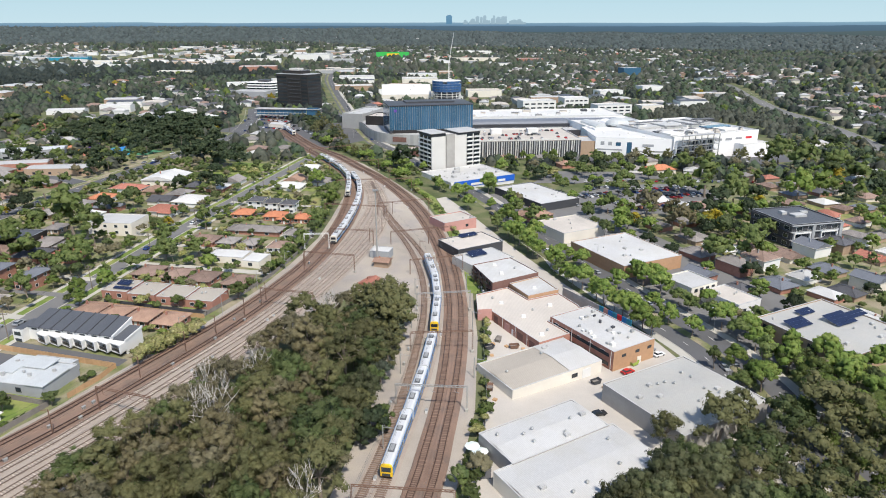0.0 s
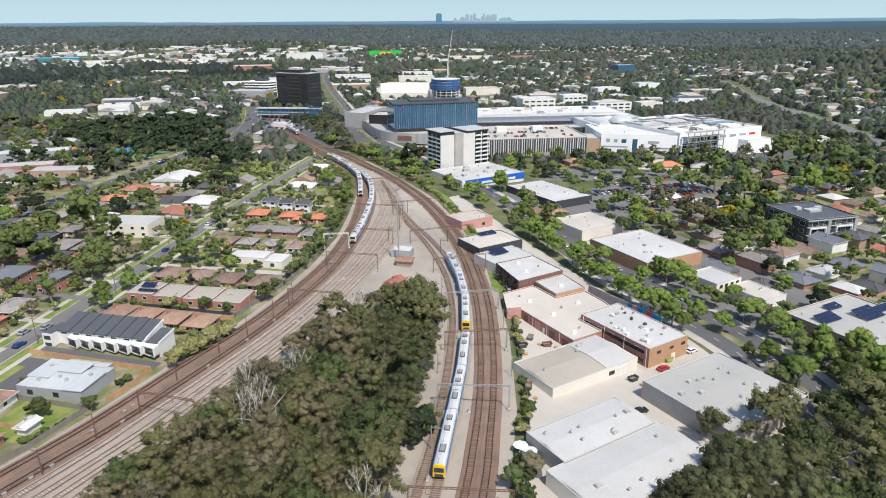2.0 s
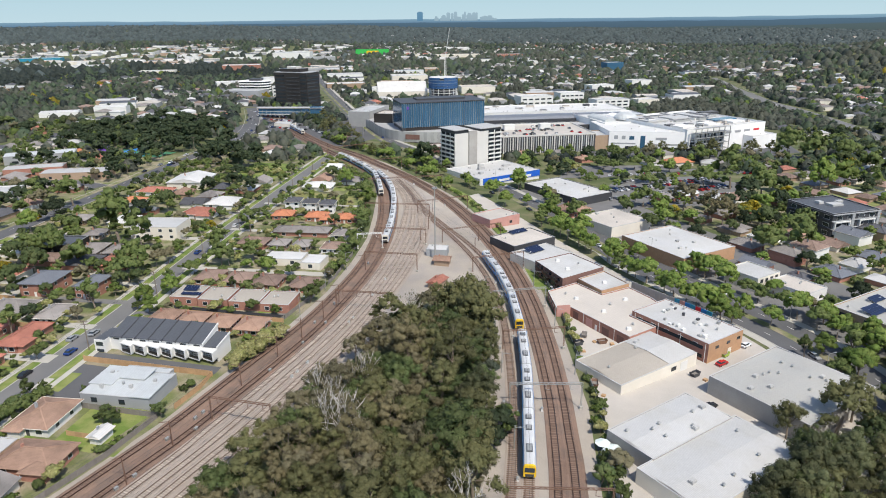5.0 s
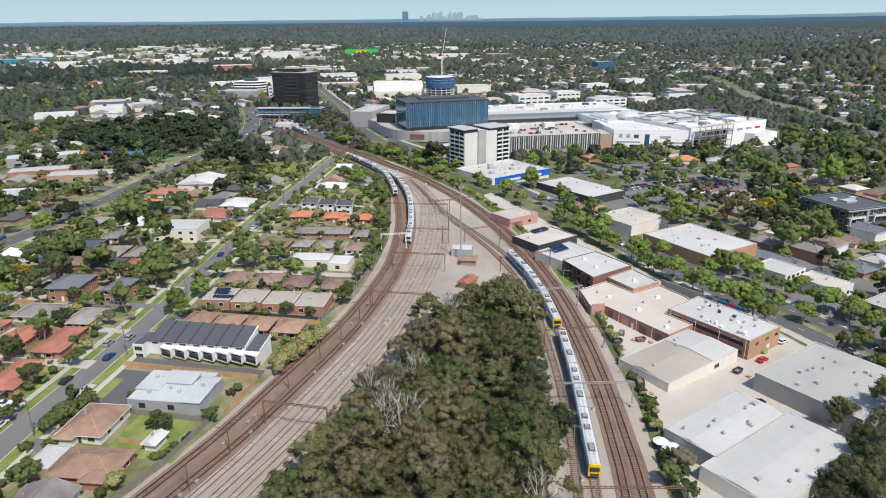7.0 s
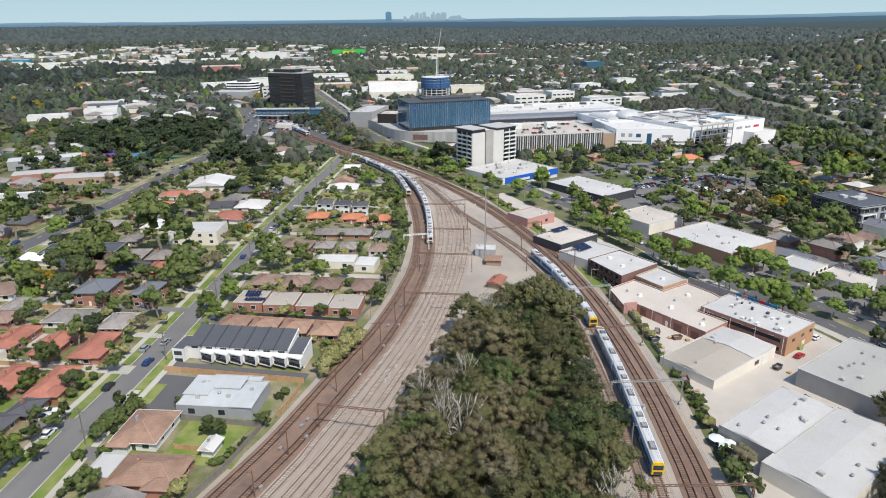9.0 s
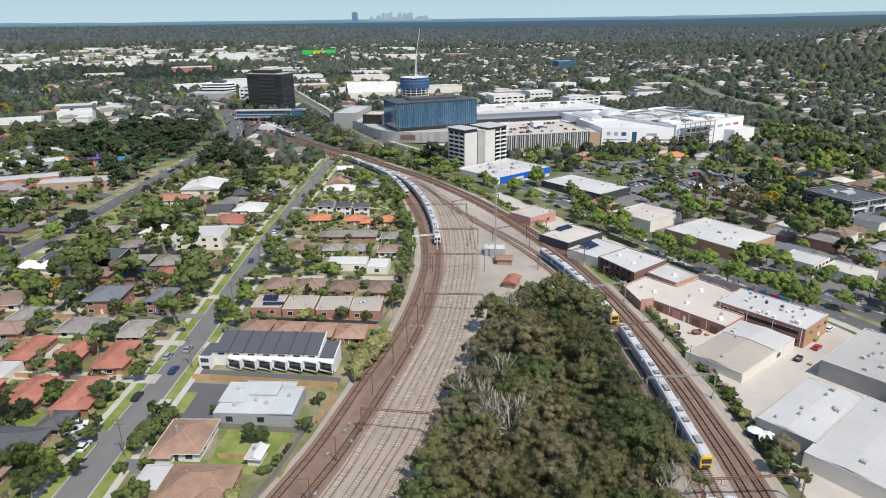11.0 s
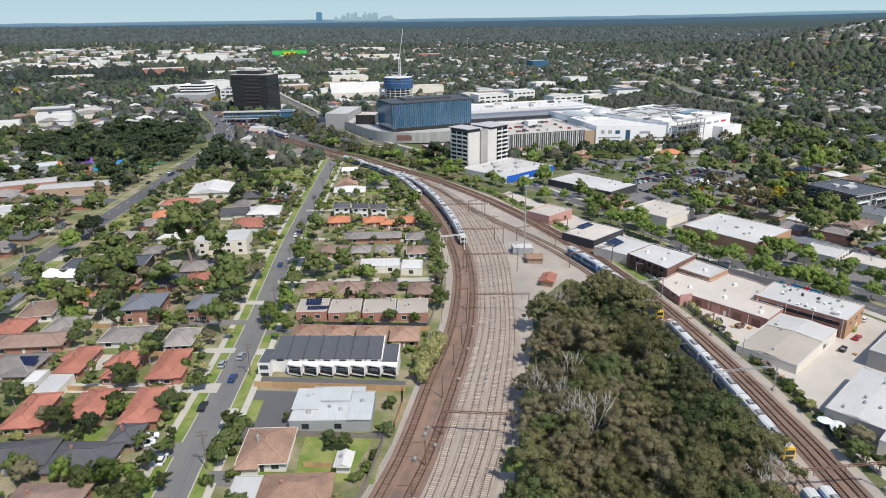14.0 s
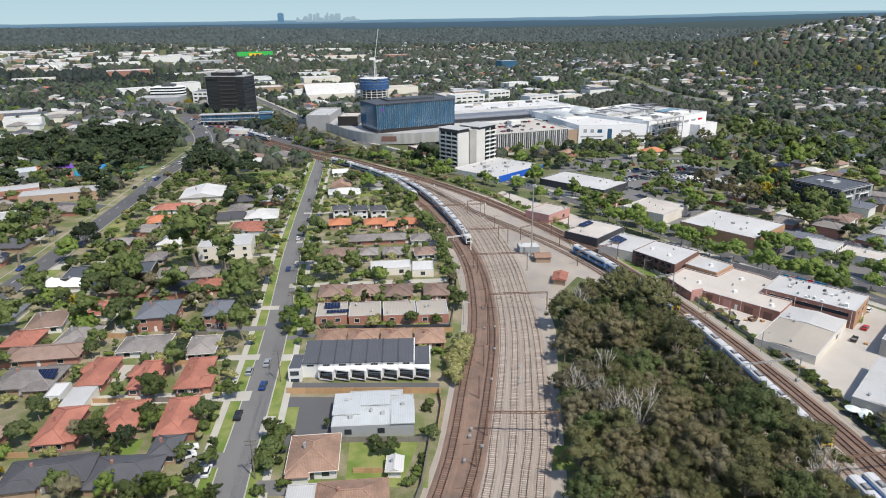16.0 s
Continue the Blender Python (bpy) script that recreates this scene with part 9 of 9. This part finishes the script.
def canopy(name, places, material, tris, size, label, low=1.0):
    """Many ragged little tree crowns far off, in one mesh: an uneven dome each, with loose sprays on it where they can be told."""
    n = len(places)
    base = np.array([(x, y, gz(x, y)) for x, y in places])
    sc = fr.uniform(*size, n)
    k = 6
    ang = fr.uniform(0, 6.28, (n, 1)) + np.arange(k) * (2 * math.pi / k)
    v = np.zeros((n, 2 * k + 1, 3))
    for ring, (rad, z) in enumerate(((1.0, -0.1), (0.78, 0.72))):
        q = sc[:, None] * rad * fr.uniform(0.72, 1.18, (n, k))
        v[:, ring * k:ring * k + k, 0], v[:, ring * k:ring * k + k, 1] = q * np.cos(ang), q * np.sin(ang)
        v[:, ring * k:ring * k + k, 2] = sc[:, None] * low * z * fr.uniform(0.8, 1.2, (n, k))
    v[:, 2 * k] = np.stack([sc * fr.uniform(-0.25, 0.25, n), sc * fr.uniform(-0.25, 0.25, n), sc * low * fr.uniform(1.1, 1.5, n)], axis=1)
    v += base[:, None, :]
    pat = []
    for a in range(k):
        c = (a + 1) % k
        pat += [(a, c, k + c), (a, k + c, k + a), (k + a, k + c, 2 * k)]
    f = (np.arange(n)[:, None, None] * (2 * k + 1) + np.array(pat)[None]).reshape(-1, 3)
    v = v.reshape(-1, 3)
    if tris:
        d = fr.normal(size=(n, tris, 3))
        d[:, :, 2] = np.abs(d[:, :, 2]) + 0.15
        d /= np.linalg.norm(d, axis=2, keepdims=True)
        c = base[:, None, :] + d * sc[:, None, None] * np.array([1.0, 1.0, 1.2 * low]) * fr.uniform(0.8, 1.12, (n, tris, 1))
        nrm = d + fr.normal(scale=0.25, size=d.shape)
        nrm /= np.linalg.norm(nrm, axis=2, keepdims=True)
        u = np.cross(nrm, fr.normal(size=d.shape))
        u /= np.linalg.norm(u, axis=2, keepdims=True)
        w = np.cross(nrm, u)
        e = sc[:, None, None] * 0.36 * fr.uniform(0.6, 1.3, (n, tris, 1))
        flake = np.stack([c + u * e, c - u * 0.55 * e + w * 0.85 * e, c - u * 0.55 * e - w * 0.85 * e], axis=2).reshape(-1, 3)
        f = np.concatenate([f, len(v) + np.arange(len(flake)).reshape(-1, 3)])
        v = np.concatenate([v, flake])
    me = bpy.data.meshes.new(name)
    me.from_pydata(v.tolist(), [], f.tolist())
    me.materials.append(M[material])
    me.shade_smooth()
    return tagged(new(name, me), label, "trees", kind="stuff")


SITES = []


def zone(x, y):
    """The belts of the distance: a dark wood, the pale shops behind it, and the white houses on the slope."""
    r, a = math.hypot(x, y), math.degrees(math.atan2(x, y))
    wob = 60 * density(x, y, 300, 2.2)
    if -42 < a < -12 and 1180 < r + wob < 1480:
        return "wood"
    if -42 < a < -9 and 1600 < r + wob < 2150:
        return "shops"
    if 10 < a < 50 and 1000 < r + wob < 2000:
        return "slope"
    if 17 < a < 27 and 700 < r + wob < 900:
        return "gums"
    return ""



def far_clear(x, y, r):
    return clear(x, y, r) and all(abs(x - a) > b + r or abs(y - c) > d + r for a, b, c, d in SITES)


# commercial roofs beyond the centre
big = random.Random(21)
for x0, y0, w, d, h, rot, wall, roof, lab in [
    (-300, 1010, 44, 26, 6, 20, "white", "whiteroof", "white commercial building beyond the station"), (-235, 1000, 34, 22, 14, 20, "white", "greyroof", "white office building beyond the station"),
    (-255, 905, 50, 30, 6, -15, "greywall", "greyroof", "low grey commercial building near the station"), (-200, 900, 30, 26, 13, -15, "white", "darkroof", "white and dark office building"),
    (-135, 1020, 56, 30, 6, 10, "tanbrick", "whiteroof", "broad cream retail building"), (-60, 1060, 50, 30, 6, -8, "tanbrick", "beigeroof", "broad tan retail building"),
    (-150, 1180, 60, 36, 6, 8, "white", "greyroof", "large pale retail shed"), (-40, 1160, 60, 40, 8, 5, "cream", "whiteroof", "pale retail shed with a white roof"),
    (-40, 1290, 56, 32, 7, 0, "white", "zinc", "white hall with a metal roof"), (120, 860, 44, 24, 10, 12, "white", "whiteroof", "white apartment house beyond the mall"),
    (175, 900, 34, 22, 10, 12, "white", "whiteroof", "white apartment house beyond the mall"), (205, 815, 44, 22, 12, 12, "white", "greyroof", "white apartment house with glazed balconies"),
    (262, 850, 30, 20, 8, 12, "cream", "whiteroof", "small white hall beyond the mall"), (250, 1020, 40, 20, 8, 20, "white", "whiteroof", "white apartment house on the slope"), (330, 1080, 36, 22, 9, 14, "white", "greyroof", "pale apartment house on the slope"),
    (400, 1460, 40, 26, 18, 14, "blueglass", "greyroof", "blue glass apartment block among trees"), (60, 1000, 50, 30, 9, 5, "cream", "beigeroof", "pale commercial building near the crane"),
    (-20, 1420, 80, 40, 6, 4, "tanbrick", "beigeroof", "very long pale commercial building"), (60, 1930, 200, 40, 7, 2, "cream", "beigeroof", "very long tan retail building"),
    (-250, 1650, 70, 40, 8, 6, "greywall", "greyroof", "grey commercial complex"), (-330, 1750, 90, 60, 12, 0, "white", "greyroof", "pale office complex"), (-420, 1600, 80, 40, 8, 10, "white", "whiteroof", "white roofed shed"),
    (-760, 1500, 90, 40, 6, 14, "cream", "whiteroof", "long white roofed retail sheds"), (-900, 1650, 90, 40, 7, 14, "teal", "greyroof", "long shed with a green front"), (-560, 1480, 70, 36, 6, 12, "tanbrick", "beigeroof", "long pale retail shed"), (-650, 1330, 70, 36, 6, 12, "white", "greyroof", "long grey roofed retail shed"),
    (-480, 1220, 60, 30, 5, 10, "cream", "greyroof", "low grey roofed school building"), (-360, 1330, 70, 40, 9, 10, "redbrick", "whiteroof", "brick building with a pale roof"),
    (100, 2230, 110, 36, 7, 2, "white", "whiteroof", "bright white distant warehouse"), (330, 2240, 90, 36, 7, 0, "white", "whiteroof", "bright white distant warehouse row"), (240, 1900, 70, 30, 9, 6, "redbrick", "greyroof", "red fronted distant store")]:
    flat_block("commercial_building", x0, y0, rot, w, d, h, wall, roof, lab if len(lab.split()) > 3 else lab + " far off", "building", parapet=0.6, vents=big.randrange(2, 6) if y0 < 1300 else 0, seed=big.randrange(99), storeys=max(1, int(h / 4)), windows=(("f", (0.12, 0.31, 0.5, 0.69, 0.88)),) if h >= 9 and y0 < 950 else (), wsize=(min(7.0, w / 8), 1.6), frame_mat="dframe")
    SITES.append((x0, w * 0.6, y0, d * 0.8))
t = thing("billboard", -141, 1922, gz(-141, 1922), 2, "large bright green and yellow sign wall", "sign")
b = Build()
b.box(-46, -1, 0, 46, 1, 15)
part("panel", b, M["brightgreen"], t)
b = Build()
b.box(-16, -1.4, 4, 18, -1.05, 11)
part("yellow_panel", b, M["yellow"], t)
b = Build()
b.box(-20, -1.3, -4, 20, 1, 0)
part("orange_panel", b, M["orangetile"], t)
SITES.append((-141, 60, 1922, 30))
sheet("sports_field", [(-200, 1220), (-90, 1215), (-85, 1275), (-205, 1285)], M["drylawn"], 0.3, "dry mown sports field in the distance", "grass")
sheet("station_car_park", [(-290, 820), (-205, 800), (-215, 880), (-300, 900)], M["oldasphalt"], 0.4, "pale asphalt commuter car park", "car park")
sheet("retail_car_park", [(-820, 1560), (-430, 1480), (-440, 1540), (-800, 1640)], M["concrete"], 0.5, "wide pale car park before retail sheds", "car park")

# far houses in loose clusters
def far_houses(name, places, roof, wall, label):
    g = random.Random(len(places))
    rb, wb = Build(), Build()
    for x, y in places:
        z = gz(x, y) - 0.4
        a = g.uniform(-0.5, 0.5) + (1.57 if g.random() < 0.4 else 0)
        w, d, h = g.uniform(5, 8.5), g.uniform(4.5, 6.5), g.choice((2.7, 2.7, 2.9, 5.2))
        c, s = math.cos(a), math.sin(a)

        def at(u, v, q):
            return (x + u * c - v * s, y + u * s + v * c, z + q)
        wb.hull([at(-w, -d, 0), at(w, -d, 0), at(w, d, 0), at(-w, d, 0)], [at(-w, -d, h), at(w, -d, h), at(w, d, h), at(-w, d, h)], (False, False))
        e, k, r = 0.5, max(0.5, w - d), h + 0.4 * d
        p = [at(-w - e, -d - e, h), at(w + e, -d - e, h), at(w + e, d + e, h), at(-w - e, d + e, h), at(-k, 0, r), at(k, 0, r)]
        rb.face(p[0], p[1], p[5], p[4]), rb.face(p[2], p[3], p[4], p[5]), rb.face(p[1], p[2], p[5]), rb.face(p[3], p[0], p[4])
    ob = solid(name, rb, M[roof], label, "houses", kind="stuff")
    part("far_walls", wb, M[wall], ob, kind="stuff")


def far_sheds(places, roof, wall, label):
    g = random.Random(len(places) + 3)
    rb, wb = Build(), Build()
    for x, y in places:
        z, a = gz(x, y) - 0.5, g.choice((0.1, 0.25, 0.1 + 1.57))
        w, d, h = g.uniform(8, 22), g.uniform(7, 13), g.uniform(4.5, 8)
        c, s = math.cos(a), math.sin(a)
        ring = [(x + u * c - v * s, y + u * s + v * c) for u, v in ((-w, -d), (w, -d), (w, d), (-w, d))]
        wb.hull([(*p, z) for p in ring], [(*p, z + h) for p in ring], (False, False))
        top = [(x + u * c - v * s, y + u * s + v * c) for u, v in ((-w, 0), (w, 0))]
        e = [(*p, z + h) for p in ring]
        r0, r1 = (*top[0], z + h + 1.2), (*top[1], z + h + 1.2)
        rb.face(e[0], e[1], r1, r0), rb.face(e[2], e[3], r0, r1), rb.face(e[1], e[2], r1), rb.face(e[3], e[0], r0)
        SITES.append((x, w + 4, y, d + 4))
    ob = solid("distant_sheds", rb, M[roof], label, "sheds", kind="stuff")
    part("far_walls", wb, M[wall], ob, kind="stuff")


SHEDS = [p for p in field(2600, 800, 2300, -38, 22) if zone(*p) != "wood" and (density(p[0], p[1], 210, 9.1) > 0.14 or zone(*p) == "shops") and far_clear(*p, 14)][:300]
for i, (rf, wl_, lab) in enumerate((("greyroof", "tanbrick", "grey roofed sheds and shops far off"), ("whiteroof", "white", "white roofed sheds and shops far off"), ("beigeroof", "greywall", "dull beige roofed sheds far off"), ("darkroof", "white", "dark roofed shops far off"))):
    far_sheds(SHEDS[i::4], rf, wl_, lab)

HOUSES = []
for x, y in field(15500, 330, 2900, -62, 72):
    if y > 120 and density(x, y, 260, 4.4) > (-0.08 if y > 500 else -0.4) and far_clear(x, y, 9) and off_road(x, y, 9) and (math.hypot(x, y) > 520 or x < -330 or x > 330) and not inside(x, y, PARK) and not (-60 < x < 330 and 520 < y < 760):
        z = zone(x, y)
        if z not in ("wood", "gums", "shops") and (x < 200 or y < 250 or z == "slope" or more.random() < 0.75):
            HOUSES.append((x, y))
lot = random.Random(31)
PICK = [lot.random() for _ in HOUSES]
lo = 0.0
for rf, wl_, lab, share in (("greytile", "cream", "many distant houses with grey tiled roofs", 0.30), ("whiteroof", "white", "many distant houses with white roofs", 0.13), ("greyroof", "cream", "many distant houses with pale grey roofs", 0.15), ("browntile", "tanbrick", "many distant houses with brown tiled roofs", 0.12), ("redtile", "redbrick", "many distant houses with red tiled roofs", 0.03), ("darktile", "white", "many distant houses with dark roofs", 0.27)):
    far_houses("distant_houses", [p for p, q in zip(HOUSES, PICK) if lo <= q < lo + share], rf, wl_, lab)
    lo += share

HSET = {}
for x, y in HOUSES:
    HSET.setdefault((int(x // 20), int(y // 20)), []).append((x, y))


def off_house(x, y, r):
    i, j = int(x // 20), int(y // 20)
    return all((x - a) ** 2 + (y - b) ** 2 > r * r for p in (i - 1, i, i + 1) for q in (j - 1, j, j + 1) for a, b in HSET.get((p, q), ()))


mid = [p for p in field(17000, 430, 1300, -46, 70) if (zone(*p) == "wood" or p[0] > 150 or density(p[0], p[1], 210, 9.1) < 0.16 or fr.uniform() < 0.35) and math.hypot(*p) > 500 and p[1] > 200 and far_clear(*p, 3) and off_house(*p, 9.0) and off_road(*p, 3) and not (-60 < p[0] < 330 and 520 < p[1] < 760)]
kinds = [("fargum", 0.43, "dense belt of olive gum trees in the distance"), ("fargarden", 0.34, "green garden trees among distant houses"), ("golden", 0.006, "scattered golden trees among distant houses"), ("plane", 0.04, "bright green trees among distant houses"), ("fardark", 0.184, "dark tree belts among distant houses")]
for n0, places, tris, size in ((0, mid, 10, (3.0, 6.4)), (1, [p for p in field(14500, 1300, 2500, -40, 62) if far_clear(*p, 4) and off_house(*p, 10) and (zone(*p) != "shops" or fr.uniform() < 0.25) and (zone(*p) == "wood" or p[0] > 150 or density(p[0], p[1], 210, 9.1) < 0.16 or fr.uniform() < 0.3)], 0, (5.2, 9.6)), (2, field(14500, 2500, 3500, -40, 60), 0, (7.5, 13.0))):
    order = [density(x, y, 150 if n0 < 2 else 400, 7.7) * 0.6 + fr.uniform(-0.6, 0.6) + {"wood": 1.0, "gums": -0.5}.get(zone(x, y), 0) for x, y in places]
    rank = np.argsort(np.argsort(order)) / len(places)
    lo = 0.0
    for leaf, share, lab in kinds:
        # The outermost ring takes the leaf colour that has haze in it.
        leaf = "hazegum" if n0 == 2 or n0 and leaf in ("plane", "golden") else leaf
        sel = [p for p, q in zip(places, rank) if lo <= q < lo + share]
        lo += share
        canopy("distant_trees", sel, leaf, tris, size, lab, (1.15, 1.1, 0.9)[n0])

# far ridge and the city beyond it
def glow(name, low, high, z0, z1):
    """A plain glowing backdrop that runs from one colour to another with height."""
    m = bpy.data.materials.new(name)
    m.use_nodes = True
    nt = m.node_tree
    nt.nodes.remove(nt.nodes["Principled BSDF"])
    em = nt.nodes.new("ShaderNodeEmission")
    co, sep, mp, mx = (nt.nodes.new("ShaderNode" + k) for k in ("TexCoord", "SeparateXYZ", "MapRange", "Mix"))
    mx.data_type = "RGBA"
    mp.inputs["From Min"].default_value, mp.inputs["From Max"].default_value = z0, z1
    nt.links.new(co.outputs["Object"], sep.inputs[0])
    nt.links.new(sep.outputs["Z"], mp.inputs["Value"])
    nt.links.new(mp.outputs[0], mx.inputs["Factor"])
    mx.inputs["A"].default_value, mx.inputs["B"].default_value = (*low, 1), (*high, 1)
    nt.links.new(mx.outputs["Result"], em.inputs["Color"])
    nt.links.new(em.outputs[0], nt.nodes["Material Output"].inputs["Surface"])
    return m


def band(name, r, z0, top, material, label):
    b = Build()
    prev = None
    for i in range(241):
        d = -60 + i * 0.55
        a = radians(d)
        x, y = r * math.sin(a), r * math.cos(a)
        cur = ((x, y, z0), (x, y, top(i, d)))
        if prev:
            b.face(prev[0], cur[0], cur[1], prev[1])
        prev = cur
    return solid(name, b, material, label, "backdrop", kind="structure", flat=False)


band("sky_backdrop", 4985, 20, lambda i, d: 900, glow("pale_sky", (0.47, 0.625, 0.69), (0.40, 0.58, 0.665), 95, 330), "pale blue summer sky above the horizon")
# The three ridge bands glow; distance haze is put into their blue colours.
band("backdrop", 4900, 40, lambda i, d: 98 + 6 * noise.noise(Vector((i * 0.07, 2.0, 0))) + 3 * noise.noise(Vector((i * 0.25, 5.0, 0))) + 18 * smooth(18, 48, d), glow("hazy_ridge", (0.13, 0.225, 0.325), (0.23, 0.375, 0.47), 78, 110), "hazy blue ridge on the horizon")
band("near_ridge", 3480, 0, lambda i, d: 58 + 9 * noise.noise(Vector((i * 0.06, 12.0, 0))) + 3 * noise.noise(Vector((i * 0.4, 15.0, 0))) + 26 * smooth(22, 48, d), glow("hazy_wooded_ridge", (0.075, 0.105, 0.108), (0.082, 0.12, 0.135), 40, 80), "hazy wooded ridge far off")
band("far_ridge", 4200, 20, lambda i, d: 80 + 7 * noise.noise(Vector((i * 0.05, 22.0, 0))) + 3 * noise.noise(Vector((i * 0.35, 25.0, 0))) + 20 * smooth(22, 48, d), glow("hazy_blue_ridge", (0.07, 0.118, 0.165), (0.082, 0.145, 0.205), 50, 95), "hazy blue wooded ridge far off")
city = random.Random(4)
# Towers glow too, the haze before them put into flat blue tones.
sky_mat = glow("hazy_tower", (0.27, 0.38, 0.45), (0.31, 0.43, 0.51), 0, 60)
dark_mat = glow("hazy_blue_tower", (0.10, 0.22, 0.34), (0.12, 0.25, 0.37), 0, 60)
for i in range(34):
    a = radians(0.5 + (0 if i == 0 else 1.2 + 5.0 * city.random() ** 1.2))
    x, y = 4800 * math.sin(a), 4800 * math.cos(a)
    h = 60 if i == 0 else city.uniform(22, 62) * (0.6 + 0.4 * math.sin((a - 0.03) * 40))
    w = 20 if i == 0 else city.uniform(6, 14)
    t = thing("city_tower", x, y, 88, 0, "hazy blue city tower on the horizon", "skyscraper", "city skyline")
    b = Build()
    b.box(-w, -8, 0, w, 8, h * 0.92)
    b.box(-w * 0.6, -5, h * 0.92, w * 0.6, 5, h)
    part("shaft", b, dark_mat if i == 0 else sky_mat, t)

# ---- trees and cars take their places ----
grow("gum_tree", 235, 3, "olive gum trees standing close together")
grow("street_tree", 55, 5, "bright green street trees along the highway")
grow("garden_tree", 105, 4, "garden trees among the houses")
grow("shrub", 60, 2, "garden shrubs among the houses")
grow("dark_tree", 25, 3, "dense dark park trees")
grow("golden_tree", 20, 4, "golden trees among the houses")
grow("dead_tree", 30, 4, "half-bare trees in the wood")
settle_cars(52)
# the patterns that the copies were made from are no longer needed
for src in GUM + PLANE + GARDEN + SHRUB + DARK + GOLD + DEAD + CARS:
    for ob in (*src.children_recursive, src):
        bpy.data.objects.remove(ob)
